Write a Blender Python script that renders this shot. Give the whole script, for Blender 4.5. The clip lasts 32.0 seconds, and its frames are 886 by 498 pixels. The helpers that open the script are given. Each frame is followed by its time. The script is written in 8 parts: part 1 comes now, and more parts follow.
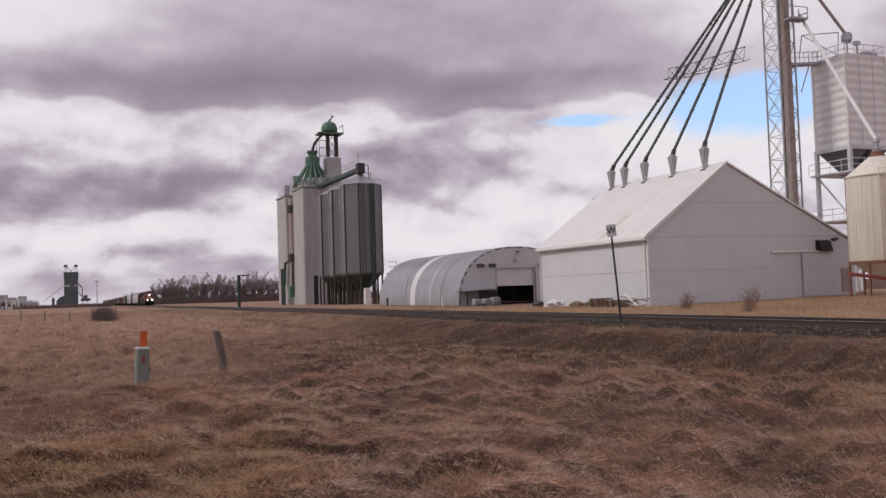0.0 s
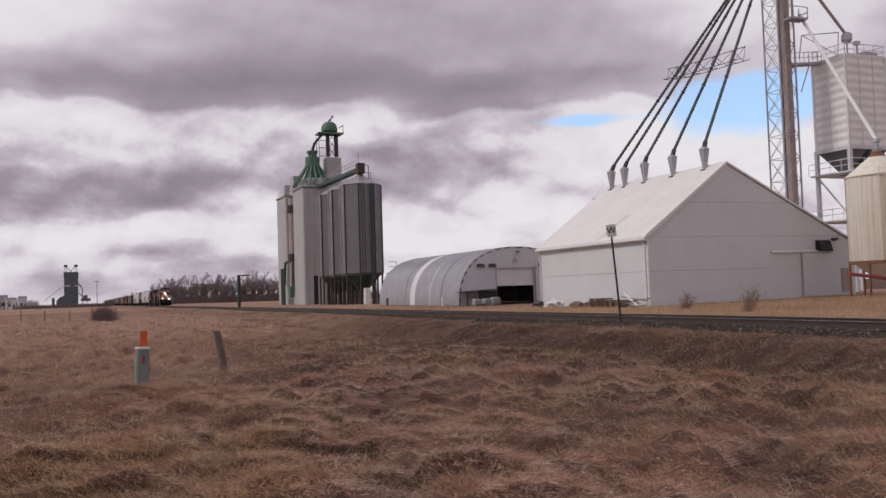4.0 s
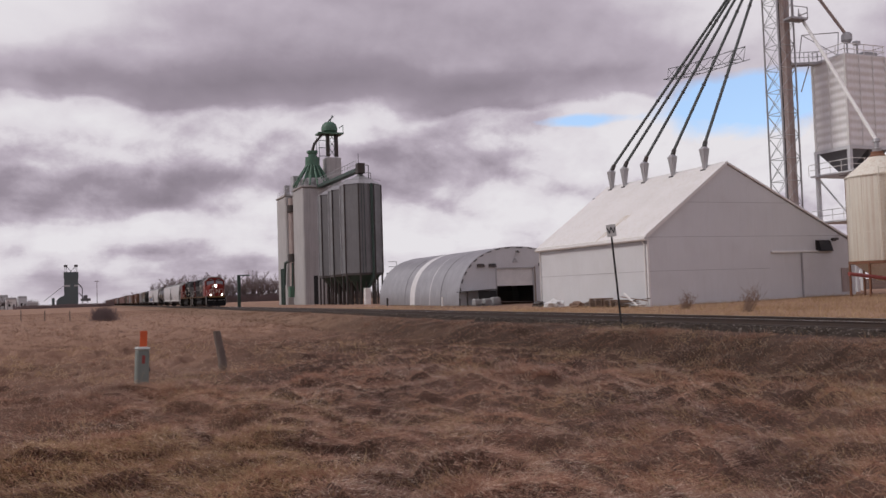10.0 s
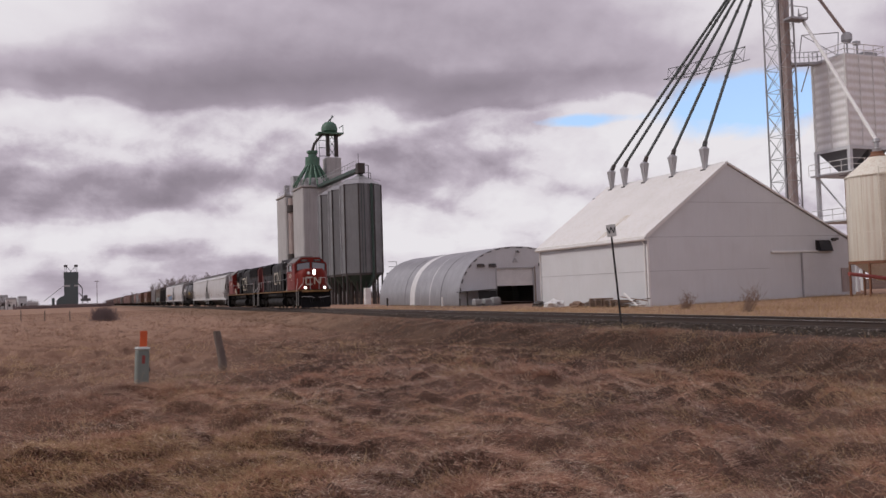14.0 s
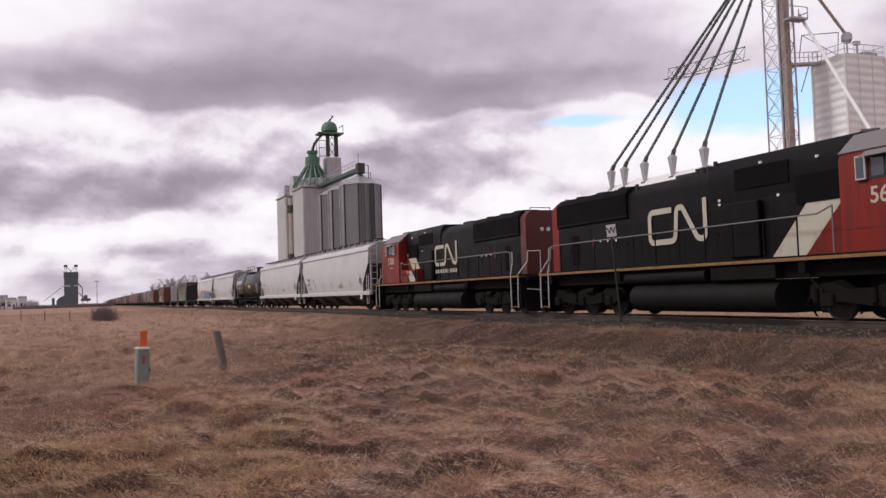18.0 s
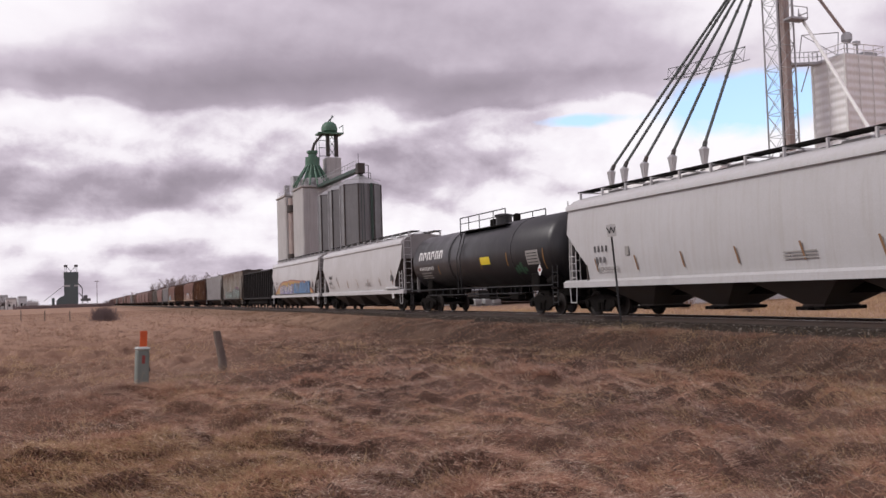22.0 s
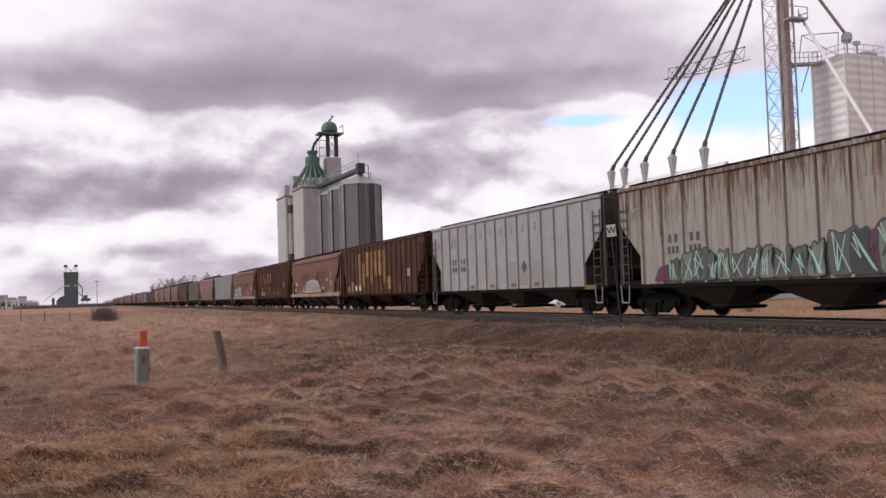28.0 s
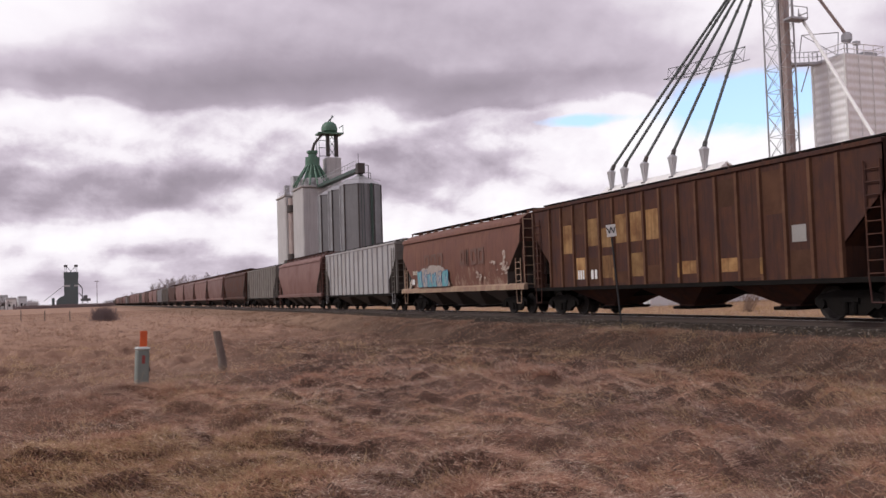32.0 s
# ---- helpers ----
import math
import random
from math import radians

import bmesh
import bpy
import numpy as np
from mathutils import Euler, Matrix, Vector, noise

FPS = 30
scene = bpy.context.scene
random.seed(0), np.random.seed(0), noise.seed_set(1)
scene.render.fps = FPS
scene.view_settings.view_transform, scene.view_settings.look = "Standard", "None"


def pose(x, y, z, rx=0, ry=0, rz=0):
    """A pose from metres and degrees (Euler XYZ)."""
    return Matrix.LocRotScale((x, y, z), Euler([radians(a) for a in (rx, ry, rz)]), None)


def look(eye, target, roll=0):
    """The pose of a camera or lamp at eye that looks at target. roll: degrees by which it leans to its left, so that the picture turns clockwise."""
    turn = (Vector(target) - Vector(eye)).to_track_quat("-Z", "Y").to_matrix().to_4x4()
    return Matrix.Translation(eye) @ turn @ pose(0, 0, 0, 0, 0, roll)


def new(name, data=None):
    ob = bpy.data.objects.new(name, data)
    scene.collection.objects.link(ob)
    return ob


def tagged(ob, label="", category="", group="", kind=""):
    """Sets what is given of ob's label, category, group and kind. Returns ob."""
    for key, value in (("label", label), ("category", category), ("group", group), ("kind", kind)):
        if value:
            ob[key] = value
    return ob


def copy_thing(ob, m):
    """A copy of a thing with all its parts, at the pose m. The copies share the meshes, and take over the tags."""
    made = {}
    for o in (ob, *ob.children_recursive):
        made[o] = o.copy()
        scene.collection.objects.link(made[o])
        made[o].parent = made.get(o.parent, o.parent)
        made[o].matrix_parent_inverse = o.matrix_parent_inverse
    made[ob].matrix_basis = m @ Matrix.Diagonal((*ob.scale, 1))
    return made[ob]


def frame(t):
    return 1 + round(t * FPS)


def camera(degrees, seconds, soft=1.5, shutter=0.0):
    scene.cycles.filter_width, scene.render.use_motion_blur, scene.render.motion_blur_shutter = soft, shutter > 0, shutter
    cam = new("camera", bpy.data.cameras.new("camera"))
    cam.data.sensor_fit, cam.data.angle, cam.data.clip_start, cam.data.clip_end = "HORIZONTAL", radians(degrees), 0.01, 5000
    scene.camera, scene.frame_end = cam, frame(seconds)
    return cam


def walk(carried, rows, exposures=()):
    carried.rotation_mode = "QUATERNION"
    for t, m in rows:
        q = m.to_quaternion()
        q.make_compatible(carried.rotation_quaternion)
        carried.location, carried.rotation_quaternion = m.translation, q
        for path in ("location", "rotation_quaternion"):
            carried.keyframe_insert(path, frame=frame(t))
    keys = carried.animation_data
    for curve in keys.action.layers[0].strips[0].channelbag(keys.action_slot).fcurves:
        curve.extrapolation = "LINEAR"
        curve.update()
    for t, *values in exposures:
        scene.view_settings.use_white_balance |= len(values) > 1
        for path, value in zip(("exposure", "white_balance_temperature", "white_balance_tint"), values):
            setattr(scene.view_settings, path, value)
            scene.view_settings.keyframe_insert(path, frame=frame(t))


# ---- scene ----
# Camera: stands still beside a railway line that runs along +y at x = TRACK.
cam = camera(53.66, 32.0)
EYE = (0.0, 0.0, 1.12)
YAW, PITCH, LEAN = radians(22.108), radians(2.68), -1.841
AIM = (math.sin(YAW) * math.cos(PITCH), math.cos(YAW) * math.cos(PITCH), EYE[2] + math.sin(PITCH))
STILL = look(EYE, AIM, LEAN)
walk(cam, [(0.0, STILL), (32.0, STILL)], exposures=[(0.0, -0.04), (9.0, -0.10), (13.5, -0.08), (17.0, 0.23), (19.0, 0.27), (32.0, 0.30)])

# rail head z = 0, track centre, speed of the train in metres a second
TRACK, SPEED, GROUND = 18.82, 16.35, -0.55
# the line and the prairie fall away gently into the distance
FALL = 0.0031


def grade(y):
    return -FALL * (0.0 if y <= 0 else y * y / 80 if y < 40 else y - 20)


# ---------------------------------------------------------------- world and sun
SUN_ELEV, SUN_ROT = radians(42), radians(-75)


class Nodes:
    """Small builder for node trees."""

    def __init__(self, tree):
        self.tree = tree
        tree.nodes.clear()

    def add(self, kind, **props):
        n = self.tree.nodes.new(kind)
        for k, v in props.items():
            setattr(n, k, v)
        return n

    def put(self, socket, value):
        if isinstance(value, bpy.types.NodeSocket):
            self.tree.links.new(value, socket)
        else:
            socket.default_value = value

    def math(self, op, a, b=0.0, clamp=False):
        n = self.add("ShaderNodeMath", operation=op, use_clamp=clamp)
        self.put(n.inputs[0], a)
        self.put(n.inputs[1], b)
        return n.outputs[0]

    def vmath(self, op, a, b):
        n = self.add("ShaderNodeVectorMath", operation=op)
        self.put(n.inputs[0], a)
        self.put(n.inputs[1], b)
        return n.outputs["Value"] if op in ("DOT_PRODUCT", "LENGTH", "DISTANCE") else n.outputs["Vector"]

    def noise(self, vec, scale, detail=4.0, rough=0.55, distort=0.0):
        n = self.add("ShaderNodeTexNoise")
        self.put(n.inputs["Vector"], vec)
        self.put(n.inputs["Scale"], scale)
        self.put(n.inputs["Detail"], detail)
        self.put(n.inputs["Roughness"], rough)
        self.put(n.inputs["Distortion"], distort)
        return n.outputs["Fac"]

    def ramp(self, fac, stops, mode="LINEAR"):
        n = self.add("ShaderNodeValToRGB")
        n.color_ramp.interpolation = mode
        els = n.color_ramp.elements
        while len(els) < len(stops):
            els.new(0.5)
        for e, (p, c) in zip(els, stops):
            e.position = p
            e.color = (c, c, c, 1) if isinstance(c, (int, float)) else (*c, 1)
        self.put(n.inputs["Fac"], fac)
        return n.outputs["Color"]

    def mix(self, fac, a, b, mode="MIX"):
        n = self.add("ShaderNodeMix", data_type="RGBA", blend_type=mode)
        self.put(n.inputs["Factor"], fac)
        for k, v in ((6, a), (7, b)):
            self.put(n.inputs[k], v if isinstance(v, bpy.types.NodeSocket) else (*v, 1) if len(v) == 3 else v)
        return n.outputs[2]

    def combine(self, x, y, z):
        n = self.add("ShaderNodeCombineXYZ")
        for s, v in zip(n.inputs, (x, y, z)):
            self.put(s, v)
        return n.outputs[0]

    def split(self, v):
        n = self.add("ShaderNodeSeparateXYZ")
        self.put(n.inputs[0], v)
        return n.outputs


world = bpy.data.worlds.new("overcast_sky")
world.use_nodes = True
scene.world = world
nt = Nodes(world.node_tree)
way = nt.add("ShaderNodeTexCoord").outputs["Generated"]
wz = nt.split(way)[2]
sky = nt.add("ShaderNodeTexSky", sky_type="NISHITA", sun_disc=False, sun_elevation=SUN_ELEV, sun_rotation=SUN_ROT)
blue = nt.vmath("MULTIPLY", sky.outputs[0], (0.105, 0.105, 0.105))
rise = nt.math("MAXIMUM", wz, 0.0)
# ragged heaps of cloud, wider than tall; the sheet overhead is smoother
puff = nt.vmath("MULTIPLY", way, (5.2, 5.2, 13.0))
heap = nt.noise(puff, 1.0, 2.5, 0.42, 0.2)
above = nt.noise(nt.vmath("ADD", puff, (-0.05, 0.0, 0.26)), 1.0, 2.5, 0.42, 0.2)
curl = nt.vmath("MULTIPLY", way, (15.0, 15.0, 22.0))
fine = nt.noise(curl, 1.0, 7.0, 0.56, 0.15)
fine_above = nt.noise(nt.vmath("ADD", curl, (-0.1, 0.0, 0.30)), 1.0, 7.0, 0.56, 0.15)
bands = nt.noise(nt.vmath("MULTIPLY", way, (6.0, 6.0, 40.0)), 1.0, 8.0, 0.58, 0.4)
heap_off, fine_off, band_off = [nt.math("SUBTRACT", v, 0.5) for v in (heap, fine, bands)]
lift = nt.math("ADD", nt.math("MULTIPLY", heap_off, 0.11), nt.math("MULTIPLY", fine_off, 0.045))
layer = nt.ramp(nt.math("ADD", rise, lift), [
    (0.0, 0.30), (0.03, 0.30), (0.06, 0.27), (0.17, 0.20), (0.197, 0.20), (0.207, 0.50), (0.235, 0.66), (0.29, 0.60), (0.36, 0.47), (1.0, 0.45)])
ragged = nt.ramp(rise, [(0.0, 0.35), (0.05, 0.85), (0.17, 1.0), (0.215, 0.30), (0.5, 0.42), (1.0, 0.8)])
stir = nt.math("ADD", nt.math("MULTIPLY", heap_off, 1.3), nt.math("MULTIPLY", fine_off, 0.52))
dens = nt.math("ADD", layer, nt.math("MULTIPLY", stir, ragged))
# long flat bands low over the horizon
low_band = nt.ramp(rise, [(0.0, 0.5), (0.03, 1.0), (0.075, 0.7), (0.11, 0.0)])
dens = nt.math("ADD", dens, nt.math("MULTIPLY", nt.math("MULTIPLY", band_off, low_band), 0.6))
# pale crowns over grey bases
low = nt.ramp(rise, [(0.0, 0.3), (0.05, 1.0), (0.17, 1.0), (0.22, 0.35), (0.35, 0.2)])
crown = nt.math("ADD", nt.math("SUBTRACT", heap, above), nt.math("MULTIPLY", nt.math("SUBTRACT", fine, fine_above), 0.45))
dens = nt.math("SUBTRACT", dens, nt.math("MULTIPLY", nt.math("MULTIPLY", crown, low), 2.3))


def lobe(azimuth, elevation, wide, tall):
    """A soft spot of the cloud sheet round a compass direction (degrees)."""
    a, e = radians(azimuth), radians(elevation)
    c = (math.sin(a) * math.cos(e), math.cos(a) * math.cos(e), math.sin(e))
    off = nt.vmath("SUBTRACT", way, c)
    side = nt.vmath("DOT_PRODUCT", off, (math.cos(a), -math.sin(a), 0.0))
    up = nt.split(off)[2]
    q = nt.math("ADD", nt.math("POWER", nt.math("ABSOLUTE", nt.math("DIVIDE", side, wide)), 2.0),
                nt.math("POWER", nt.math("ABSOLUTE", nt.math("DIVIDE", up, tall)), 2.0))
    return nt.math("DIVIDE", 1.0, nt.math("ADD", 1.0, nt.math("POWER", q, 1.6)))


for az, el, wide, tall, amount in (
        (21.0, 13.6, 0.22, 0.03, 0.10), (43.0, 17.5, 0.13, 0.07, -0.50), (-7.0, 18.0, 0.17, 0.06, -0.62), (5.0, 13.2, 0.15, 0.022, 0.11),
        (1.0, 7.0, 0.19, 0.036, 0.34), (-3.0, 5.6, 0.07, 0.018, 0.16), (25.5, 7.7, 0.11, 0.026, 0.30), (15.0, 9.8, 0.10, 0.020, 0.16),
        (27.0, 4.0, 0.13, 0.022, -0.26), (36.0, 8.4, 0.07, 0.022, -0.20), (44.0, 6.0, 0.09, 0.04, -0.30), (10.0, 4.0, 0.06, 0.012, -0.08)):
    dens = nt.math("ADD", dens, nt.math("MULTIPLY", lobe(az, el, wide, tall), amount))
cloud = nt.ramp(dens, [(0.0, (0.84, 0.81, 0.845)), (0.22, (0.76, 0.715, 0.765)), (0.42, (0.525, 0.462, 0.535)),
                       (0.66, (0.345, 0.295, 0.352)), (1.0, (0.24, 0.205, 0.245))])
hole = nt.math("ADD", lobe(41.8, 11.0, 0.082, 0.030), nt.math("MULTIPLY", lobe(31.0, 10.6, 0.06, 0.008), 0.62))
hole = nt.ramp(nt.math("ADD", hole, nt.math("ADD", nt.math("MULTIPLY", fine_off, 0.8), nt.math("MULTIPLY", heap_off, 0.9))), [(0.36, 0.0), (0.66, 1.0)])
sky_colour = nt.mix(hole, cloud, nt.vmath("ADD", blue, (0.22, 0.33, 0.54)))
back = nt.add("ShaderNodeBackground")
nt.put(back.inputs["Color"], sky_colour)
back.inputs["Strength"].default_value = 1.0
out = nt.add("ShaderNodeOutputWorld")
nt.put(out.inputs["Surface"], back.outputs[0])

sun_data = bpy.data.lights.new("sun", "SUN")
sun_data.energy, sun_data.angle, sun_data.color = 1.5, radians(12), (1.0, 0.955, 0.92)
sun = new("sun", sun_data)
# the sky's sun: SUN_ROT is measured clockwise from +y
sun_way = Vector((math.sin(SUN_ROT) * math.cos(SUN_ELEV), math.cos(SUN_ROT) * math.cos(SUN_ELEV), math.sin(SUN_ELEV)))
sun.matrix_world = look(sun_way * 60, (0, 0, 0))
# ---------------------------------------------------------------- mesh tools
class Shape:
    """Collects vertices and faces of one mesh."""

    def __init__(self):
        self.v, self.f = [], []

    def add(self, verts, faces):
        n = len(self.v)
        self.v.extend([tuple(p) for p in verts])
        self.f.extend([tuple(n + i for i in f) for f in faces])
        return self

    def box(self, a, b, bevel=0.0):
        """A box from corner a to corner b, its edges chamfered by bevel."""
        (x0, y0, z0), (x1, y1, z1) = [min(p, q) for p, q in zip(a, b)], [max(p, q) for p, q in zip(a, b)]
        if bevel <= 0:
            return self.add([(x0, y0, z0), (x1, y0, z0), (x1, y1, z0), (x0, y1, z0), (x0, y0, z1), (x1, y0, z1), (x1, y1, z1), (x0, y1, z1)],
                            [(0, 3, 2, 1), (4, 5, 6, 7), (0, 1, 5, 4), (1, 2, 6, 5), (2, 3, 7, 6), (3, 0, 4, 7)])
        e = min(bevel, (x1 - x0) * 0.45, (y1 - y0) * 0.45, (z1 - z0) * 0.45)
        vs, key = [], {}
        for ix, x in enumerate((x0, x1)):
            for iy, y in enumerate((y0, y1)):
                for iz, z in enumerate((z0, z1)):
                    sx, sy, sz = (1 - 2 * ix) * e, (1 - 2 * iy) * e, (1 - 2 * iz) * e
                    for axis, p in enumerate(((x, y + sy, z + sz), (x + sx, y, z + sz), (x + sx, y + sy, z))):
                        key[ix, iy, iz, axis] = len(vs)
                        vs.append(p)
        mid = Vector(((x0 + x1) / 2, (y0 + y1) / 2, (z0 + z1) / 2))
        faces = []

        def face(ids):
            pts = [Vector(vs[i]) for i in ids]
            c = sum(pts, Vector()) / len(pts)
            n = (pts[1] - pts[0]).cross(pts[2] - pts[0])
            faces.append(tuple(ids) if n.dot(c - mid) > 0 else tuple(reversed(ids)))

        for s in (0, 1):
            face([key[s, 0, 0, 0], key[s, 1, 0, 0], key[s, 1, 1, 0], key[s, 0, 1, 0]])
            face([key[0, s, 0, 1], key[1, s, 0, 1], key[1, s, 1, 1], key[0, s, 1, 1]])
            face([key[0, 0, s, 2], key[1, 0, s, 2], key[1, 1, s, 2], key[0, 1, s, 2]])
            for t in (0, 1):
                face([key[s, t, 0, 0], key[s, t, 1, 0], key[s, t, 1, 1], key[s, t, 0, 1]])
                face([key[s, 0, t, 0], key[s, 1, t, 0], key[s, 1, t, 2], key[s, 0, t, 2]])
                face([key[0, s, t, 1], key[1, s, t, 1], key[1, s, t, 2], key[0, s, t, 2]])
                for w in (0, 1):
                    face([key[s, t, w, 0], key[s, t, w, 1], key[s, t, w, 2]])
        return self.add(vs, faces)

    def tube(self, p, q, r, n=8, r2=None, caps=True):
        """A round bar or cone from p to q."""
        p, q = Vector(p), Vector(q)
        d = (q - p).normalized()
        u = d.orthogonal().normalized() if abs(d.z) < 0.999 else Vector((1, 0, 0))
        w = d.cross(u)
        r2 = r if r2 is None else r2
        vs = []
        for c, s in ((p, r), (q, r2)):
            for i in range(n):
                a = 2 * math.pi * (i + 0.5) / n
                vs.append(c + (u * math.cos(a) + w * math.sin(a)) * s)
        fs = [(i, (i + 1) % n, n + (i + 1) % n, n + i) for i in range(n)]
        if caps:
            fs += [tuple(reversed(range(n))), tuple(range(n, 2 * n))]
        return self.add(vs, fs)

    def path(self, pts, r, n=6):
        for p, q in zip(pts, pts[1:]):
            self.tube(p, q, r, n)
        return self

    def prism(self, outline, axis, a, b):
        """A closed outline of (u, v) pairs, drawn out along an axis from a to b. x: (y, z), y: (x, z), z: (x, y)."""
        def at(u, v, w):
            return {"x": (w, u, v), "y": (u, w, v), "z": (u, v, w)}[axis]
        n = len(outline)
        area = sum(outline[i][0] * outline[(i + 1) % n][1] - outline[(i + 1) % n][0] * outline[i][1] for i in range(n))
        pts = outline if (area > 0) != (axis == "y") else list(reversed(outline))
        a, b = min(a, b), max(a, b)
        vs = [at(u, v, a) for u, v in pts] + [at(u, v, b) for u, v in pts]
        fs = [(i, (i + 1) % n, n + (i + 1) % n, n + i) for i in range(n)]
        return self.add(vs, fs + [tuple(reversed(range(n))), tuple(range(n, 2 * n))])

    def lathe(self, rings, centre=(0, 0), n=24, axis="z"):
        """Rings of (height, radius) round an axis."""
        vs = []
        for h, r in rings:
            for i in range(n):
                a = 2 * math.pi * i / n
                c, s = r * math.cos(a), r * math.sin(a)
                vs.append({"z": (centre[0] + c, centre[1] + s, h), "y": (centre[0] + c, h, centre[1] + s), "x": (h, centre[0] + c, centre[1] + s)}[axis])
        fs = []
        for k in range(len(rings) - 1):
            for i in range(n):
                j = (i + 1) % n
                q = (k * n + i, k * n + j, (k + 1) * n + j, (k + 1) * n + i)
                fs.append(q if axis != "y" else tuple(reversed(q)))
        fs.append(tuple(reversed(range(n))) if axis != "y" else tuple(range(n)))
        top = tuple(range((len(rings) - 1) * n, len(rings) * n))
        fs.append(top if axis != "y" else tuple(reversed(top)))
        return self.add(vs, fs)

    def loft(self, sections, close=True, caps=True):
        """Sections of equal count, joined one to the next."""
        n = len(sections[0])
        vs = [p for s in sections for p in s]
        fs = []
        for k in range(len(sections) - 1):
            for i in range(n if close else n - 1):
                j = (i + 1) % n
                fs.append((k * n + i, k * n + j, (k + 1) * n + j, (k + 1) * n + i))
        if caps and close:
            fs += [tuple(reversed(range(n))), tuple(range((len(sections) - 1) * n, len(sections) * n))]
        return self.add(vs, fs)

    def quad(self, a, b, c, d):
        return self.add([a, b, c, d], [(0, 1, 2, 3)])

    def slab(self, pts, normal, thick):
        """A flat outline in space given a thickness along normal."""
        n = len(pts)
        o = [Vector(p) + Vector(normal) * thick for p in pts]
        return self.add([*pts, *o], [tuple(reversed(range(n))), tuple(range(n, 2 * n))] + [(i, (i + 1) % n, n + (i + 1) % n, n + i) for i in range(n)])

    def mesh(self, name, material, smooth=35):
        me = bpy.data.meshes.new(name)
        me.from_pydata(self.v, [], self.f)
        bm = bmesh.new()
        bm.from_mesh(me)
        if len(bm.faces) < 20000:
            bmesh.ops.recalc_face_normals(bm, faces=bm.faces)
        bm.to_mesh(me)
        bm.free()
        if material:
            me.materials.append(material)
        if smooth:
            me.polygons.foreach_set("use_smooth", [True] * len(me.polygons))
            me.set_sharp_from_angle(angle=radians(smooth))
        return me


def part(name, shape, material, parent, label="", smooth=35):
    """One mesh object under a thing or a part."""
    me = shape if isinstance(shape, bpy.types.Mesh) else shape.mesh(name, material, smooth)
    ob = new(name, me)
    ob.parent = parent
    if label:
        ob["label"] = label
    return ob


def thing(name, label, category, at=None, group="", kind=""):
    """An Empty that carries the parts of one thing."""
    ob = new(name)
    ob.empty_display_size = 0.5
    if at is not None:
        ob.matrix_basis = at
    return tagged(ob, label, category, group, kind)


def single(name, shape, material, label, category, at=None, group="", kind="", smooth=35):
    """A thing that is one mesh."""
    ob = new(name, shape.mesh(name, material, smooth))
    if at is not None:
        ob.matrix_basis = at
    return tagged(ob, label, category, group, kind)


def lettering(name, text, size, material, parent, m, label=""):
    """Raised paint in the built-in font."""
    cu = bpy.data.curves.new(name, "FONT")
    cu.body, cu.size, cu.extrude, cu.align_x, cu.align_y, cu.offset = text, size, 0.003, "CENTER", "CENTER", size * 0.012
    tmp = bpy.data.objects.new(name, cu)
    scene.collection.objects.link(tmp)
    me = bpy.data.meshes.new_from_object(tmp.evaluated_get(bpy.context.evaluated_depsgraph_get()))
    bpy.data.objects.remove(tmp)
    me.materials.clear()
    me.materials.append(material)
    ob = part(name, me, material, parent, label)
    ob.matrix_basis = m
    return ob


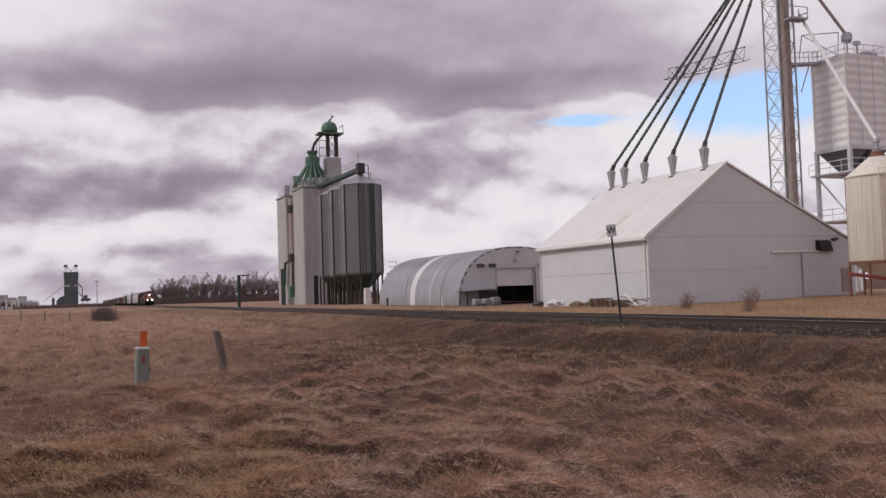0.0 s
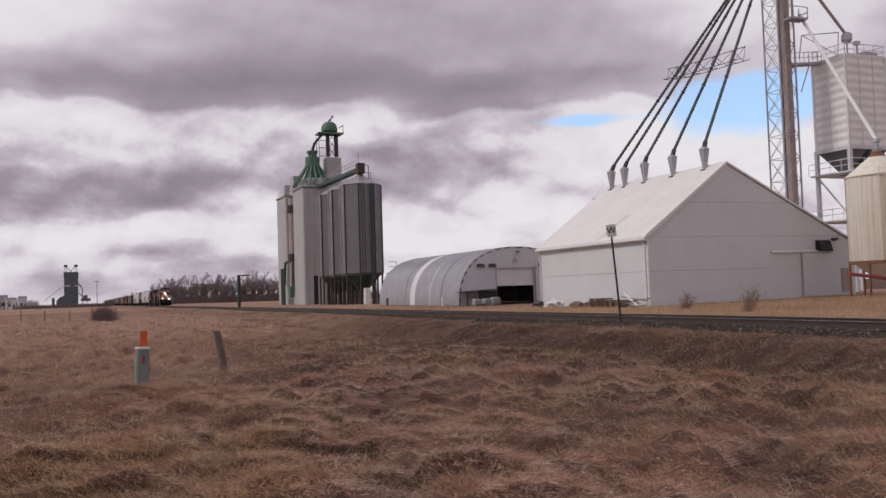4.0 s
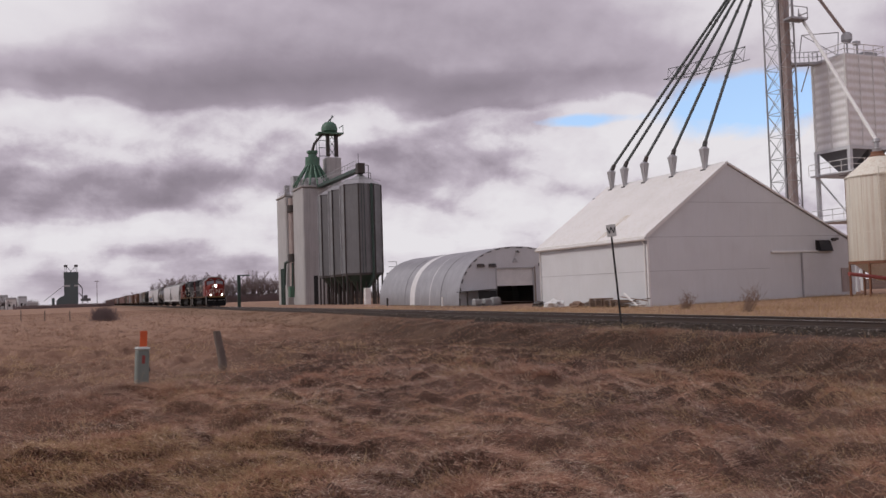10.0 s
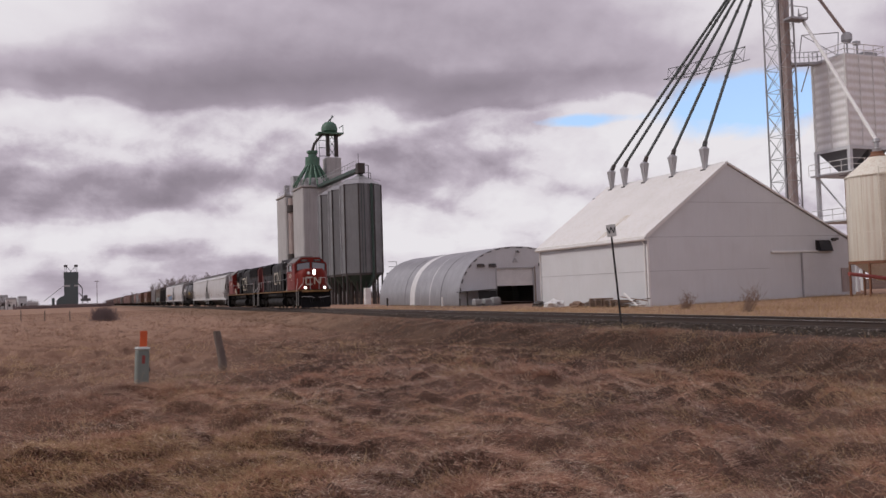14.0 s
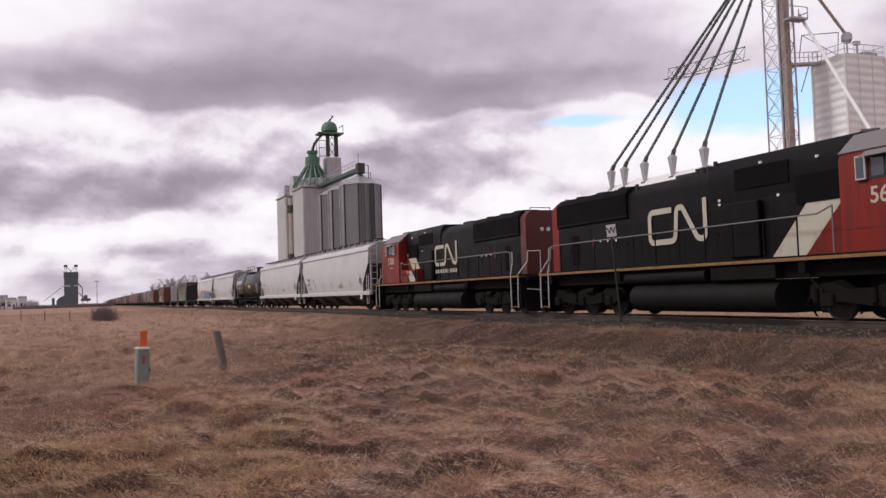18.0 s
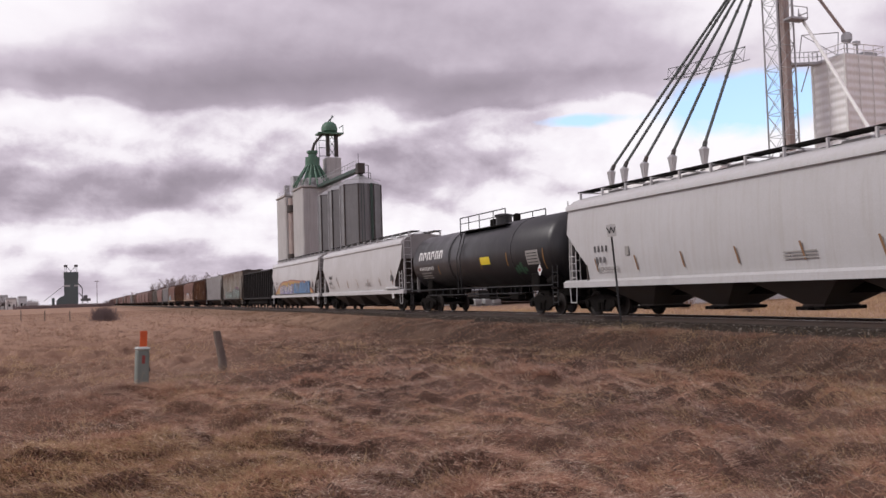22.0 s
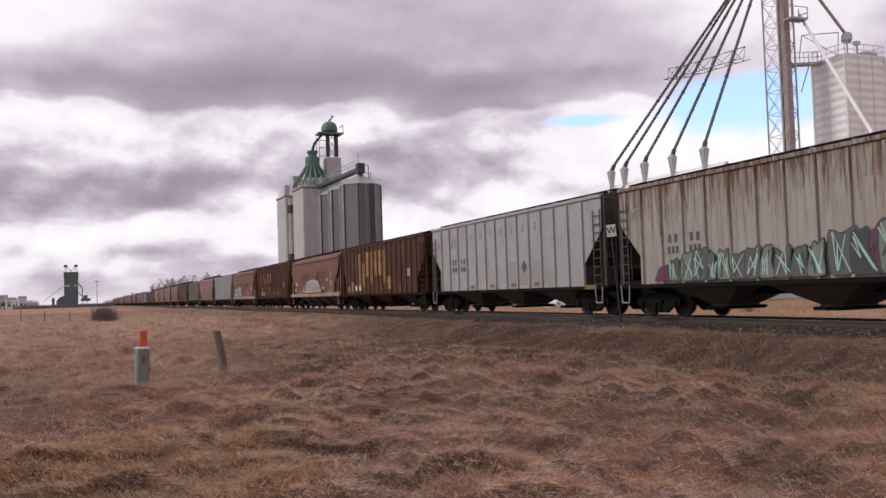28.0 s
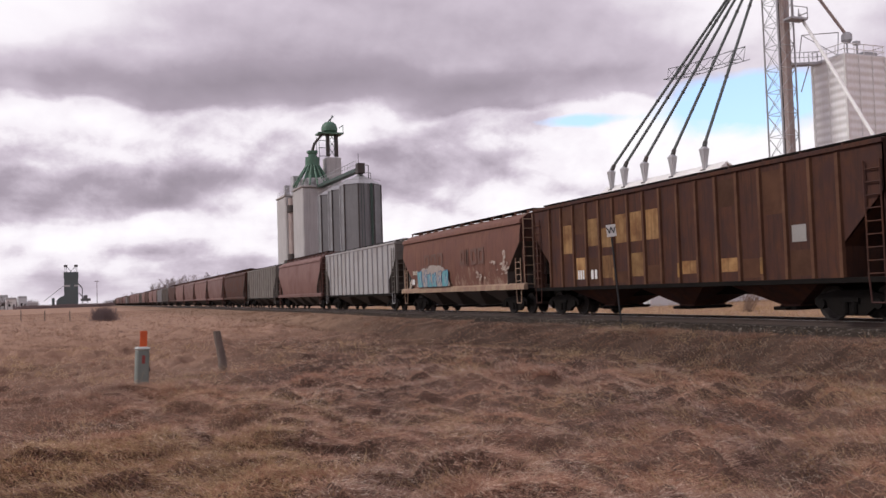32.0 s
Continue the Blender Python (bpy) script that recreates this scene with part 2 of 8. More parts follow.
# ---------------------------------------------------------------- materials
def paint(name, colour, rough=0.55, metal=0.0, second=None, amount=0.5, scale=1.2, grain=0.06, streak=None, streak_amount=0.4,
          bump=0.0, bump_scale=40.0, vary=0.0, spec=0.5, stretch=0.12, runs=None, scuff=None):
    """A weathered surface: broad stains, fine grain, and vertical streaks, in the thing's own space."""
    m = bpy.data.materials.new(name)
    m.use_nodes = True
    n = Nodes(m.node_tree)
    co = n.add("ShaderNodeTexCoord").outputs["Object"]
    second = second or tuple(c * 0.78 for c in colour)
    info = n.add("ShaderNodeObjectInfo").outputs["Random"]
    co2 = n.vmath("ADD", co, n.combine(n.math("MULTIPLY", info, 37.0), n.math("MULTIPLY", info, 19.0), 0.0))
    stain = n.ramp(n.noise(co2, scale, 6.0, 0.62, 0.2), [(0.38, 0.0), (0.68, 1.0)])
    col = n.mix(n.math("MULTIPLY", stain, amount), colour, second)
    if streak:
        run = n.noise(n.vmath("MULTIPLY", co2, (2.6, 2.6, stretch)), 2.2, 5.0, 0.65)
        run = n.ramp(run, [(0.47, 0.0), (0.66, 1.0)])
        col = n.mix(n.math("MULTIPLY", run, streak_amount), col, streak)
    if runs:
        # rust runs that start at the top edge and thin out downwards: colour, height of the edge, length
        tint, z1, length = runs
        z = n.split(co)[2]
        fall = n.math("DIVIDE", n.math("SUBTRACT", z1, z), length)
        run = n.noise(n.vmath("MULTIPLY", co2, (4.5, 4.5, 0.35)), 1.6, 6.0, 0.7)
        run = n.math("SUBTRACT", n.math("MULTIPLY", run, 2.6), n.math("ADD", 1.02, n.math("MULTIPLY", fall, 0.55)), clamp=True)
        col = n.mix(n.math("MULTIPLY", run, 2.2, clamp=True), col, tint)
    if scuff:
        # scraped and bleached blotches that gather towards the lower edge: colour, height, reach
        tint, z0, reach = scuff
        low = n.math("DIVIDE", n.math("SUBTRACT", n.split(co)[2], z0), reach)
        blot = n.noise(n.vmath("MULTIPLY", co2, (1.6, 1.6, 0.9)), 1.5, 7.0, 0.7, 0.4)
        blot = n.math("SUBTRACT", n.math("MULTIPLY", blot, 5.0), n.math("ADD", 2.25, n.math("MULTIPLY", low, 0.75)), clamp=True)
        col = n.mix(n.math("MULTIPLY", blot, 0.75), col, tint)
    g = n.noise(co, bump_scale, 3.0, 0.6)
    col = n.mix(1.0, col, n.ramp(g, [(0.25, 1.0 - grain * 2), (0.75, 1.0 + grain)]), "MULTIPLY")
    if vary:
        col = n.mix(1.0, col, n.ramp(info, [(0.0, 1.0 - vary), (1.0, 1.0)]), "MULTIPLY")
    b = n.add("ShaderNodeBsdfPrincipled")
    n.put(b.inputs["Base Color"], col)
    n.put(b.inputs["Roughness"], n.math("ADD", rough - 0.08, n.math("MULTIPLY", stain, 0.16), clamp=True))
    b.inputs["Metallic"].default_value = metal
    b.inputs["Specular IOR Level"].default_value = spec
    if bump:
        bp = n.add("ShaderNodeBump")
        bp.inputs["Strength"].default_value = bump
        bp.inputs["Distance"].default_value = 0.02
        n.put(bp.inputs["Height"], g)
        n.put(b.inputs["Normal"], bp.outputs[0])
    o = n.add("ShaderNodeOutputMaterial")
    n.put(o.inputs["Surface"], b.outputs[0])
    return m


def glow(name, colour, power):
    m = bpy.data.materials.new(name)
    m.use_nodes = True
    n = Nodes(m.node_tree)
    e = n.add("ShaderNodeEmission")
    e.inputs["Color"].default_value, e.inputs["Strength"].default_value = (*colour, 1), power
    o = n.add("ShaderNodeOutputMaterial")
    n.put(o.inputs["Surface"], e.outputs[0])
    return m


def pale_zone(n, co):
    """Where the field has been mown: away from the line and out in the open."""
    x, y, _ = n.split(co)
    f = n.math("ADD", n.math("MULTIPLY", y, 0.045), n.math("MULTIPLY", x, -0.085))
    f = n.math("ADD", f, n.math("MULTIPLY", n.math("SUBTRACT", n.noise(co, 0.12, 5.0, 0.6), 0.5), 1.6))
    mown = n.ramp(n.math("MULTIPLY", n.math("ADD", f, 0.4), 0.4), [(0.30, 0.0), (0.75, 1.0)])
    strip = n.math("MULTIPLY", n.math("MULTIPLY", n.math("SUBTRACT", x, 21.0), 1.2, clamp=True), n.math("MULTIPLY", n.math("SUBTRACT", 95.0, y), 0.05, clamp=True))
    return n.math("MAXIMUM", mown, strip)


def ditch_shade(n, co):
    """Shade painted into soil and grass in the ditch along the line."""
    x, y, _ = n.split(co)
    wob = n.math("MULTIPLY", n.math("SUBTRACT", n.noise(co, 0.35, 5.0, 0.6), 0.5), 7.0)
    x = n.math("ADD", x, wob)
    a = n.math("MULTIPLY", n.math("SUBTRACT", x, 9.0), 0.4, clamp=True)
    b = n.math("MULTIPLY", n.math("SUBTRACT", 17.6, x), 0.6, clamp=True)
    return n.math("MULTIPLY", a, b)


def blades(name, stops, rough=0.85, pale=None, warm=None):
    """Dry grass: each blade takes its own tone, and the tussocks theirs."""
    m = bpy.data.materials.new(name)
    m.use_nodes = True
    n = Nodes(m.node_tree)
    isl = n.add("ShaderNodeNewGeometry").outputs["Random Per Island"]
    co = n.add("ShaderNodeTexCoord").outputs["Object"]
    patch = n.noise(co, 0.4, 5.0, 0.65, 0.3)
    clump = n.noise(co, 2.2, 5.0, 0.62, 0.5)
    f = n.math("ADD", n.math("MULTIPLY", n.math("POWER", isl, 1.7), 0.85), n.math("MULTIPLY", n.math("SUBTRACT", patch, 0.5), 0.7))
    f = n.math("ADD", f, n.math("ADD", 0.24, n.math("MULTIPLY", n.math("SUBTRACT", clump, 0.5), 0.75)), clamp=True)
    col = n.ramp(f, stops)
    if warm:
        hue = n.ramp(n.noise(co, 0.75, 5.0, 0.6, 0.6), [(0.42, 0.0), (0.60, 1.0)])
        col = n.mix(hue, col, n.ramp(f, warm))
    if pale:
        spots = n.ramp(n.noise(n.vmath("MULTIPLY", co, (1.0, 0.6, 0.0)), 0.9, 4.0, 0.6, 0.8), [(0.56, 0.0), (0.66, 0.75)])
        col = n.mix(pale_zone(n, co), col, n.mix(spots, n.ramp(f, pale), (0.115, 0.066, 0.05)))
        col = n.mix(n.math("MULTIPLY", ditch_shade(n, co), 0.6), col, n.mix(1.0, col, (0.66, 0.68, 0.64), "MULTIPLY"))
    b = n.add("ShaderNodeBsdfPrincipled")
    n.put(b.inputs["Base Color"], col)
    b.inputs["Roughness"].default_value = rough
    b.inputs["Specular IOR Level"].default_value = 0.15
    thin = n.add("ShaderNodeBsdfTranslucent")
    n.put(thin.inputs["Color"], col)
    both = n.add("ShaderNodeMixShader")
    both.inputs[0].default_value = 0.35
    n.put(both.inputs[1], b.outputs[0])
    n.put(both.inputs[2], thin.outputs[0])
    o = n.add("ShaderNodeOutputMaterial")
    n.put(o.inputs["Surface"], both.outputs[0])
    return m


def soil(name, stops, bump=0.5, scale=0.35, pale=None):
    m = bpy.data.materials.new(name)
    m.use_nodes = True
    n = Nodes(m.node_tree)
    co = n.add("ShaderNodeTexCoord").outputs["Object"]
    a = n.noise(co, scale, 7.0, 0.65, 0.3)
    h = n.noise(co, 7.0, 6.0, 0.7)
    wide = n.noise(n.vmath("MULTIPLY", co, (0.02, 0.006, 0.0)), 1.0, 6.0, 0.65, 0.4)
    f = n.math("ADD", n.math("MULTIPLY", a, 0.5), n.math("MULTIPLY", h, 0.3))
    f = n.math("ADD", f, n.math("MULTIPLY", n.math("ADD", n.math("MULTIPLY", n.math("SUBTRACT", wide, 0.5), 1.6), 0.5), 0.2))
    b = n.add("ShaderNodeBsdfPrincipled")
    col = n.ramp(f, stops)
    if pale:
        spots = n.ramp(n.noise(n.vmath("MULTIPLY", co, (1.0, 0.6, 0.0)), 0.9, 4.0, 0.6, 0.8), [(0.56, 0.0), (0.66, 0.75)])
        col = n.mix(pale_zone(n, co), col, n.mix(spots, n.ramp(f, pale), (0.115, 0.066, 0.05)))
        col = n.mix(n.math("MULTIPLY", ditch_shade(n, co), 0.6), col, n.mix(1.0, col, (0.66, 0.68, 0.64), "MULTIPLY"))
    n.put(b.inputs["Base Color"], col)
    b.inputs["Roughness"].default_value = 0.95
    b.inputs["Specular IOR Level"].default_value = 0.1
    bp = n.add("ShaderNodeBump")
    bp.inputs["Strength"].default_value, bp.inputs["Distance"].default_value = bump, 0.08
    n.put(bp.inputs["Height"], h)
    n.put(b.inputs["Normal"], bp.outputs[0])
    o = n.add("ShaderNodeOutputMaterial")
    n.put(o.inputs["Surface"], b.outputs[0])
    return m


def glass(name, tint=(0.05, 0.06, 0.07)):
    m = bpy.data.materials.new(name)
    m.use_nodes = True
    n = Nodes(m.node_tree)
    b = n.add("ShaderNodeBsdfPrincipled")
    b.inputs["Base Color"].default_value, b.inputs["Roughness"].default_value = (*tint, 1), 0.06
    b.inputs["Specular IOR Level"].default_value = 0.8
    o = n.add("ShaderNodeOutputMaterial")
    n.put(o.inputs["Surface"], b.outputs[0])
    return m


WHITE_STEEL = paint("white_steel", (0.655, 0.665, 0.68), 0.5, second=(0.57, 0.575, 0.58), streak=(0.52, 0.50, 0.47), streak_amount=0.14, scale=0.35)
WHITE_ROOF = paint("white_roof", (0.82, 0.81, 0.79), 0.45, second=(0.70, 0.69, 0.66), streak=(0.52, 0.44, 0.30), streak_amount=0.30, scale=0.4)
TRIM_WHITE = paint("trim_white", (0.78, 0.77, 0.75), 0.5)
GALV = paint("galvanised", (0.46, 0.46, 0.47), 0.42, 0.55, second=(0.36, 0.36, 0.37), scale=0.7, streak=(0.28, 0.28, 0.29), streak_amount=0.3)
GALV_DARK = paint("galvanised_dark", (0.20, 0.20, 0.205), 0.5, 0.35, second=(0.15, 0.15, 0.155), scale=0.5, streak=(0.11, 0.11, 0.11), streak_amount=0.35)
QUONSET = paint("quonset_steel", (0.40, 0.40, 0.42), 0.4, 0.5, second=(0.32, 0.32, 0.34), scale=0.5)
QUONSET_LIGHT = paint("skylight_panel", (0.72, 0.72, 0.72), 0.5)
CONCRETE = paint("concrete", (0.47, 0.46, 0.455), 0.85, second=(0.36, 0.35, 0.345), scale=0.25, streak=(0.26, 0.245, 0.235), streak_amount=0.5, bump=0.2, stretch=0.05)
GREEN = paint("green_paint", (0.07, 0.17, 0.11), 0.55, second=(0.05, 0.11, 0.08), streak=(0.16, 0.15, 0.12), streak_amount=0.25)
GREEN_DARK = paint("dark_green_paint", (0.035, 0.07, 0.055), 0.6, second=(0.03, 0.05, 0.045))
DARK_STEEL = paint("dark_steel", (0.05, 0.048, 0.047), 0.6, 0.3, second=(0.09, 0.06, 0.045), amount=0.6)
SPOUT_STEEL = paint("spout_steel", (0.075, 0.088, 0.082), 0.55, 0.2, second=(0.11, 0.12, 0.115))
RUST = paint("rusted_steel", (0.22, 0.10, 0.055), 0.8, second=(0.13, 0.065, 0.04), scale=3.0, bump=0.3)
RUST_PIPE = paint("rusty_pipe", (0.43, 0.36, 0.335), 0.75, 0.0, second=(0.33, 0.255, 0.23), scale=0.8, streak=(0.15, 0.09, 0.07), streak_amount=0.5)
CREAM = paint("cream_paint", (0.80, 0.77, 0.67), 0.55, second=(0.73, 0.69, 0.58), scale=0.6, streak=(0.40, 0.20, 0.07), streak_amount=0.30, stretch=0.06)
RED_PAINT = paint("red_paint", (0.30, 0.06, 0.05), 0.55, second=(0.22, 0.06, 0.05))
BLACK = paint("black_matte", (0.018, 0.018, 0.019), 0.7)
# Near-black colour that stands in for the shade inside openings.
DARK_HOLE = paint("interior_shade", (0.03, 0.029, 0.03), 0.9)
WOOD_GREY = paint("grey_wood", (0.16, 0.125, 0.105), 0.9, second=(0.10, 0.075, 0.065), scale=4.0, streak=(0.24, 0.20, 0.17), streak_amount=0.5, bump=0.4)
WOOD_PALLET = paint("pallet_wood", (0.24, 0.16, 0.115), 0.85, second=(0.15, 0.10, 0.075), scale=3.0, bump=0.3)
TIE = paint("tie_wood", (0.075, 0.058, 0.05), 0.9, second=(0.12, 0.10, 0.09), scale=3.0, bump=0.5, vary=0.4)
RAIL = paint("rail_steel", (0.060, 0.043, 0.036), 0.7, 0.2, second=(0.10, 0.065, 0.05), scale=4.0)
RAIL_TOP = paint("polished_rail", (0.52, 0.50, 0.49), 0.3, 0.9)
# ---------------------------------------------------------------- ground and track
def lattice(x, y, seed):
    """Smooth value noise, -1 to 1."""
    xi, yi = np.floor(x).astype(np.int64), np.floor(y).astype(np.int64)
    fx, fy = x - xi, y - yi
    fx, fy = fx * fx * (3 - 2 * fx), fy * fy * (3 - 2 * fy)

    def h(a, b):
        k = (a * 374761393 + b * 668265263 + seed * 974634541) & 0xFFFFFFFF
        k = ((k ^ (k >> 13)) * 1274126177) & 0xFFFFFFFF
        return ((k ^ (k >> 16)) & 0xFFFF) / 32767.5 - 1.0

    return (h(xi, yi) * (1 - fx) + h(xi + 1, yi) * fx) * (1 - fy) + (h(xi, yi + 1) * (1 - fx) + h(xi + 1, yi + 1) * fx) * fy


def step(a, b, t):
    t = np.clip((t - a) / (b - a), 0, 1)
    return t * t * (3 - 2 * t)


def domes(x, y, cell, salt):
    """Scattered rounded tufts, 0 to 1."""
    u, v = x / cell, y / cell
    i, j = np.floor(u), np.floor(v)
    best = np.zeros_like(x)
    for di in (-1, 0, 1):
        for dj in (-1, 0, 1):
            a, b = (i + di).astype(np.int64), (j + dj).astype(np.int64)
            k = ((a * 73856093) ^ (b * 19349663) ^ (salt * 83492791)) & 0xFFFFF
            k = (k * 2654435761) & 0xFFFFFFFF
            px, py, hh = a + 0.1 + 0.8 * (k & 255) / 255, b + 0.1 + 0.8 * ((k >> 8) & 255) / 255, ((k >> 16) & 255) / 255
            d2 = ((u - px) ** 2 + (v - py) ** 2) / (0.25 + 0.5 * hh)
            best = np.maximum(best, (0.2 + 0.8 * hh) * np.maximum(0, 1 - d2))
    return best


def tussock(x, y):
    """Ragged tufts of matted grass, two sizes of them, with hollows between, on gentle swells."""
    wx = x + 0.30 * lattice(x * 1.3, y * 1.3, 41) + 0.10 * lattice(x * 4.1, y * 4.1, 43)
    wy = y + 0.30 * lattice(x * 1.3, y * 1.3, 42) + 0.10 * lattice(x * 4.1, y * 4.1, 44)
    ridge = 1 - np.abs(lattice(wx * 0.9, wy * 1.25, 45))
    pit = np.maximum(0, lattice(wx * 1.6, wy * 1.9, 61) - 0.40)
    return (0.17 * domes(wx, wy, 0.85, 1) + 0.11 * domes(wx, wy, 0.36, 2) + 0.13 * ridge ** 3 - 0.12 - 0.5 * pit
            + 0.03 * lattice(x * 5.3, y * 5.3, 46) + 0.09 * lattice(x * 0.3, y * 0.3, 2) + 0.07 * lattice(x * 0.75, y * 0.75, 4))


def land(x, y):
    """Height of the ground: a rough field, a ditch, the bank of the line and the yard beyond it."""
    x, y = np.asarray(x, float), np.asarray(y, float)
    near = TRACK - x
    r = np.hypot(x, y)
    z = np.full_like(x, GROUND)
    wob = lattice(y * 0.11, x * 0.0 + 3.0, 7) * 0.7
    z -= 0.42 * step(4.0, 5.6, near + wob) * (1 - step(6.2, 9.5, near + wob)) * (1 - step(45, 90, y))
    z += 0.26 * step(5.2, 2.6, near) * step(-4.5, -2.0, near)
    soft = step(2.6, 4.5, np.abs(near)) * (1 - step(60, 160, r))
    for px, py in ((0.94, 18.2), (2.82, 20.5)):
        soft = soft * (1 - np.exp(-((x - px) ** 2 + (y - py) ** 2) / 2.2))
    z += soft * tussock(x, y) * np.where(near < 0, 0.2, 1.0) * np.where(near < 6, 0.8, 1.0)
    z += 0.013 * np.clip(x - 39.0, 0, 25) * (1 - step(75, 95, y)) * step(-20, 20, y)
    z += lattice(x * 0.03, y * 0.03, 5) * 0.10 * step(25, 80, r) * (1 - step(18, 30, x) * step(30, 45, y) * (1 - step(180, 220, y)))
    return z - FALL * np.where(y <= 0, 0.0, np.where(y < 40, y * y / 80, y - 20))


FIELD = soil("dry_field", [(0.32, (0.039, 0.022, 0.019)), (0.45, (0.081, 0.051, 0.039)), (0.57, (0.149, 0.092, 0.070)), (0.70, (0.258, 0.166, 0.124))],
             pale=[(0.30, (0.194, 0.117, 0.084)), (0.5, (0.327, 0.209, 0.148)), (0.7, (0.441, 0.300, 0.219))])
BALLAST = soil("ballast_stone", [(0.30, (0.022, 0.016, 0.013)), (0.5, (0.053, 0.041, 0.033)), (0.70, (0.105, 0.086, 0.072))], 0.8, 2.0)
YARD = soil("gravel_yard", [(0.3, (0.20, 0.165, 0.13)), (0.6, (0.30, 0.25, 0.20))], 0.3, 0.5)


def grid_mesh(name, pts, rows, cols, material, wrap=False):
    me = bpy.data.meshes.new(name)
    i = np.arange(rows - 1)[:, None] * cols + np.arange(cols if wrap else cols - 1)[None, :]
    j = np.arange(rows - 1)[:, None] * cols + (np.arange(cols if wrap else cols - 1)[None, :] + 1) % cols
    f = np.stack([i, j, j + cols, i + cols], -1).reshape(-1, 4)
    me.vertices.add(len(pts))
    me.vertices.foreach_set("co", np.asarray(pts, np.float32).ravel())
    me.loops.add(f.size)
    me.loops.foreach_set("vertex_index", f.ravel().astype(np.int32))
    me.polygons.add(len(f))
    me.polygons.foreach_set("loop_start", np.arange(0, f.size, 4, dtype=np.int32))
    me.update(calc_edges=True)
    me.polygons.foreach_set("use_smooth", [True] * len(f))
    me.materials.append(material)
    return me


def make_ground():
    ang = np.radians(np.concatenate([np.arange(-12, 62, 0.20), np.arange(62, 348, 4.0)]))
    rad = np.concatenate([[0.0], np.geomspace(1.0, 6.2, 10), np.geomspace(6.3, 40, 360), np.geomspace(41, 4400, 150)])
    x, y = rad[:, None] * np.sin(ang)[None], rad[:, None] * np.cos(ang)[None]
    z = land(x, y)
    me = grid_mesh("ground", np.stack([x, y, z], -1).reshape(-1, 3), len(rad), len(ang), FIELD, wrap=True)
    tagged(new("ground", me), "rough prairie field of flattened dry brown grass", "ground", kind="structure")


make_ground()


def make_track():
    far, close = 1500.0, -260.0
    # ballast bed with an uneven surface
    prof = [(-3.1, -0.62), (-2.55, -0.48), (-2.0, -0.25), (-1.55, -0.175), (-0.75, -0.185), (0, -0.19), (0.75, -0.185), (1.55, -0.175), (2.0, -0.25), (2.55, -0.48), (3.1, -0.62)]
    ys = np.concatenate([np.arange(close, 0, 4.0), np.arange(0, 70, 0.16), np.arange(70, 200, 1.5), np.geomspace(200, far, 80)])
    u = np.interp(np.linspace(0, 10, 61), range(11), [p[0] for p in prof])
    w = np.interp(np.linspace(0, 10, 61), range(11), [p[1] for p in prof])
    X = TRACK + u[None] + 0 * ys[:, None]
    Y = ys[:, None] + 0 * u[None]
    Z = w[None] + np.array([grade(v) for v in ys])[:, None] + (lattice(X * 9, Y * 9, 11) * 0.022 + lattice(X * 3, Y * 1.5, 12) * 0.03) * (Y < 200)
    bed = tagged(new("track_bed", grid_mesh("track_bed", np.stack([X, Y, Z], -1).reshape(-1, 3), len(ys), 61, BALLAST)),
                 "grey crushed stone ballast bed of a railway line", "track bed", kind="structure")
    line = thing("railway_track", "single railway track with brown steel rails on wooden ties", "railway track", kind="structure")
    for side in (-1, 1):
        c = TRACK + side * 0.755
        prof_rail = [(c - 0.07, -0.165), (c + 0.07, -0.165), (c + 0.07, -0.15), (c + 0.012, -0.135), (c + 0.012, -0.045), (c + 0.036, -0.035),
                     (c + 0.036, -0.004), (c - 0.036, -0.004), (c - 0.036, -0.035), (c - 0.012, -0.045), (c - 0.012, -0.135), (c - 0.07, -0.15)]
        head = [(c - 0.033, -0.004), (c + 0.033, -0.004), (c + 0.033, 0.0), (c - 0.033, 0.0)]
        stops = [close, 0, 10, 20, 30, 40, far]
        rail = part("rail", Shape().loft([[(x, y, z + grade(y)) for x, z in prof_rail] for y in stops]), RAIL, line)
        part("rail_head", Shape().loft([[(x, y, z + grade(y)) for x, z in head] for y in stops]), RAIL_TOP, rail, "polished running surface")
    sleeper = Shape().box((-1.3, -0.11, -0.16), (1.3, 0.11, 0.0), 0.012).mesh("tie", TIE)
    rng = random.Random(4)
    y = 4.0
    while y < 130.0:
        ob = new("tie", sleeper)
        ob.parent = line
        ob.matrix_basis = pose(TRACK + rng.uniform(-0.03, 0.03), y, grade(y) - 0.158 + rng.uniform(-0.006, 0.004), 0, 0, rng.uniform(-1, 1))
        y += 0.545
    s = Shape()
    while y < 420:
        s.box((TRACK - 1.3, y - 0.11, grade(y) - 0.3), (TRACK + 1.3, y + 0.11, grade(y) - 0.158))
        y += 0.545
    y = 4.0
    while y > -60:
        y -= 0.545
        s.box((TRACK - 1.3, y - 0.11, -0.3), (TRACK + 1.3, y + 0.11, -0.158))
    tagged(part("far_ties", s, TIE, line), kind="stuff")
    # loose ballast stones
    n = 15000
    r = np.random.RandomState(8)
    py = 8 + 60 * r.rand(n) ** 1.3
    pu = np.where(r.rand(n) < 0.75, -r.uniform(1.3, 2.95, n), r.uniform(-1.25, 2.6, n))
    pz = np.interp(pu, [p[0] for p in prof], [p[1] for p in prof]) + np.array([grade(v) for v in py])
    size = r.uniform(0.018, 0.042, n)
    base = np.array([(1, 0, 0), (-0.8, 0.5, 0), (-0.5, -0.9, 0.1), (0.2, 0.6, 0.8), (0.1, -0.4, 0.75)])
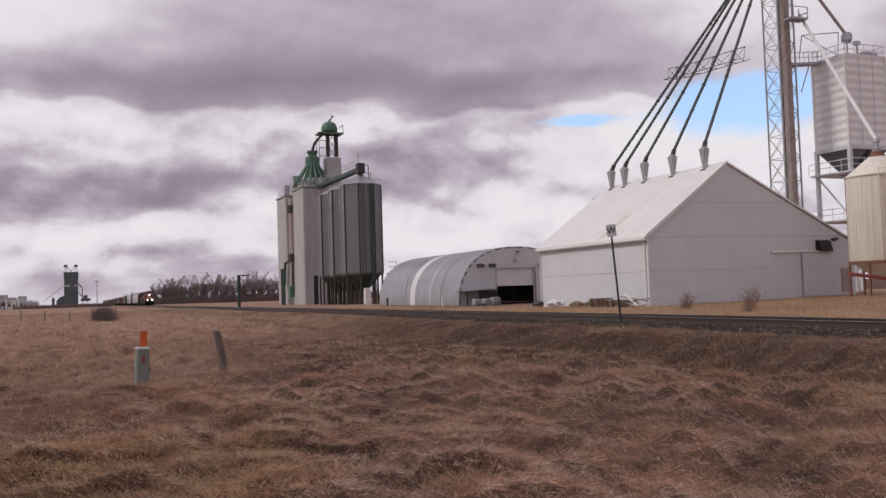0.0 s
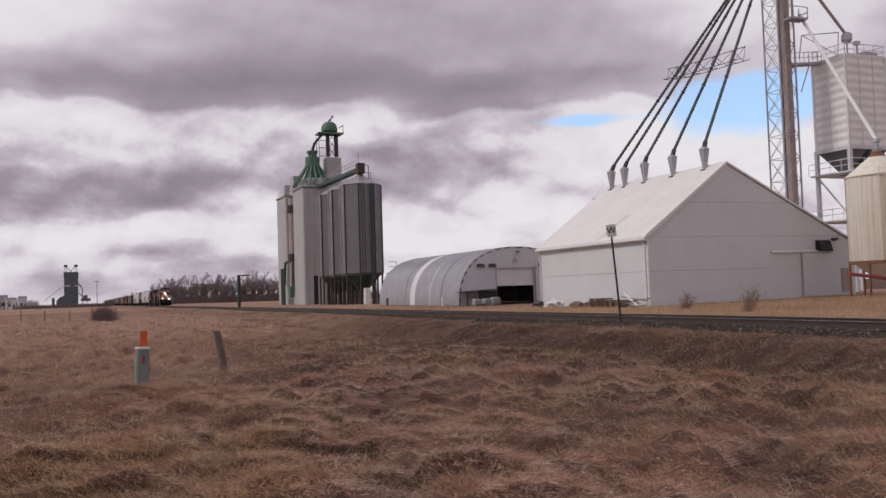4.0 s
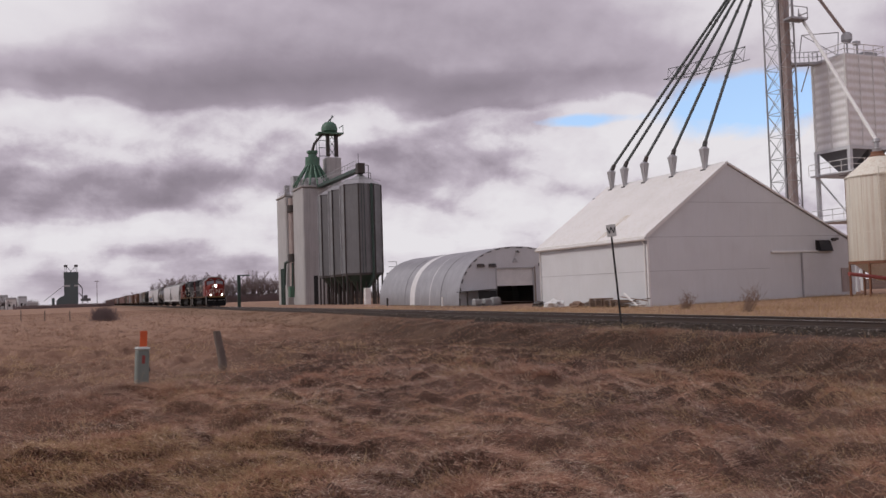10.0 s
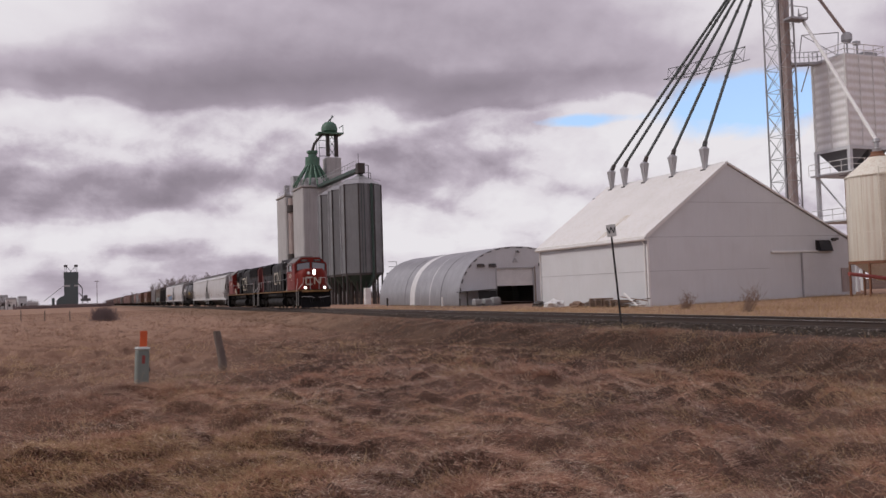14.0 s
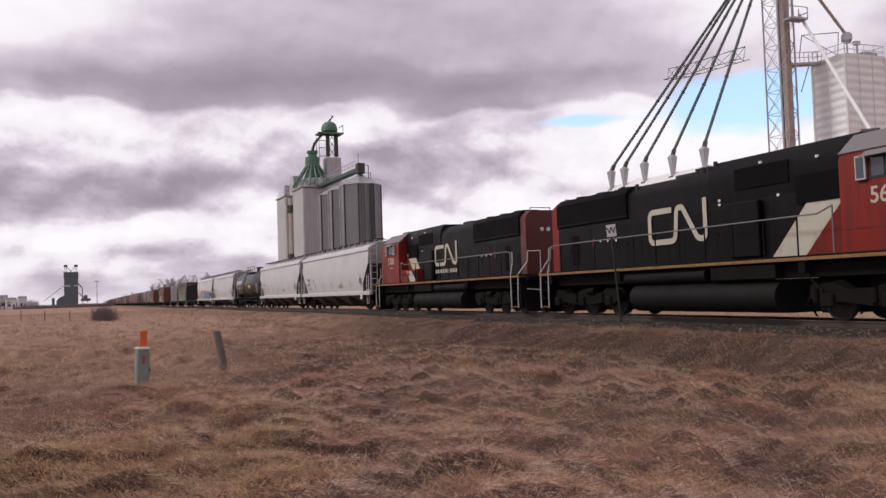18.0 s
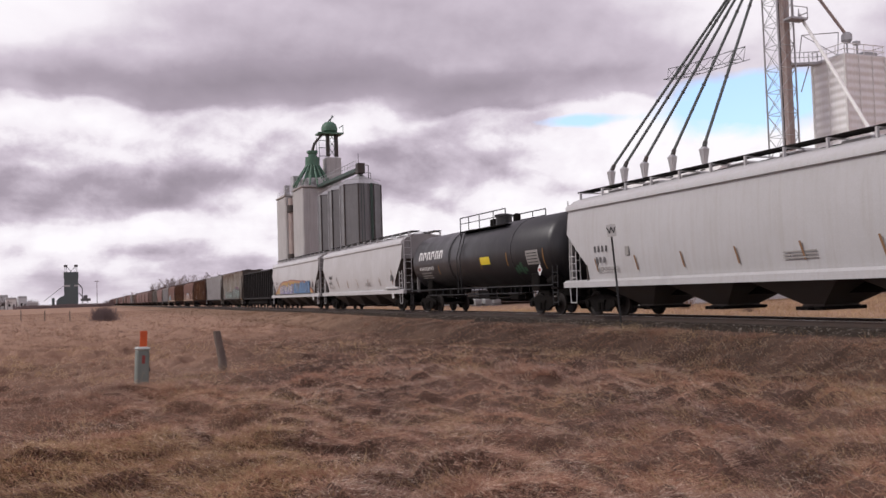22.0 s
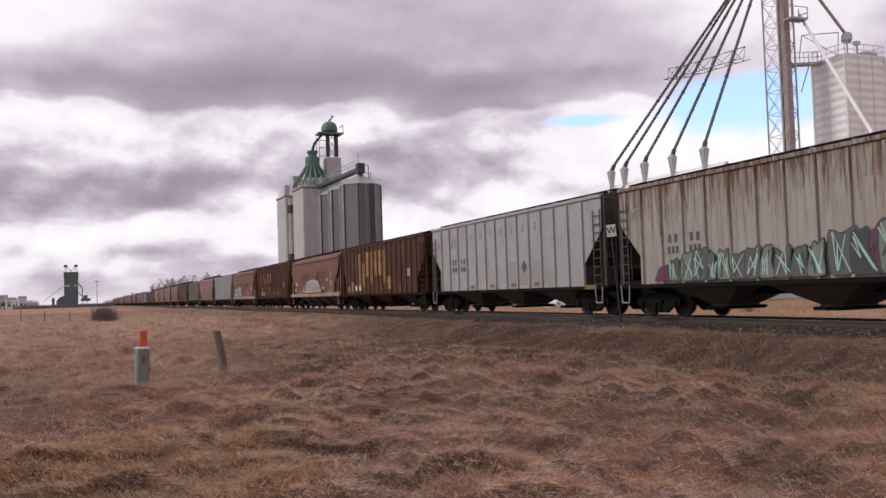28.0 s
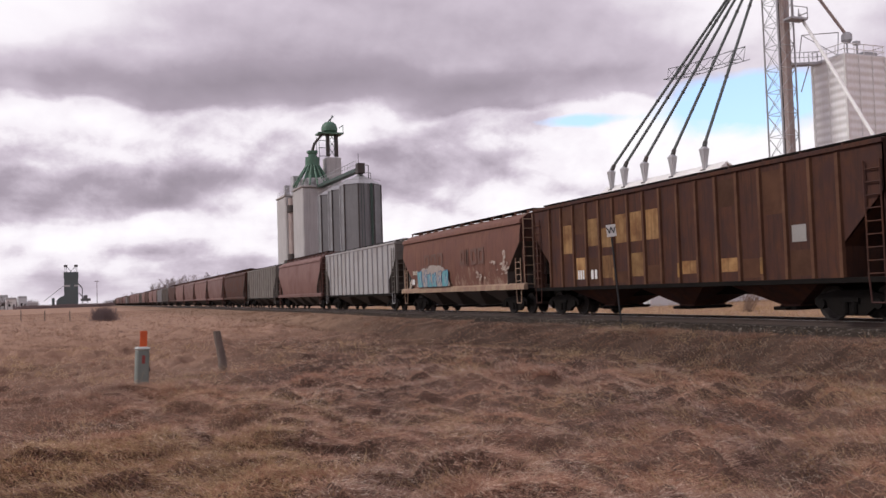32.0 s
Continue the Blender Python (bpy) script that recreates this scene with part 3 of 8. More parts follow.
    tri = np.array([(0, 1, 3), (1, 2, 4), (2, 0, 4), (0, 3, 4), (1, 4, 3)])
    v = base[None] * size[:, None, None] * r.uniform(0.7, 1.3, (n, 5, 3))
    a = r.uniform(0, 6.28, n)
    v = np.stack([v[..., 0] * np.cos(a)[:, None] - v[..., 1] * np.sin(a)[:, None], v[..., 0] * np.sin(a)[:, None] + v[..., 1] * np.cos(a)[:, None], v[..., 2]], -1)
    v += np.stack([TRACK + pu, py, pz], -1)[:, None]
    me = bpy.data.meshes.new("stones")
    me.from_pydata(v.reshape(-1, 3).tolist(), [], (tri[None] + 5 * np.arange(n)[:, None, None]).reshape(-1, 3).tolist())
    me.materials.append(STONE)
    tagged(part("ballast_stones", me, STONE, bed), kind="stuff")


STONE = blades("ballast_chips", [(0.0, (0.042, 0.033, 0.026)), (0.5, (0.108, 0.088, 0.072)), (0.8, (0.198, 0.165, 0.140)), (1.0, (0.360, 0.319, 0.280))])
make_track()


# ---------------------------------------------------------------- dry grass
DRY = blades("dry_grass", [(0.0, (0.207, 0.128, 0.104)), (0.30, (0.329, 0.208, 0.168)), (0.55, (0.451, 0.293, 0.233)), (0.8, (0.633, 0.430, 0.336)), (1.0, (0.897, 0.798, 0.658))],
             warm=[(0.0, (0.207, 0.103, 0.074)), (0.30, (0.353, 0.186, 0.130)), (0.55, (0.487, 0.270, 0.186)), (0.8, (0.657, 0.399, 0.276)), (1.0, (0.897, 0.689, 0.510))],
             pale=[(0.0, (0.177, 0.106, 0.074)), (0.5, (0.355, 0.228, 0.165)), (1.0, (0.548, 0.398, 0.306))])
TAN = blades("tan_grass", [(0.0, (0.27, 0.175, 0.095)), (0.5, (0.52, 0.365, 0.20)), (1.0, (0.74, 0.58, 0.37))])


def lawn(name, x, y, length, width, lie, seed, material, label, bent=True, tangle=0.75):
    """Bent blades on the ground: one object of many, each blade a strip of three bends."""
    n = len(x)
    r = np.random.RandomState(seed)
    z = land(x, y)
    # the wind has combed the grass into swirls, and each tuft falls to its sides
    e = 0.08
    here = tussock(x, y)
    fall = np.arctan2(here - tussock(x, y + e), here - tussock(x + e, y))
    head = np.where(r.rand(n) < 0.38, fall, -0.4 + 2.0 * lattice(x * 0.16, y * 0.16, 21) + 0.9 * lattice(x * 0.7, y * 0.7, 22)) + r.normal(0, tangle, n)
    lean = np.clip(lie + r.normal(0, 0.25, n), 0.1, 1.62)
    L = length * r.uniform(0.5, 1.4, n)
    W = width * r.uniform(0.6, 1.3, n)
    d = np.stack([np.cos(head), np.sin(head), 0 * head], -1)
    flat = np.stack([-np.sin(head), np.cos(head), 0 * head], -1)
    across = np.stack([y, -x, 0 * x], -1) / np.hypot(x, y)[:, None]
    w = flat * 0.6 + across * 0.6 + np.array([0, 0, 0.3])
    w /= np.linalg.norm(w, axis=1)[:, None]
    up = np.array([0, 0, 1.0])
    p0 = np.stack([x, y, z - 0.03], -1)
    p1 = p0 + (d * np.sin(lean * 0.6)[:, None] + up * np.cos(lean * 0.6)[:, None]) * (L * 0.40)[:, None]
    p2 = p1 + (d * np.sin(lean * 1.15)[:, None] + up * np.cos(lean * 1.15)[:, None]) * (L * 0.60)[:, None]
    w = (w * W[:, None]) * 0.5
    if bent:
        v = np.stack([p0 - w, p0 + w, p1, p1 - w, p1 + w, p2], 1).reshape(-1, 3)
    else:
        v = np.stack([p0 - w, p0 + w, p2 * 0.7 + p1 * 0.3], 1).reshape(-1, 3)
    tri = np.arange(len(v), dtype=np.int32).reshape(-1, 3)
    me = bpy.data.meshes.new(name)
    me.vertices.add(len(v))
    me.vertices.foreach_set("co", v.astype(np.float32).ravel())
    me.loops.add(tri.size)
    me.loops.foreach_set("vertex_index", tri.ravel())
    me.polygons.add(len(tri))
    me.polygons.foreach_set("loop_start", np.arange(0, tri.size, 3, dtype=np.int32))
    me.update(calc_edges=True)
    me.materials.append(material)
    return tagged(new(name, me), label, "grass", kind="stuff")


def scatter(n, r0, r1, seed, power=1.0, a0=-9.0, a1=54.0):
    r = np.random.RandomState(seed)
    rad = np.sqrt(r0 ** 2 + (r1 ** 2 - r0 ** 2) * r.rand(n) ** power)
    a = np.radians(r.uniform(a0, a1, n))
    return rad * np.sin(a), rad * np.cos(a)


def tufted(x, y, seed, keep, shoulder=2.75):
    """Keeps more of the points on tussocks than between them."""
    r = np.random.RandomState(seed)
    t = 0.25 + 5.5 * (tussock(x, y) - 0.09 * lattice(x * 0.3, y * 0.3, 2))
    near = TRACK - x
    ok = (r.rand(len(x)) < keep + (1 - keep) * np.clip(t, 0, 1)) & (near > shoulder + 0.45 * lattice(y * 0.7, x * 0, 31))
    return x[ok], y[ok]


def make_grass():
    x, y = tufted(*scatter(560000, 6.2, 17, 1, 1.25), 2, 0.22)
    lawn("near_grass", x, y, 0.16, 0.0062, 1.22, 3, DRY, "matted dry brown prairie grass, wind-combed")
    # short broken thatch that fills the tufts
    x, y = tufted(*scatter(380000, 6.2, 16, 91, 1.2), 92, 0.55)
    lawn("grass_thatch", x, y, 0.07, 0.0095, 1.3, 93, DRY, "short broken thatch between the grass tufts", False, 2.5)
    x, y = tufted(*scatter(30000, 6.2, 30, 11, 1.1), 12, 0.0)
    lawn("pale_grass_stems", x, y, 0.19, 0.0055, 1.15, 13, TAN, "thin pale stems lying on dry grass", True, 1.6)
    x, y = tufted(*scatter(26000, 6.2, 10, 75, 1.0, -9, 12), 76, 0.3)
    lawn("bleached_grass", x, y, 0.20, 0.006, 1.3, 77, TAN, "bleached pale grass blades over brown thatch", True, 1.2)
    # loose wisps that stand above the thatch
    r = np.random.RandomState(81)
    for k, (count, r0, r1, per, size, wide, width) in enumerate(((150, 6.6, 13, 60, 0.22, 0.15, 0.0055), (110, 12, 30, 70, 0.30, 0.28, 0.010))):
        cx, cy = scatter(count, r0, r1, 82 + k, 1.0, -5, 50)
        pick = r.randint(0, count, count * per)
        x, y = cx[pick] + r.normal(0, wide, count * per), cy[pick] + r.normal(0, wide, count * per)
        ok = TRACK - x > 2.4
        lawn("grass_wisps", x[ok], y[ok], size, width, 0.85, 85 + k, TAN, "loose wisps of taller straw-coloured grass")
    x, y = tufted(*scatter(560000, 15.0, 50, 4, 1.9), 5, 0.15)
    lawn("middle_grass", x, y, 0.19, 0.014, 1.12, 6, DRY, "matted dry brown prairie grass in tussocks", False)
    x, y = tufted(*scatter(120000, 48, 190, 7, 1.25, -9, 22), 8, 0.3)
    lawn("distant_grass", x, y, 0.28, 0.045, 1.1, 9, DRY, "dry brown grass of the wide field", False)
    # taller tufts along the foot of the ballast
    r = np.random.RandomState(51)
    y = 8 + 85 * r.rand(90000) ** 1.5
    x = TRACK - 2.55 - np.abs(r.normal(0, 1.6, 90000))
    ok = lattice(x * 0.9, y * 0.9, 52) > 0.0 + 0.25 * (TRACK - x < 3.4)
    lawn("bank_grass", x[ok], y[ok], 0.22, 0.008, 1.05, 53, DRY, "taller brown grass at the foot of the ballast")
    # strip beyond the line
    r = np.random.RandomState(15)
    x, y = r.uniform(21.6, 60.0, 230000), 8 + 105 * r.rand(230000) ** 1.2
    ok = ((x < 38.8) | (y < 55.3)) & (x < 21.6 + 0.75 * y + 6) & (r.rand(230000) < np.where(x < 30, 1.0, 0.6) * np.where(y > 62, 0.35, 1.0))
    lawn("tan_grass_strip", x[ok], y[ok], 0.34, 0.02, 0.7, 16, TAN, "pale tan grass strip beside the yard", False)


make_grass()
# ---------------------------------------------------------------- white storage barn
ROOF_STAIN = paint("roof_stain", (0.50, 0.41, 0.28), 0.6, second=(0.72, 0.69, 0.63), scale=1.2, amount=1.0)
BX0, BX1, BXR, BY0, BY1 = 39.3, 60.1, 47.05, 55.6, 72.7
EAVE, EAVE_R, RIDGE = 4.72, 4.05, 10.45


def make_barn():
    t = thing("storage_barn", "large white steel-clad storage barn with a steep asymmetric roof", "barn")
    zf = GROUND - 0.3
    doorL, doorR, doorT = 51.1, 54.35, 3.3
    part("side_wall", Shape().box((BX0, BY0, zf), (BX0 + 0.2, BY1, EAVE)), WHITE_STEEL, t)
    part("back_side_wall", Shape().box((BX1 - 0.2, BY0, zf), (BX1, BY1, EAVE_R)), WHITE_STEEL, t)
    gable = [(BX0 + 0.2, zf), (BX1 - 0.2, zf), (BX1 - 0.2, EAVE_R), (BXR, RIDGE - 0.06), (BX0 + 0.2, EAVE)]
    part("front_gable_wall", Shape().prism(gable, "y", BY0, BY0 + 0.2), WHITE_STEEL, t)
    part("rear_gable_wall", Shape().prism(gable, "y", BY1 - 0.2, BY1), WHITE_STEEL, t)
    # lap seams of the cladding
    for z in (2.05, 4.65, 7.35):
        x1 = BX1 - 0.3 if z < 4 else BXR + (BX1 - BXR) * (RIDGE - z) / (RIDGE - EAVE_R) - 0.2
        x0 = BX0 if z < 5 else BXR - (BXR - BX0) * (RIDGE - z) / (RIDGE - EAVE) + 0.3
        x1 = 51.0 if z < 3 else x1
        part("cladding_seam", Shape().box((x0, BY0 - 0.018, z - 0.035), (x1, BY0, z)), GALV, t)
        if z < 3:
            part("cladding_seam", Shape().box((BX0 - 0.018, BY0, z - 0.035), (BX0, BY1, z)), GALV, t)
    # roof sheets
    for a, b, name in (((BX0 - 0.25, EAVE - 0.12), (BXR, RIDGE), "roof_slope"), ((BX1 + 0.15, EAVE_R - 0.05), (BXR, RIDGE), "back_roof_slope")):
        part(name, Shape().prism([a, b, (b[0], b[1] + 0.14), (a[0], a[1] + 0.14)], "y", BY0 - 0.15, BY1 + 0.15), WHITE_ROOF, t)
    part("ridge_cap", Shape().prism([(BXR - 0.35, RIDGE - 0.14), (BXR, RIDGE + 0.17), (BXR + 0.35, RIDGE - 0.1), (BXR, RIDGE + 0.10)], "y", BY0 - 0.17, BY1 + 0.17), TRIM_WHITE, t)
    for y, w, f in ((61.95, 0.30, 0.95), (62.35, 0.16, 1.0), (61.55, 0.12, 0.7), (66.0, 0.10, 0.5), (57.75, 0.10, 0.6)):
        a, b = Vector((BXR - 0.4, y, RIDGE + 0.142 - 0.33)), Vector((BX0 - 0.24, y, EAVE + 0.022))
        b = a.lerp(b, f)
        part("rust_run", Shape().slab([a + Vector((0, -w / 2, 0.012)), a + Vector((0, w / 2, 0.012)), b + Vector((0, w / 2, 0.012)), b + Vector((0, -w / 2, 0.012))], (-0.6, 0, 0.8), 0.004), ROOF_STAIN, t, "tan rust run below an inlet", smooth=0)
    # barge trim along the gable and corner trims
    part("barge_board", Shape().prism([(BX0 - 0.28, EAVE - 0.30), (BX0 - 0.28, EAVE + 0.05), (BXR, RIDGE + 0.17), (BXR, RIDGE - 0.08)], "y", BY0 - 0.2, BY0 - 0.15), TRIM_WHITE, t)
    part("corner_trim", Shape().box((BX0 - 0.03, BY0 - 0.03, zf), (BX0 + 0.14, BY0 + 0.14, EAVE - 0.2)), TRIM_WHITE, t)
    part("corner_trim", Shape().box((BX0 - 0.03, BY1 - 0.14, zf), (BX0 + 0.14, BY1 + 0.03, EAVE - 0.2)), TRIM_WHITE, t)
    gut = Shape().prism([(BX0 - 0.40, EAVE - 0.10), (BX0 - 0.42, EAVE - 0.26), (BX0 - 0.34, EAVE - 0.36), (BX0 - 0.05, EAVE - 0.36), (BX0 - 0.05, EAVE - 0.14)], "y", BY0 - 0.2, BY1 + 0.2)
    part("gutter", gut, TRIM_WHITE, t)
    # Greyer than the wall: shade below the gutter is put into this strip.
    part("fascia", Shape().box((BX0 - 0.06, BY0 - 0.02, EAVE - 0.62), (BX0 - 0.004, BY1, EAVE - 0.38)), GALV, t, "grey fascia strip with the eave shade in its colour")
    part("downpipe", Shape().path([(BX0 - 0.16, BY0 + 0.5, EAVE - 0.3), (BX0 - 0.10, BY0 + 0.25, EAVE - 0.6), (BX0 - 0.10, BY0 + 0.2, zf + 0.5), (BX0 - 0.9, BY0 - 0.2, zf + 0.1)], 0.06), TRIM_WHITE, t)
    part("downpipe", Shape().path([(BX0 - 0.16, BY1 - 0.3, EAVE - 0.3), (BX0 - 0.10, BY1 - 0.2, EAVE - 0.6), (BX0 - 0.10, BY1 - 0.2, zf + 0.3)], 0.06), TRIM_WHITE, t)
    # sliding door on its track
    door = part("sliding_door", Shape().box((54.35, BY0 - 0.11, -0.35), (58.35, BY0 - 0.05, 3.22), 0.01), WHITE_STEEL, t, "white sliding door leaf")
    part("door_edge", Shape().box((54.25, BY0 - 0.13, -0.38), (54.36, BY0 - 0.004, 3.25)), GALV, door)
    part("door_track", Shape().box((51.15, BY0 - 0.2, 3.25), (57.6, BY0 - 0.004, 3.42), 0.02), TRIM_WHITE, t)
    part("small_door", Shape().box((58.55, BY0 - 0.05, -0.1), (59.4, BY0 - 0.004, 1.9), 0.01), RUST_PIPE, t, "dull brown steel walk door")
    part("wall_lamp", Shape().box((57.55, BY0 - 0.4, 4.25), (58.1, BY0 - 0.004, 4.42), 0.04).box((57.4, BY0 - 0.45, 4.15), (57.75, BY0 - 0.25, 4.3), 0.03), DARK_STEEL, t, "dark floodlight on an arm")
    fan = part("vent_hood", Shape().prism([(BY0 - 0.55, 3.32), (BY0 - 0.004, 3.32), (BY0 - 0.004, 4.18), (BY0 - 0.25, 4.18)], "x", 56.0, 57.3), BLACK, t, "black ventilation hood")
    part("hood_flange", Shape().box((55.9, BY0 - 0.04, 3.25), (57.4, BY0 - 0.004, 4.25)), DARK_STEEL, fan)
    # five inlet boots on the ridge
    global INLETS
    INLETS = []
    for y in (71.4, 69.2, 66.0, 61.9, 57.7):
        b = part("inlet_boot", Shape().loft([[(BXR - 0.35 + s * a, y + s2 * a2, z) for s, s2 in ((-1, -1), (1, -1), (1, 1), (-1, 1))] for z, a, a2 in
                                             ((RIDGE - 0.35, 0.10, 0.10), (RIDGE + 1.05, 0.25, 0.25), (RIDGE + 1.45, 0.30, 0.30), (RIDGE + 1.66, 0.14, 0.14))]), GALV, t, "grey steel grain inlet boot")
        part("boot_flashing", Shape().box((BXR - 0.62, y - 0.3, RIDGE - 0.62), (BXR - 0.1, y + 0.3, RIDGE - 0.2), 0.03), DARK_STEEL, b)
        INLETS.append(Vector((BXR - 0.35, y, RIDGE + 1.7)))
    # cleat on the far roof edge
    part("roof_cleat", Shape().box((BXR - 1.6, BY1 - 0.1, RIDGE - 1.3), (BXR - 0.9, BY1 + 0.2, RIDGE - 0.95)), DARK_STEEL, t)


make_barn()


# ---------------------------------------------------------------- quonset shed
def make_quonset():
    t = thing("quonset_shed", "arched corrugated steel quonset shed with a white end wall", "shed")
    x0, y0, y1, top = 39.15, 92.1, 121.3, 5.95
    xc, half = 46.7, 7.55
    zf = GROUND - 0.2
    n = 40

    def arch(k, grow=0.0):
        a = math.pi * k / n
        c, s = math.cos(a), math.sin(a)
        return (xc - (half + grow) * math.copysign(abs(c) ** 0.86, c), zf + (top - zf + grow) * abs(s) ** 0.80)

    # corrugated sheets, one ring of ribs after another
    bays = 16
    step_y = (y1 - y0) / bays
    for b in range(bays):
        ya, yb = y0 + b * step_y, y0 + (b + 1) * step_y
        secs = []
        m = 10
        for k in range(m + 1):
            y = ya + (yb - ya) * k / m
            g = 0.035 if k % 2 else 0.0
            secs.append([(*arch(i, g),) for i in range(n + 1)])
        s = Shape()
        vs = [(p[0], ya + (yb - ya) * k / m, p[1]) for k, sec in enumerate(secs) for p in sec]
        w = n + 1
        s.add(vs, [(k * w + i, k * w + i + 1, (k + 1) * w + i + 1, (k + 1) * w + i) for k in range(m) for i in range(n)])
        part("arch_panel", s, QUONSET_LIGHT if b == 8 else QUONSET, t, "pale translucent skylight panel" if b == 8 else "", smooth=60)
        if b in (3, 5, 10):
            seam = Shape().add([(p[0], y, p[1]) for y in (ya - 0.12, ya + 0.12) for p in [arch(i, 0.05) for i in range(n + 1)]], [(i, i + 1, w + i + 1, w + i) for i in range(n)])
            part("panel_seam", seam, WHITE_STEEL if b == 5 else GALV_DARK, t)
    # end wall with the opening cut through
    dl, dr, dt, sash = 44.05, 48.85, 3.4, 1.38
    rim = [arch(i) for i in range(n + 1)]
    for nm, lo, hi in (("end_wall", -99, dl), ("end_wall", dr, 99)):
        pts = [p for p in rim if lo < p[0] < hi]
        edge = dl if lo < 0 else dr
        ztop = np.interp(edge, [p[0] for p in rim], [p[1] for p in rim])
        poly = [*pts, (edge, float(ztop)), (edge, zf)] if lo < 0 else [(edge, zf), (edge, float(ztop)), *pts]
        part(nm, Shape().prism(poly, "y", y0 + 0.05, y0 + 0.2), WHITE_STEEL, t, smooth=0)
    pts = [(dl, dt)] + [(dl, float(np.interp(dl, [p[0] for p in rim], [p[1] for p in rim])))] + [p for p in rim if dl < p[0] < dr] + [(dr, float(np.interp(dr, [p[0] for p in rim], [p[1] for p in rim]))), (dr, dt)]
    part("end_wall_top", Shape().prism(pts, "y", y0 + 0.05, y0 + 0.2), WHITE_STEEL, t, smooth=0)
    for i in range(0, n):
        if i % 2 == 0 and i < n - 2:
            a, b = arch(i, -0.05), arch(i + 1, -0.05)
            part("rim_bracket", Shape().prism([(a[0], a[1]), (b[0], b[1]), (b[0] + (xc - b[0]) * 0.02, b[1] - 0.10), (a[0] + (xc - a[0]) * 0.02, a[1] - 0.10)], "y", y0 - 0.02, y0 + 0.05), GALV_DARK, t)
    part("overhead_door", Shape().box((dl, y0 + 0.22, sash), (dr, y0 + 0.3, dt)), TRIM_WHITE, t, "half-raised white overhead door")
    part("door_frame", Shape().box((dl - 0.12, y0 - 0.02, zf), (dl, y0 + 0.05, dt + 0.12)).box((dr, y0 - 0.02, zf), (dr + 0.12, y0 + 0.05, dt + 0.12)).box((dl, y0 - 0.02, dt), (dr, y0 + 0.05, dt + 0.12)), GALV, t)
    part("back_wall", Shape().prism(rim, "y", y1 - 0.1, y1 + 0.1), DARK_HOLE, t, smooth=0)
    for x in (42.0, 43.5, 50.0):
        part("wall_vent", Shape().prism([(y0 - 0.35, 3.62), (y0 + 0.05, 3.62), (y0 + 0.05, 4.0), (y0 - 0.1, 4.0)], "x", x - 0.42, x + 0.42), DARK_STEEL, t, "dark hooded wall vent")
    lamp = part("gable_lamp", Shape().tube((46.65, y0 + 0.05, 5.42), (46.65, y0 - 0.45, 5.42), 0.05).tube((46.65, y0 - 0.45, 5.45), (46.65, y0 - 0.45, 5.2), 0.1, 10, 0.28), DARK_STEEL, t, "gooseneck yard lamp")
    part("gable_badge", Shape().prism([(46.1, 4.1), (46.9, 4.1), (46.5, 4.65)], "y", y0 - 0.01, y0 + 0.05), GALV, t)
    # lean-to canopy at the corner
    sh = part("lean_to_roof", Shape().prism([(38.9, 0.78), (43.0, 0.98), (43.0, 1.06), (38.9, 0.86)], "y", y0 - 2.6, y0), DARK_STEEL, t, "low dark lean-to roof")
    part("lean_to_wall", Shape().box((40.6, y0 - 2.4, zf), (42.9, y0 - 2.3, 0.9)), DARK_HOLE, sh)
    part("lean_to_post", Shape().box((39.1, y0 - 2.5, zf), (39.25, y0 - 2.35, 0.8)), DARK_STEEL, sh)


make_quonset()


# ---------------------------------------------------------------- grain elevator: concrete block and a row of steel bins
def octagon(x, y, apothem, turn=22.5):
    r = apothem / math.cos(radians(22.5))
    return [(x + r * math.cos(radians(turn + 45 * k)), y + r * math.sin(radians(turn + 45 * k))) for k in range(8)]


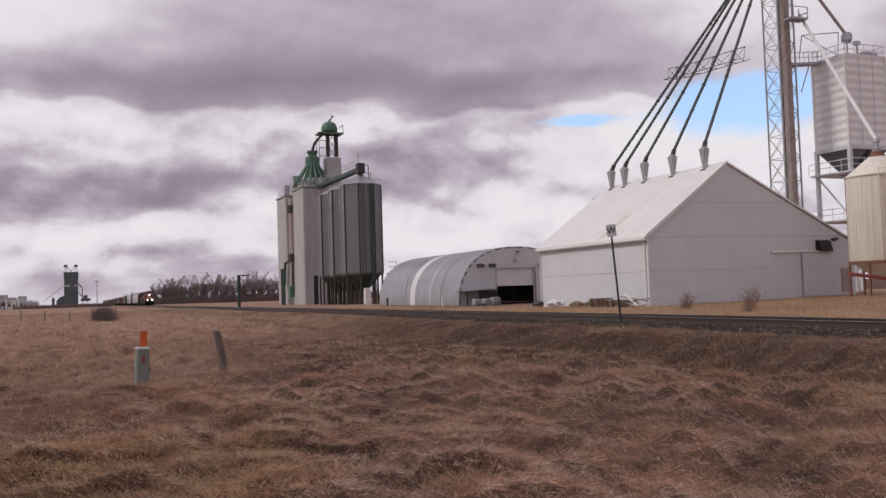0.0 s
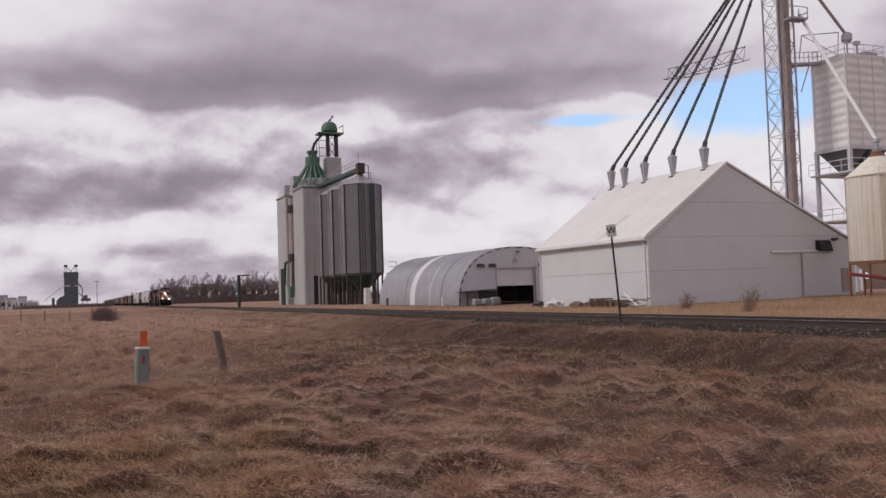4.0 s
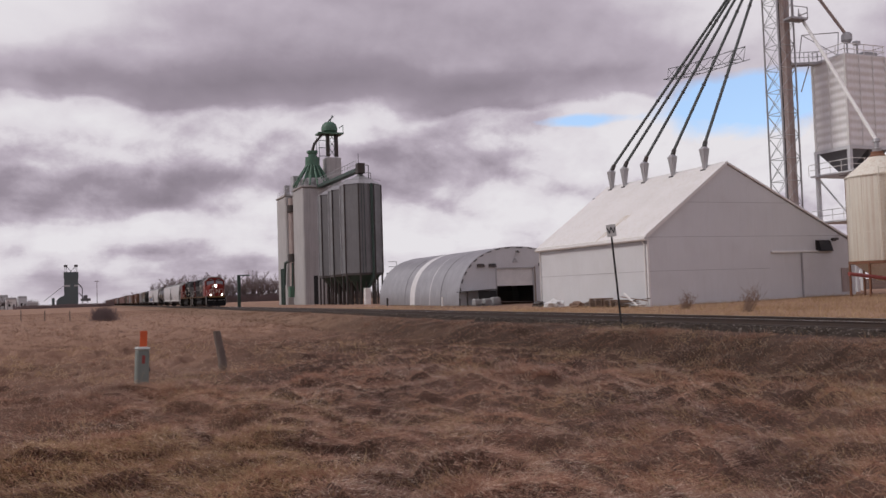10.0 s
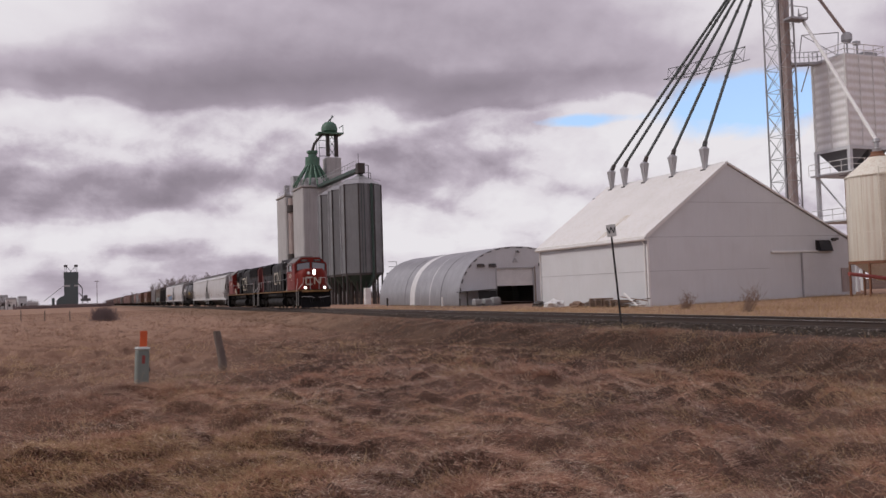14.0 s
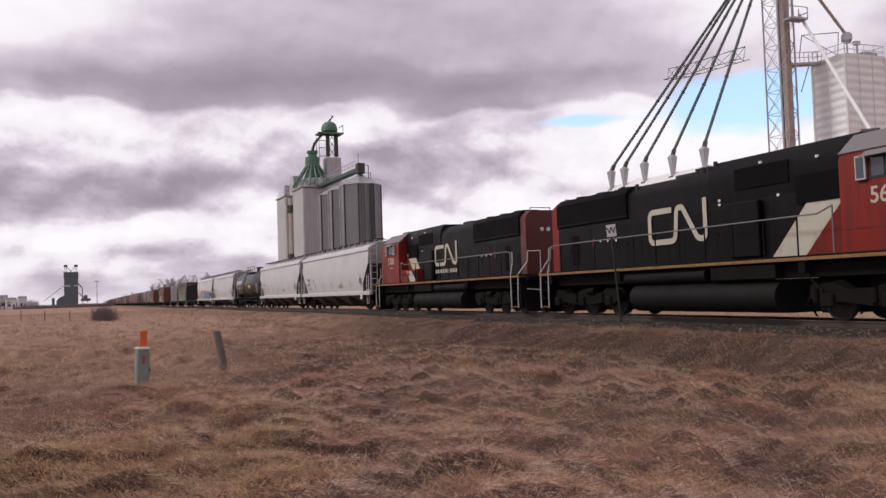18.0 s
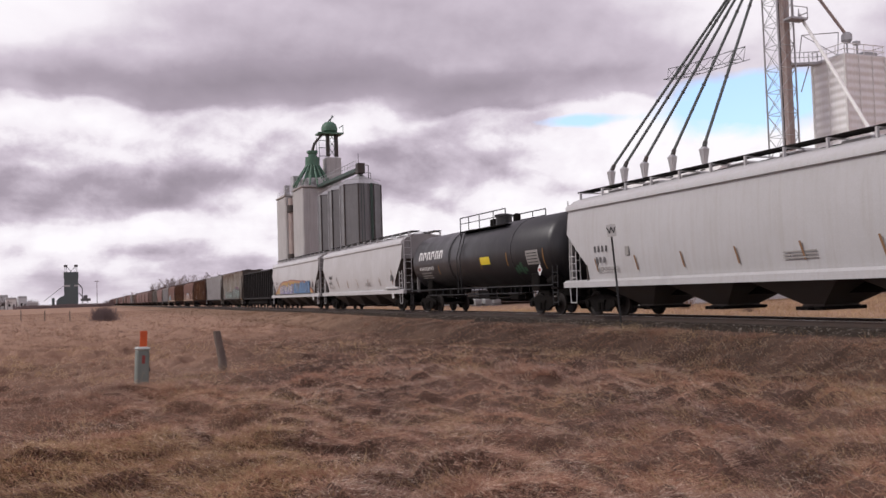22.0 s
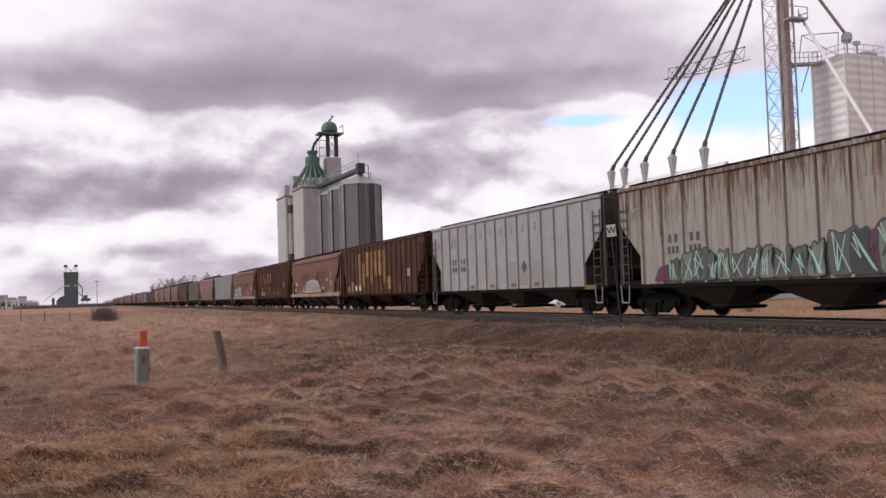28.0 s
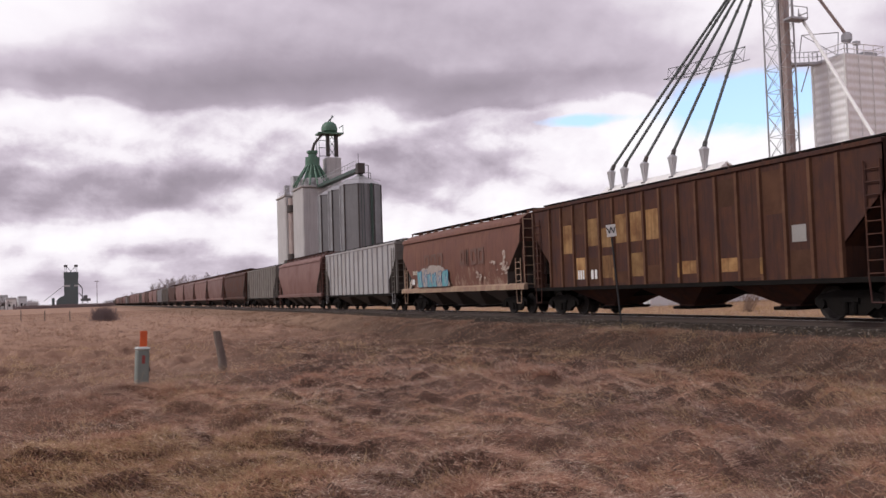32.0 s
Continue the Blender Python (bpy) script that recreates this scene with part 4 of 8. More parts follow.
def make_elevator():
    t = thing("grain_elevator", "tall concrete grain elevator with grey steel bins and a green headhouse", "grain elevator")
    zf = GROUND - 0.9
    # two concrete blocks with a recess for the leg casing between them
    top = 23.7
    for y0, y1, h in ((181.0, 190.4, top), (198.2, 208.0, top)):
        blk = part("concrete_block", Shape().box((42.0, y0, zf), (52.0, y1, h), 0.25), CONCRETE, t)
        part("block_parapet", Shape().box((41.8, y0 - 0.2, h), (52.2, y1 + 0.2, h + 0.45), 0.08), CONCRETE, blk)
    part("concrete_recess", Shape().box((43.4, 190.4, zf), (52.0, 198.2, top - 0.4)), CONCRETE, t)
    part("dark_doorway", Shape().box((44.0, 180.94, zf), (44.9, 181.0, 5.0)), DARK_HOLE, t)
    # leg casing up the recess
    leg = part("leg_casing", Shape().tube((42.4, 192.6, 2.0), (42.4, 192.6, 22.6), 0.95, 14), RUST_PIPE, t, "brown steel leg casing")
    for z, h in ((19.4, 1.6), (8.4, 1.8)):
        part("casing_joint", Shape().tube((42.4, 192.6, z), (42.4, 192.6, z + h), 1.25, 14), DARK_STEEL, leg)
    part("loading_spout", Shape().path([(42.0, 192.6, 8.8), (41.5, 197.4, 8.4), (41.5, 198.6, 3.4)], 0.28, 10), GREEN_DARK, t)
    part("loading_spout", Shape().path([(41.9, 191.6, 8.2), (41.7, 191.4, 1.8)], 0.2, 8), GREEN_DARK, t)
    part("control_box", Shape().box((40.9, 190.2, 0.6), (41.9, 192.2, 3.0), 0.05), GREEN, t)
    for y in (200.6, 202.6):
        part("dust_pipe", Shape().tube((41.75, y, zf), (41.75, y, 7.2), 0.28, 10), GREEN_DARK, t)
    part("roof_shed", Shape().box((42.6, 192.0, top - 0.4), (44.4, 195.0, 27.6), 0.06), GALV, t)
    part("roof_vent", Shape().box((42.3, 199.6, top), (43.4, 201.0, 26.4), 0.05), GALV, t)
    rails = Shape()
    for z in (top + 1.0, top + 1.6):
        rails.path([(42.2, 207.5, z), (42.2, 181.2, z), (46.0, 181.2, z)], 0.05, 5)
    for k in range(12):
        rails.tube((42.2, 207.5 - k * 2.39, top), (42.2, 207.5 - k * 2.39, top + 1.6), 0.045, 5)
    part("parapet_railing", rails, GALV, t)
    # crown and green distributor
    cx, cy = 45.2, 184.6
    part("crown_wall", Shape().prism(octagon(cx, cy, 3.1), "z", top - 1.5, 25.8), GALV, t)
    cone = part("distributor", Shape().lathe([(25.6, 2.2), (27.2, 1.6), (28.6, 1.3), (28.7, 1.55), (29.6, 1.55), (30.6, 1.5), (30.7, 0.9), (31.4, 0.85), (31.5, 1.2), (32.0, 1.2), (32.1, 0.4)], (cx, cy), 20), GREEN, t, "green grain distributor drum")
    for k in range(16):
        a = 2 * math.pi * k / 16
        c, s = math.cos(a), math.sin(a)
        part("spout", Shape().tube((cx + 1.3 * c, cy + 1.3 * s, 28.9), (cx + 4.3 * c, cy + 4.3 * s, 24.2), 0.21, 8), GREEN, cone, "green gravity spout")
    # headhouse, twin legs and the green cap
    part("headhouse", Shape().box((48.0, 183.4, top - 2), (51.3, 186.6, 30.6), 0.1), CONCRETE, t, "pale headhouse")
    tw = part("leg_tower", Shape().box((48.35, 184.2, 30.9), (49.05, 185.0, 36.2), 0.03), DARK_STEEL, t, "dark bucket-elevator leg")
    part("leg_tower", Shape().box((50.2, 184.2, 30.9), (50.95, 185.0, 36.2), 0.03), DARK_STEEL, t, "dark bucket-elevator leg")
    br = Shape()
    for z in (31.0, 32.8, 34.4):
        br.tube((49.0, 184.6, z), (50.3, 184.6, z + 1.8), 0.07).tube((50.3, 184.6, z), (49.0, 184.6, z + 1.8), 0.07)
        br.tube((46.8, 184.6, z), (48.4, 184.6, z), 0.07)
    br.tube((46.8, 184.6, 30.0), (46.8, 184.6, 35.6), 0.06).tube((46.2, 184.6, 30.0), (46.2, 184.6, 35.0), 0.06)
    part("tower_bracing", br, GREEN_DARK, tw)
    part("head_platform", Shape().box((46.4, 183.0, 35.7), (51.9, 186.4, 36.0)).path([(51.8, 183.1, 35.9), (51.8, 183.1, 37.6), (51.8, 186.3, 37.6)], 0.08), GREEN, t)
    part("head_cap", Shape().lathe([(36.0, 1.2), (36.5, 1.75), (37.2, 1.75), (38.0, 1.45), (38.45, 0.9), (38.6, 0.2)], (49.2, 184.8), 20), GREEN, t, "green domed head cover")
    part("head_jib", Shape().tube((48.8, 184.8, 38.4), (50.2, 184.8, 39.9), 0.14).tube((49.4, 184.8, 38.4), (49.9, 184.8, 40.1), 0.08), GREEN_DARK, t)
    part("transfer_spout", Shape().path([(48.0, 184.2, 36.4), (45.7, 184.4, 33.6), (45.2, 184.6, 32.0)], 0.3, 8), DARK_STEEL, t)
    # three large eight-sided steel bins in a row beside the line
    a = 3.4
    for k in range(3):
        x, y = 45.7, 151.2 + 8.3 * k
        b = part("steel_bin", Shape().prism(octagon(x, y, a), "z", 4.6, 20.4), GALV_DARK, t, "grey eight-sided steel grain bin", smooth=20)
        part("bin_roof", Shape().loft([[(px, py, 20.4) for px, py in octagon(x, y, a + 0.12)], [(px, py, 22.4) for px, py in octagon(x, y, 0.45)]]), GALV, b, smooth=20)
        part("bin_hopper", Shape().loft([[(px, py, 4.6) for px, py in octagon(x, y, a - 0.05)], [(px, py, 1.0) for px, py in octagon(x, y, 0.4)]]), GREEN_DARK, b, smooth=20)
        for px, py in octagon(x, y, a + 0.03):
            # Sunward corner strips take the lighter steel: sunlight put into the colour.
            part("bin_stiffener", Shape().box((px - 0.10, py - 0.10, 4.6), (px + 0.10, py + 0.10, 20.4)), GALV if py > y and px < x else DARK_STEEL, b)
        part("bin_ladder", Shape().tube((x - 0.9, y - a - 0.1, 4.6), (x - 0.9, y - a - 0.1, 20.6), 0.05, 4).tube((x - 0.4, y - a - 0.1, 4.6), (x - 0.4, y - a - 0.1, 20.6), 0.05, 4), GREEN_DARK, b)
        part("eave_rail", Shape().path([(px, py, 21.2) for px, py in octagon(x, y, a)], 0.05, 4), GALV, b)
        for px, py in octagon(x, y, a - 0.15) + octagon(x, y, a * 0.55, 0.0):
            part("bin_leg", Shape().box((px - 0.13, py - 0.13, zf), (px + 0.13, py + 0.13, 4.6)), DARK_STEEL, b)
        part("ring_beam", Shape().prism(octagon(x, y, a + 0.06), "z", 4.2, 4.62), DARK_STEEL, b, smooth=20)
    part("bin_downpipe", Shape().tube((46.6, 147.4, 3.6), (46.6, 147.4, 20.4), 0.22, 10), GREEN_DARK, t)
    part("discharge_pipe", Shape().path([(46.6, 147.3, 4.6), (46.2, 148.0, 2.6), (45.7, 150.2, 1.2)], 0.25, 8), GREEN_DARK, t)
    part("pit_box", Shape().box((44.4, 145.6, zf), (45.4, 146.6, 1.9), 0.05), TRIM_WHITE, t)
    # conveyor bridge along the bin tops
    p, q = Vector((45.9, 181.5, 23.6)), Vector((45.7, 151.0, 23.0))
    bridge = part("conveyor_bridge", Shape().slab([p + Vector((-0.7, 0, 0)), q + Vector((-0.7, 0, 0)), q + Vector((0.7, 0, 0)), p + Vector((0.7, 0, 0))], (0, 0, 1), 0.6), GREEN_DARK, t)
    rails = Shape()
    for k in range(17):
        m = p.lerp(q, k / 16) + Vector((-0.75, 0, 0.5))
        rails.tube(m, m + Vector((0, 0, 1.4)), 0.045, 5)
    for h in (1.2, 1.9):
        rails.tube(p + Vector((-0.75, 0, h)), q + Vector((-0.75, 0, h)), 0.05, 5)
    part("bridge_railing", rails, GALV, bridge)
    part("conveyor_head", Shape().box((45.0, 150.2, 22.5), (46.4, 151.7, 24.4), 0.08).tube((45.4, 151.0, 24.2), (45.4, 151.0, 26.2), 0.05), DARK_STEEL, bridge)
    part("head_ladder", Shape().path([(47.0, 150.2, 21.2), (47.0, 150.2, 24.0), (46.3, 150.2, 24.0)], 0.07).path([(47.4, 150.2, 21.0), (47.4, 150.2, 22.6), (46.4, 150.2, 22.6)], 0.06), DARK_STEEL, bridge)
    part("walkway", Shape().path([(49.9, 149.0, 5.6), (51.4, 149.0, 5.6), (51.4, 149.0, 4.4)], 0.06).path([(49.9, 149.0, 6.5), (51.4, 149.0, 6.5), (51.4, 149.0, 5.6)], 0.06).box((49.8, 148.4, 4.3), (51.6, 150.0, 4.5)), GALV, t)


make_elevator()


# ---------------------------------------------------------------- lattice leg tower, spouts and hopper bins
TOWER = Vector((63.05, 66.0, 0))


def make_tower():
    t = thing("bucket_elevator_tower", "lattice steel tower round a rusty bucket-elevator casing", "elevator tower")
    x, y, h = TOWER.x, TOWER.y, 0.98
    top = 44.0
    zf = -0.4
    corner = [(x - h, y - h), (x + h, y - h), (x + h, y + h), (x - h, y + h)]
    for cx, cy in corner:
        part("tower_leg", Shape().box((cx - 0.06, cy - 0.06, zf), (cx + 0.06, cy + 0.06, top)), GALV, t)
    z = zf
    while z < top - 1:
        s = Shape()
        for k in range(4):
            (ax, ay), (bx, by) = corner[k], corner[(k + 1) % 4]
            s.tube((ax, ay, z), (bx, by, z), 0.032, 5)
            s.tube((ax, ay, z), (bx, by, z + 2.2), 0.028, 5).tube((bx, by, z), (ax, ay, z + 2.2), 0.028, 5)
        part("lattice_bracing", s, GALV, t)
        z += 2.2
    part("casing", Shape().box((x + 0.0, y - 0.80, zf), (x + 0.72, y - 0.2, top - 2), 0.04), RUST_PIPE, t, "rusty brown elevator casing")
    part("casing", Shape().box((x + 0.45, y - 0.15, zf), (x + 0.85, y + 0.45, top - 2), 0.04), DARK_STEEL, t, "dark return casing")
    pl = part("service_platform", Shape().box((x - 0.5, y - 2.3, 26.0), (x + 1.5, y - 1.2, 26.2)).path([(x - 0.5, y - 2.3, 26.1), (x - 0.5, y - 2.3, 27.2), (x + 1.5, y - 2.3, 27.2), (x + 1.5, y - 2.3, 26.1)], 0.05).path([(x + 1.5, y - 2.3, 26.7), (x + 1.5, y - 1.2, 26.7), (x + 1.5, y - 1.2, 27.4)], 0.05), GALV, t)
    part("distributor", Shape().lathe([(34.2, 0.5), (35.2, 1.3), (36.6, 1.3), (37.2, 0.6)], (x, y - 0.2), 16), SPOUT_STEEL, t)


make_tower()


def make_spouts():
    head = TOWER + Vector((0, -0.2, 35.6))
    for p in INLETS:
        s = thing("grain_spout", "long slim dark green grain spout from tower to barn ridge", "grain spout", group="spouts to the barn")
        d = (head - p).normalized()
        part("pipe", Shape().tube(p, head, 0.135, 10), SPOUT_STEEL, s)
        part("elbow", Shape().tube(p - Vector((0, 0, 0.25)), p + d * 0.5, 0.2, 10), DARK_STEEL, s)
        for k in (0.28, 0.6):
            q = p.lerp(head, k)
            part("flange", Shape().tube(q - d * 0.06, q + d * 0.06, 0.175, 10), DARK_STEEL, s)
    # light truss that ties the pipes together
    tr = thing("spout_truss", "thin steel truss tying the grain spouts together", "truss")
    pts = [p.lerp(head, 0.395 - 0.0075 * k) for k, p in enumerate(INLETS)]
    up = Vector((0.1, 0, 1.0)).normalized()
    ends = [pts[0] + (pts[0] - pts[1]) * 1.2] + pts + [pts[-1] + (pts[-1] - pts[-2]) * 0.6]
    s1, s2, s3 = Shape(), Shape(), Shape()
    side = Vector((1, 0, 0))
    for a, b in zip(ends, ends[1:]):
        for sg in (-1, 1):
            s1.tube(a + side * 0.5 * sg - up * 0.5, b + side * 0.5 * sg - up * 0.5, 0.035, 5)
        s2.tube(a + up * 0.6, b + up * 0.6, 0.035, 5)
        m = (a + b) / 2
        for q in (a, b):
            s3.tube(q + up * 0.6, m + side * 0.5 - up * 0.5, 0.028, 4).tube(q + up * 0.6, m - side * 0.5 - up * 0.5, 0.028, 4)
        s3.tube(a + side * 0.5 - up * 0.5, a - side * 0.5 - up * 0.5, 0.028, 4)
    tagged(part("lower_chord", s1, SPOUT_STEEL, tr), kind="stuff")
    tagged(part("upper_chord", s2, SPOUT_STEEL, tr), kind="stuff")
    tagged(part("web", s3, SPOUT_STEEL, tr), kind="stuff")


make_spouts()


BIN_WHITE = paint("bright_white_steel", (0.86, 0.855, 0.85), 0.5, second=(0.78, 0.77, 0.75), scale=0.6, streak=(0.62, 0.55, 0.48), streak_amount=0.25)


def make_square_bin():
    t = thing("square_hopper_bin", "white corrugated square overhead bin on a steel frame", "hopper bin")
    x0, x1, y0, y1 = 67.2, 72.4, 62.0, 66.05
    zb, zt, zf = 13.6, 22.45, -0.3
    # horizontal corrugation on all four walls
    z, k = zb, 0
    prof = []
    while z < zt:
        prof.append((z, 0.055 * math.sin(k * math.pi / 3)))
        z += 0.13
        k += 1
    secs = [[(x0 - g, y0 - g, z), (x1 + g, y0 - g, z), (x1 + g, y1 + g, z), (x0 - g, y1 + g, z)] for z, g in prof]
    part("bin_wall", Shape().loft(secs), BIN_WHITE, t, "white corrugated walls", smooth=50)
    for x in (x0 + 1.73, x0 + 3.46):
        part("wall_seam", Shape().box((x - 0.05, y0 - 0.08, zb), (x + 0.05, y0 - 0.03, zt)), TRIM_WHITE, t)
    part("wall_seam", Shape().box((x0 - 0.08, 63.98, zb), (x0 - 0.03, 64.08, zt)), TRIM_WHITE, t)
    for x, y in ((x0, y0), (x1, y0), (x0, y1), (x1, y1)):
        part("corner_post", Shape().box((x - 0.12, y - 0.12, zb - 0.1), (x + 0.12, y + 0.12, zt), 0.02), TRIM_WHITE, t)
        part("frame_leg", Shape().box((x - 0.18, y - 0.18, zf), (x + 0.18, y + 0.18, zb), 0.02), WHITE_STEEL, t)
    part("rim_beam", Shape().box((x0 - 0.2, y0 - 0.2, zb - 0.3), (x1 + 0.2, y0, zb)).box((x0 - 0.2, y0, zb - 0.3), (x0, y1 + 0.2, zb)).box((x1, y0, zb - 0.3), (x1 + 0.2, y1 + 0.2, zb)).box((x0, y1, zb - 0.3), (x1, y1 + 0.2, zb)), WHITE_STEEL, t)
    xm, ym = (x0 + x1) / 2, (y0 + y1) / 2
    for a, b in ((x0, xm), (xm, x1)):
        part("hopper_cone", Shape().loft([[((a + b) / 2 + sx * w, ym + sy * d, z) for sx, sy in ((-1, -1), (1, -1), (1, 1), (-1, 1))] for z, w, d in ((zb, 1.25, 2.1), (zb - 2.2, 0.3, 0.35), (zb - 2.6, 0.3, 0.35))]), GALV_DARK, t, "grey hopper bottom")
    for z in (11.2, 6.6):
        pl = part("work_platform", Shape().box((x0 - 0.6, y0 - 0.8, z - 0.15), (x1 + 0.6, y1 + 0.4, z)), WHITE_STEEL, t)
        rs = Shape()
        for hh in (0.55, 1.1):
            rs.path([(x0 - 0.6, y1 + 0.4, z + hh), (x0 - 0.6, y0 - 0.8, z + hh), (x1 + 0.6, y0 - 0.8, z + hh)], 0.035, 5)
        for k in range(5):
            rs.tube((x0 - 0.6 + k * 1.5, y0 - 0.8, z), (x0 - 0.6 + k * 1.5, y0 - 0.8, z + 1.1), 0.03, 5)
            rs.tube((x0 - 0.6, y0 - 0.8 + k * 1.35, z), (x0 - 0.6, y0 - 0.8 + k * 1.35, z + 1.1), 0.03, 5)
        part("railing", rs, TRIM_WHITE, pl)
    for z0, z1 in ((6.5, 11.0), (1.5, 6.4)):
        part("frame_brace", Shape().tube((x0, y0, z0), (x0, y1, z1), 0.09, 6).tube((x0, y0, z0), (x1, y0, z1), 0.09, 6), WHITE_STEEL, t)
    top = Shape()
    for hh in (0.5, 1.05):
        top.path([(x0, y1, zt + hh), (x0, y0, zt + hh), (x1, y0, zt + hh), (x1, y1, zt + hh)], 0.04, 5)
    for k in range(5):
        top.tube((x0 + k * 1.25, y0, zt), (x0 + k * 1.25, y0, zt + 1.05), 0.035, 5).tube((x0, y0 + k * 1.1, zt), (x0, y0 + k * 1.1, zt + 1.05), 0.035, 5)
    part("roof_railing", top, TRIM_WHITE, t)
    part("roof_deck", Shape().box((x0, y0, zt), (x1, y1, zt + 0.08)), WHITE_STEEL, t)
    part("roof_motor", Shape().tube((69.4, y0 + 0.5, zt), (69.4, y0 + 0.5, zt + 1.2), 0.1).box((69.1, y0 + 0.3, zt + 1.1), (69.7, y0 + 0.8, zt + 1.5), 0.06), GALV, t)
    part("roof_hatch", Shape().box((70.0, y0 + 0.3, zt), (71.8, y0 + 2, zt + 0.5), 0.05), GALV, t)
    # catwalk to the tower
    a, b = Vector((x0 - 0.1, 65.2, zt - 0.3)), Vector((63.6, 65.6, zt - 0.6))
    w = Vector((0.04, 0.5, 0))
    cw = part("catwalk", Shape().slab([a - w, a + w, b + w, b - w], (0, 0, 1), 0.22), GALV, t)
    rs = Shape()
    for k in range(8):
        p = a.lerp(b, k / 7) - w
        rs.tube(p, p + Vector((0, 0, 1.2)), 0.03, 5)
    rs.tube(a - w + Vector((0, 0, 1.2)), b - w + Vector((0, 0, 1.2)), 0.035, 5).tube(a - w + Vector((0, 0, 0.7)), b - w + Vector((0, 0, 0.7)), 0.035, 5)
    rs.tube(a.lerp(b, 0.3), a.lerp(b, 0.6) - Vector((0, 0, 2.6)), 0.06, 5)
    part("catwalk_railing", rs, GALV, cw)
    f0 = Vector((64.9, 65.4, zt + 0.2))
    part("hoist_frame", Shape().path([f0, f0 + Vector((0.3, -0.2, 2.3)), f0 + Vector((4.0, -1.2, 2.6)), f0 + Vector((3.8, -1.2, 0.3))], 0.05, 5).tube(f0 + Vector((0.3, -0.2, 2.3)), f0 + Vector((3.8, -1.2, 0.3)), 0.04, 5), GALV, t)
    feed = part("feed_spout", Shape().tube((69.1, 63.4, zt + 2.3), (63.6, 65.8, 33.8), 0.15, 10), RUST_PIPE, t, "brown feed spout down from the tower")
    part("feed_box", Shape().box((68.6, 62.9, zt + 1.5), (69.6, 63.9, zt + 2.6), 0.3).tube((69.1, 63.4, zt), (69.1, 63.4, zt + 1.6), 0.08), GALV, feed)


make_square_bin()


def make_cream_bin():
    t = thing("cream_hopper_bin", "cream-painted steel bin with rust streaks on brown legs", "grain bin")
    cx, cy, r = 57.0, 50.0, 2.35
    zb, zt = 2.3, 8.8
    part("shell", Shape().lathe([(zb, r), (zb + 0.06, r + 0.04), (zt - 0.1, r + 0.0), (zt, r)], (cx, cy), 32), CREAM, t, "cream shell streaked with rust")
    part("roof_cone", Shape().lathe([(zt, r + 0.10), (zt + 0.06, r + 0.10), (zt + 1.75, 0.45), (zt + 1.95, 0.42)], (cx, cy), 32), CREAM, t, "cream cone roof, rusty at the peak")
    part("peak_rust", Shape().lathe([(zt + 1.22, 0.98), (zt + 1.80, 0.46), (zt + 1.98, 0.44), (zt + 2.0, 0.1)], (cx, cy), 32), RUST, t)
    part("filler_cap", Shape().lathe([(zt + 1.95, 0.3), (zt + 2.25, 0.34), (zt + 2.3, 0.2), (zt + 2.7, 0.2), (zt + 2.75, 0.3), (zt + 3.0, 0.26)], (cx, cy), 16), GALV, t)
    part("hopper_bottom", Shape().lathe([(0.75, 0.35), (zb, r - 0.08)], (cx, cy), 32), CREAM, t)
    part("ring_beam", Shape().lathe([(zb - 0.22, r - 0.05), (zb - 0.22, r + 0.06), (zb, r + 0.06), (zb, r - 0.05)], (cx, cy), 32), RUST, t)
    for k in range(6):
        a = radians(k * 60 + 18)
        part("leg", Shape().box((cx + r * math.cos(a) - 0.07, cy + r * math.sin(a) - 0.07, -0.9), (cx + r * math.cos(a) + 0.07, cy + r * math.sin(a) + 0.07, zb), 0.01), RUST, t)
    for z in (zb + 2.2, zb + 4.4):
        part("shell_seam", Shape().lathe([(z - 0.03, r), (z - 0.03, r + 0.03), (z + 0.03, r + 0.03), (z + 0.03, r)], (cx, cy), 32), CREAM, t)
    for k in range(12):
        a = radians(k * 30 + 10)
        part("shell_stiffener", Shape().box((cx + r * math.cos(a) - 0.04, cy + r * math.sin(a) - 0.04, zb), (cx + r * math.cos(a) + 0.04, cy + r * math.sin(a) + 0.04, zt)), RUST if k % 4 == 0 else CREAM, t)
    # ladder on the side that faces the line
    lad = Shape()
    a = math.atan2(-cy, -cx) + 0.10
    lx, ly = cx + (r + 0.18) * math.cos(a), cy + (r + 0.18) * math.sin(a)
    tx, ty = -math.sin(a) * 0.24, math.cos(a) * 0.24
    lad.tube((lx - tx, ly - ty, 2.3), (lx - tx, ly - ty, zt + 0.6), 0.035, 5).tube((lx + tx, ly + ty, 2.3), (lx + tx, ly + ty, zt + 0.6), 0.035, 5)
    for z in np.arange(2.5, zt + 0.5, 0.32):
        lad.tube((lx - tx, ly - ty, z), (lx + tx, ly + ty, z), 0.025, 4)
    part("ladder", lad, CREAM, t)
    inlet = part("inlet_pipe", Shape().tube((cx, cy, zt + 2.9), (65.0, 65.2, 27.0), 0.15, 10), TRIM_WHITE, t, "white spout from the tower")
    # auger and tank under the bin
    au = thing("grain_auger", "red grain auger lying below a cream bin", "auger")
    part("auger_tube", Shape().tube((51.3, 48.0, 1.35), (63.0, 48.5, 0.1), 0.14, 10), RED_PAINT, au)
    part("auger_frame", Shape().path([(56.0, 48.1, 1.0), (56.4, 47.4, -0.3), (56.4, 48.9, -0.3), (56.0, 48.1, 1.0)], 0.06), RUST, au)
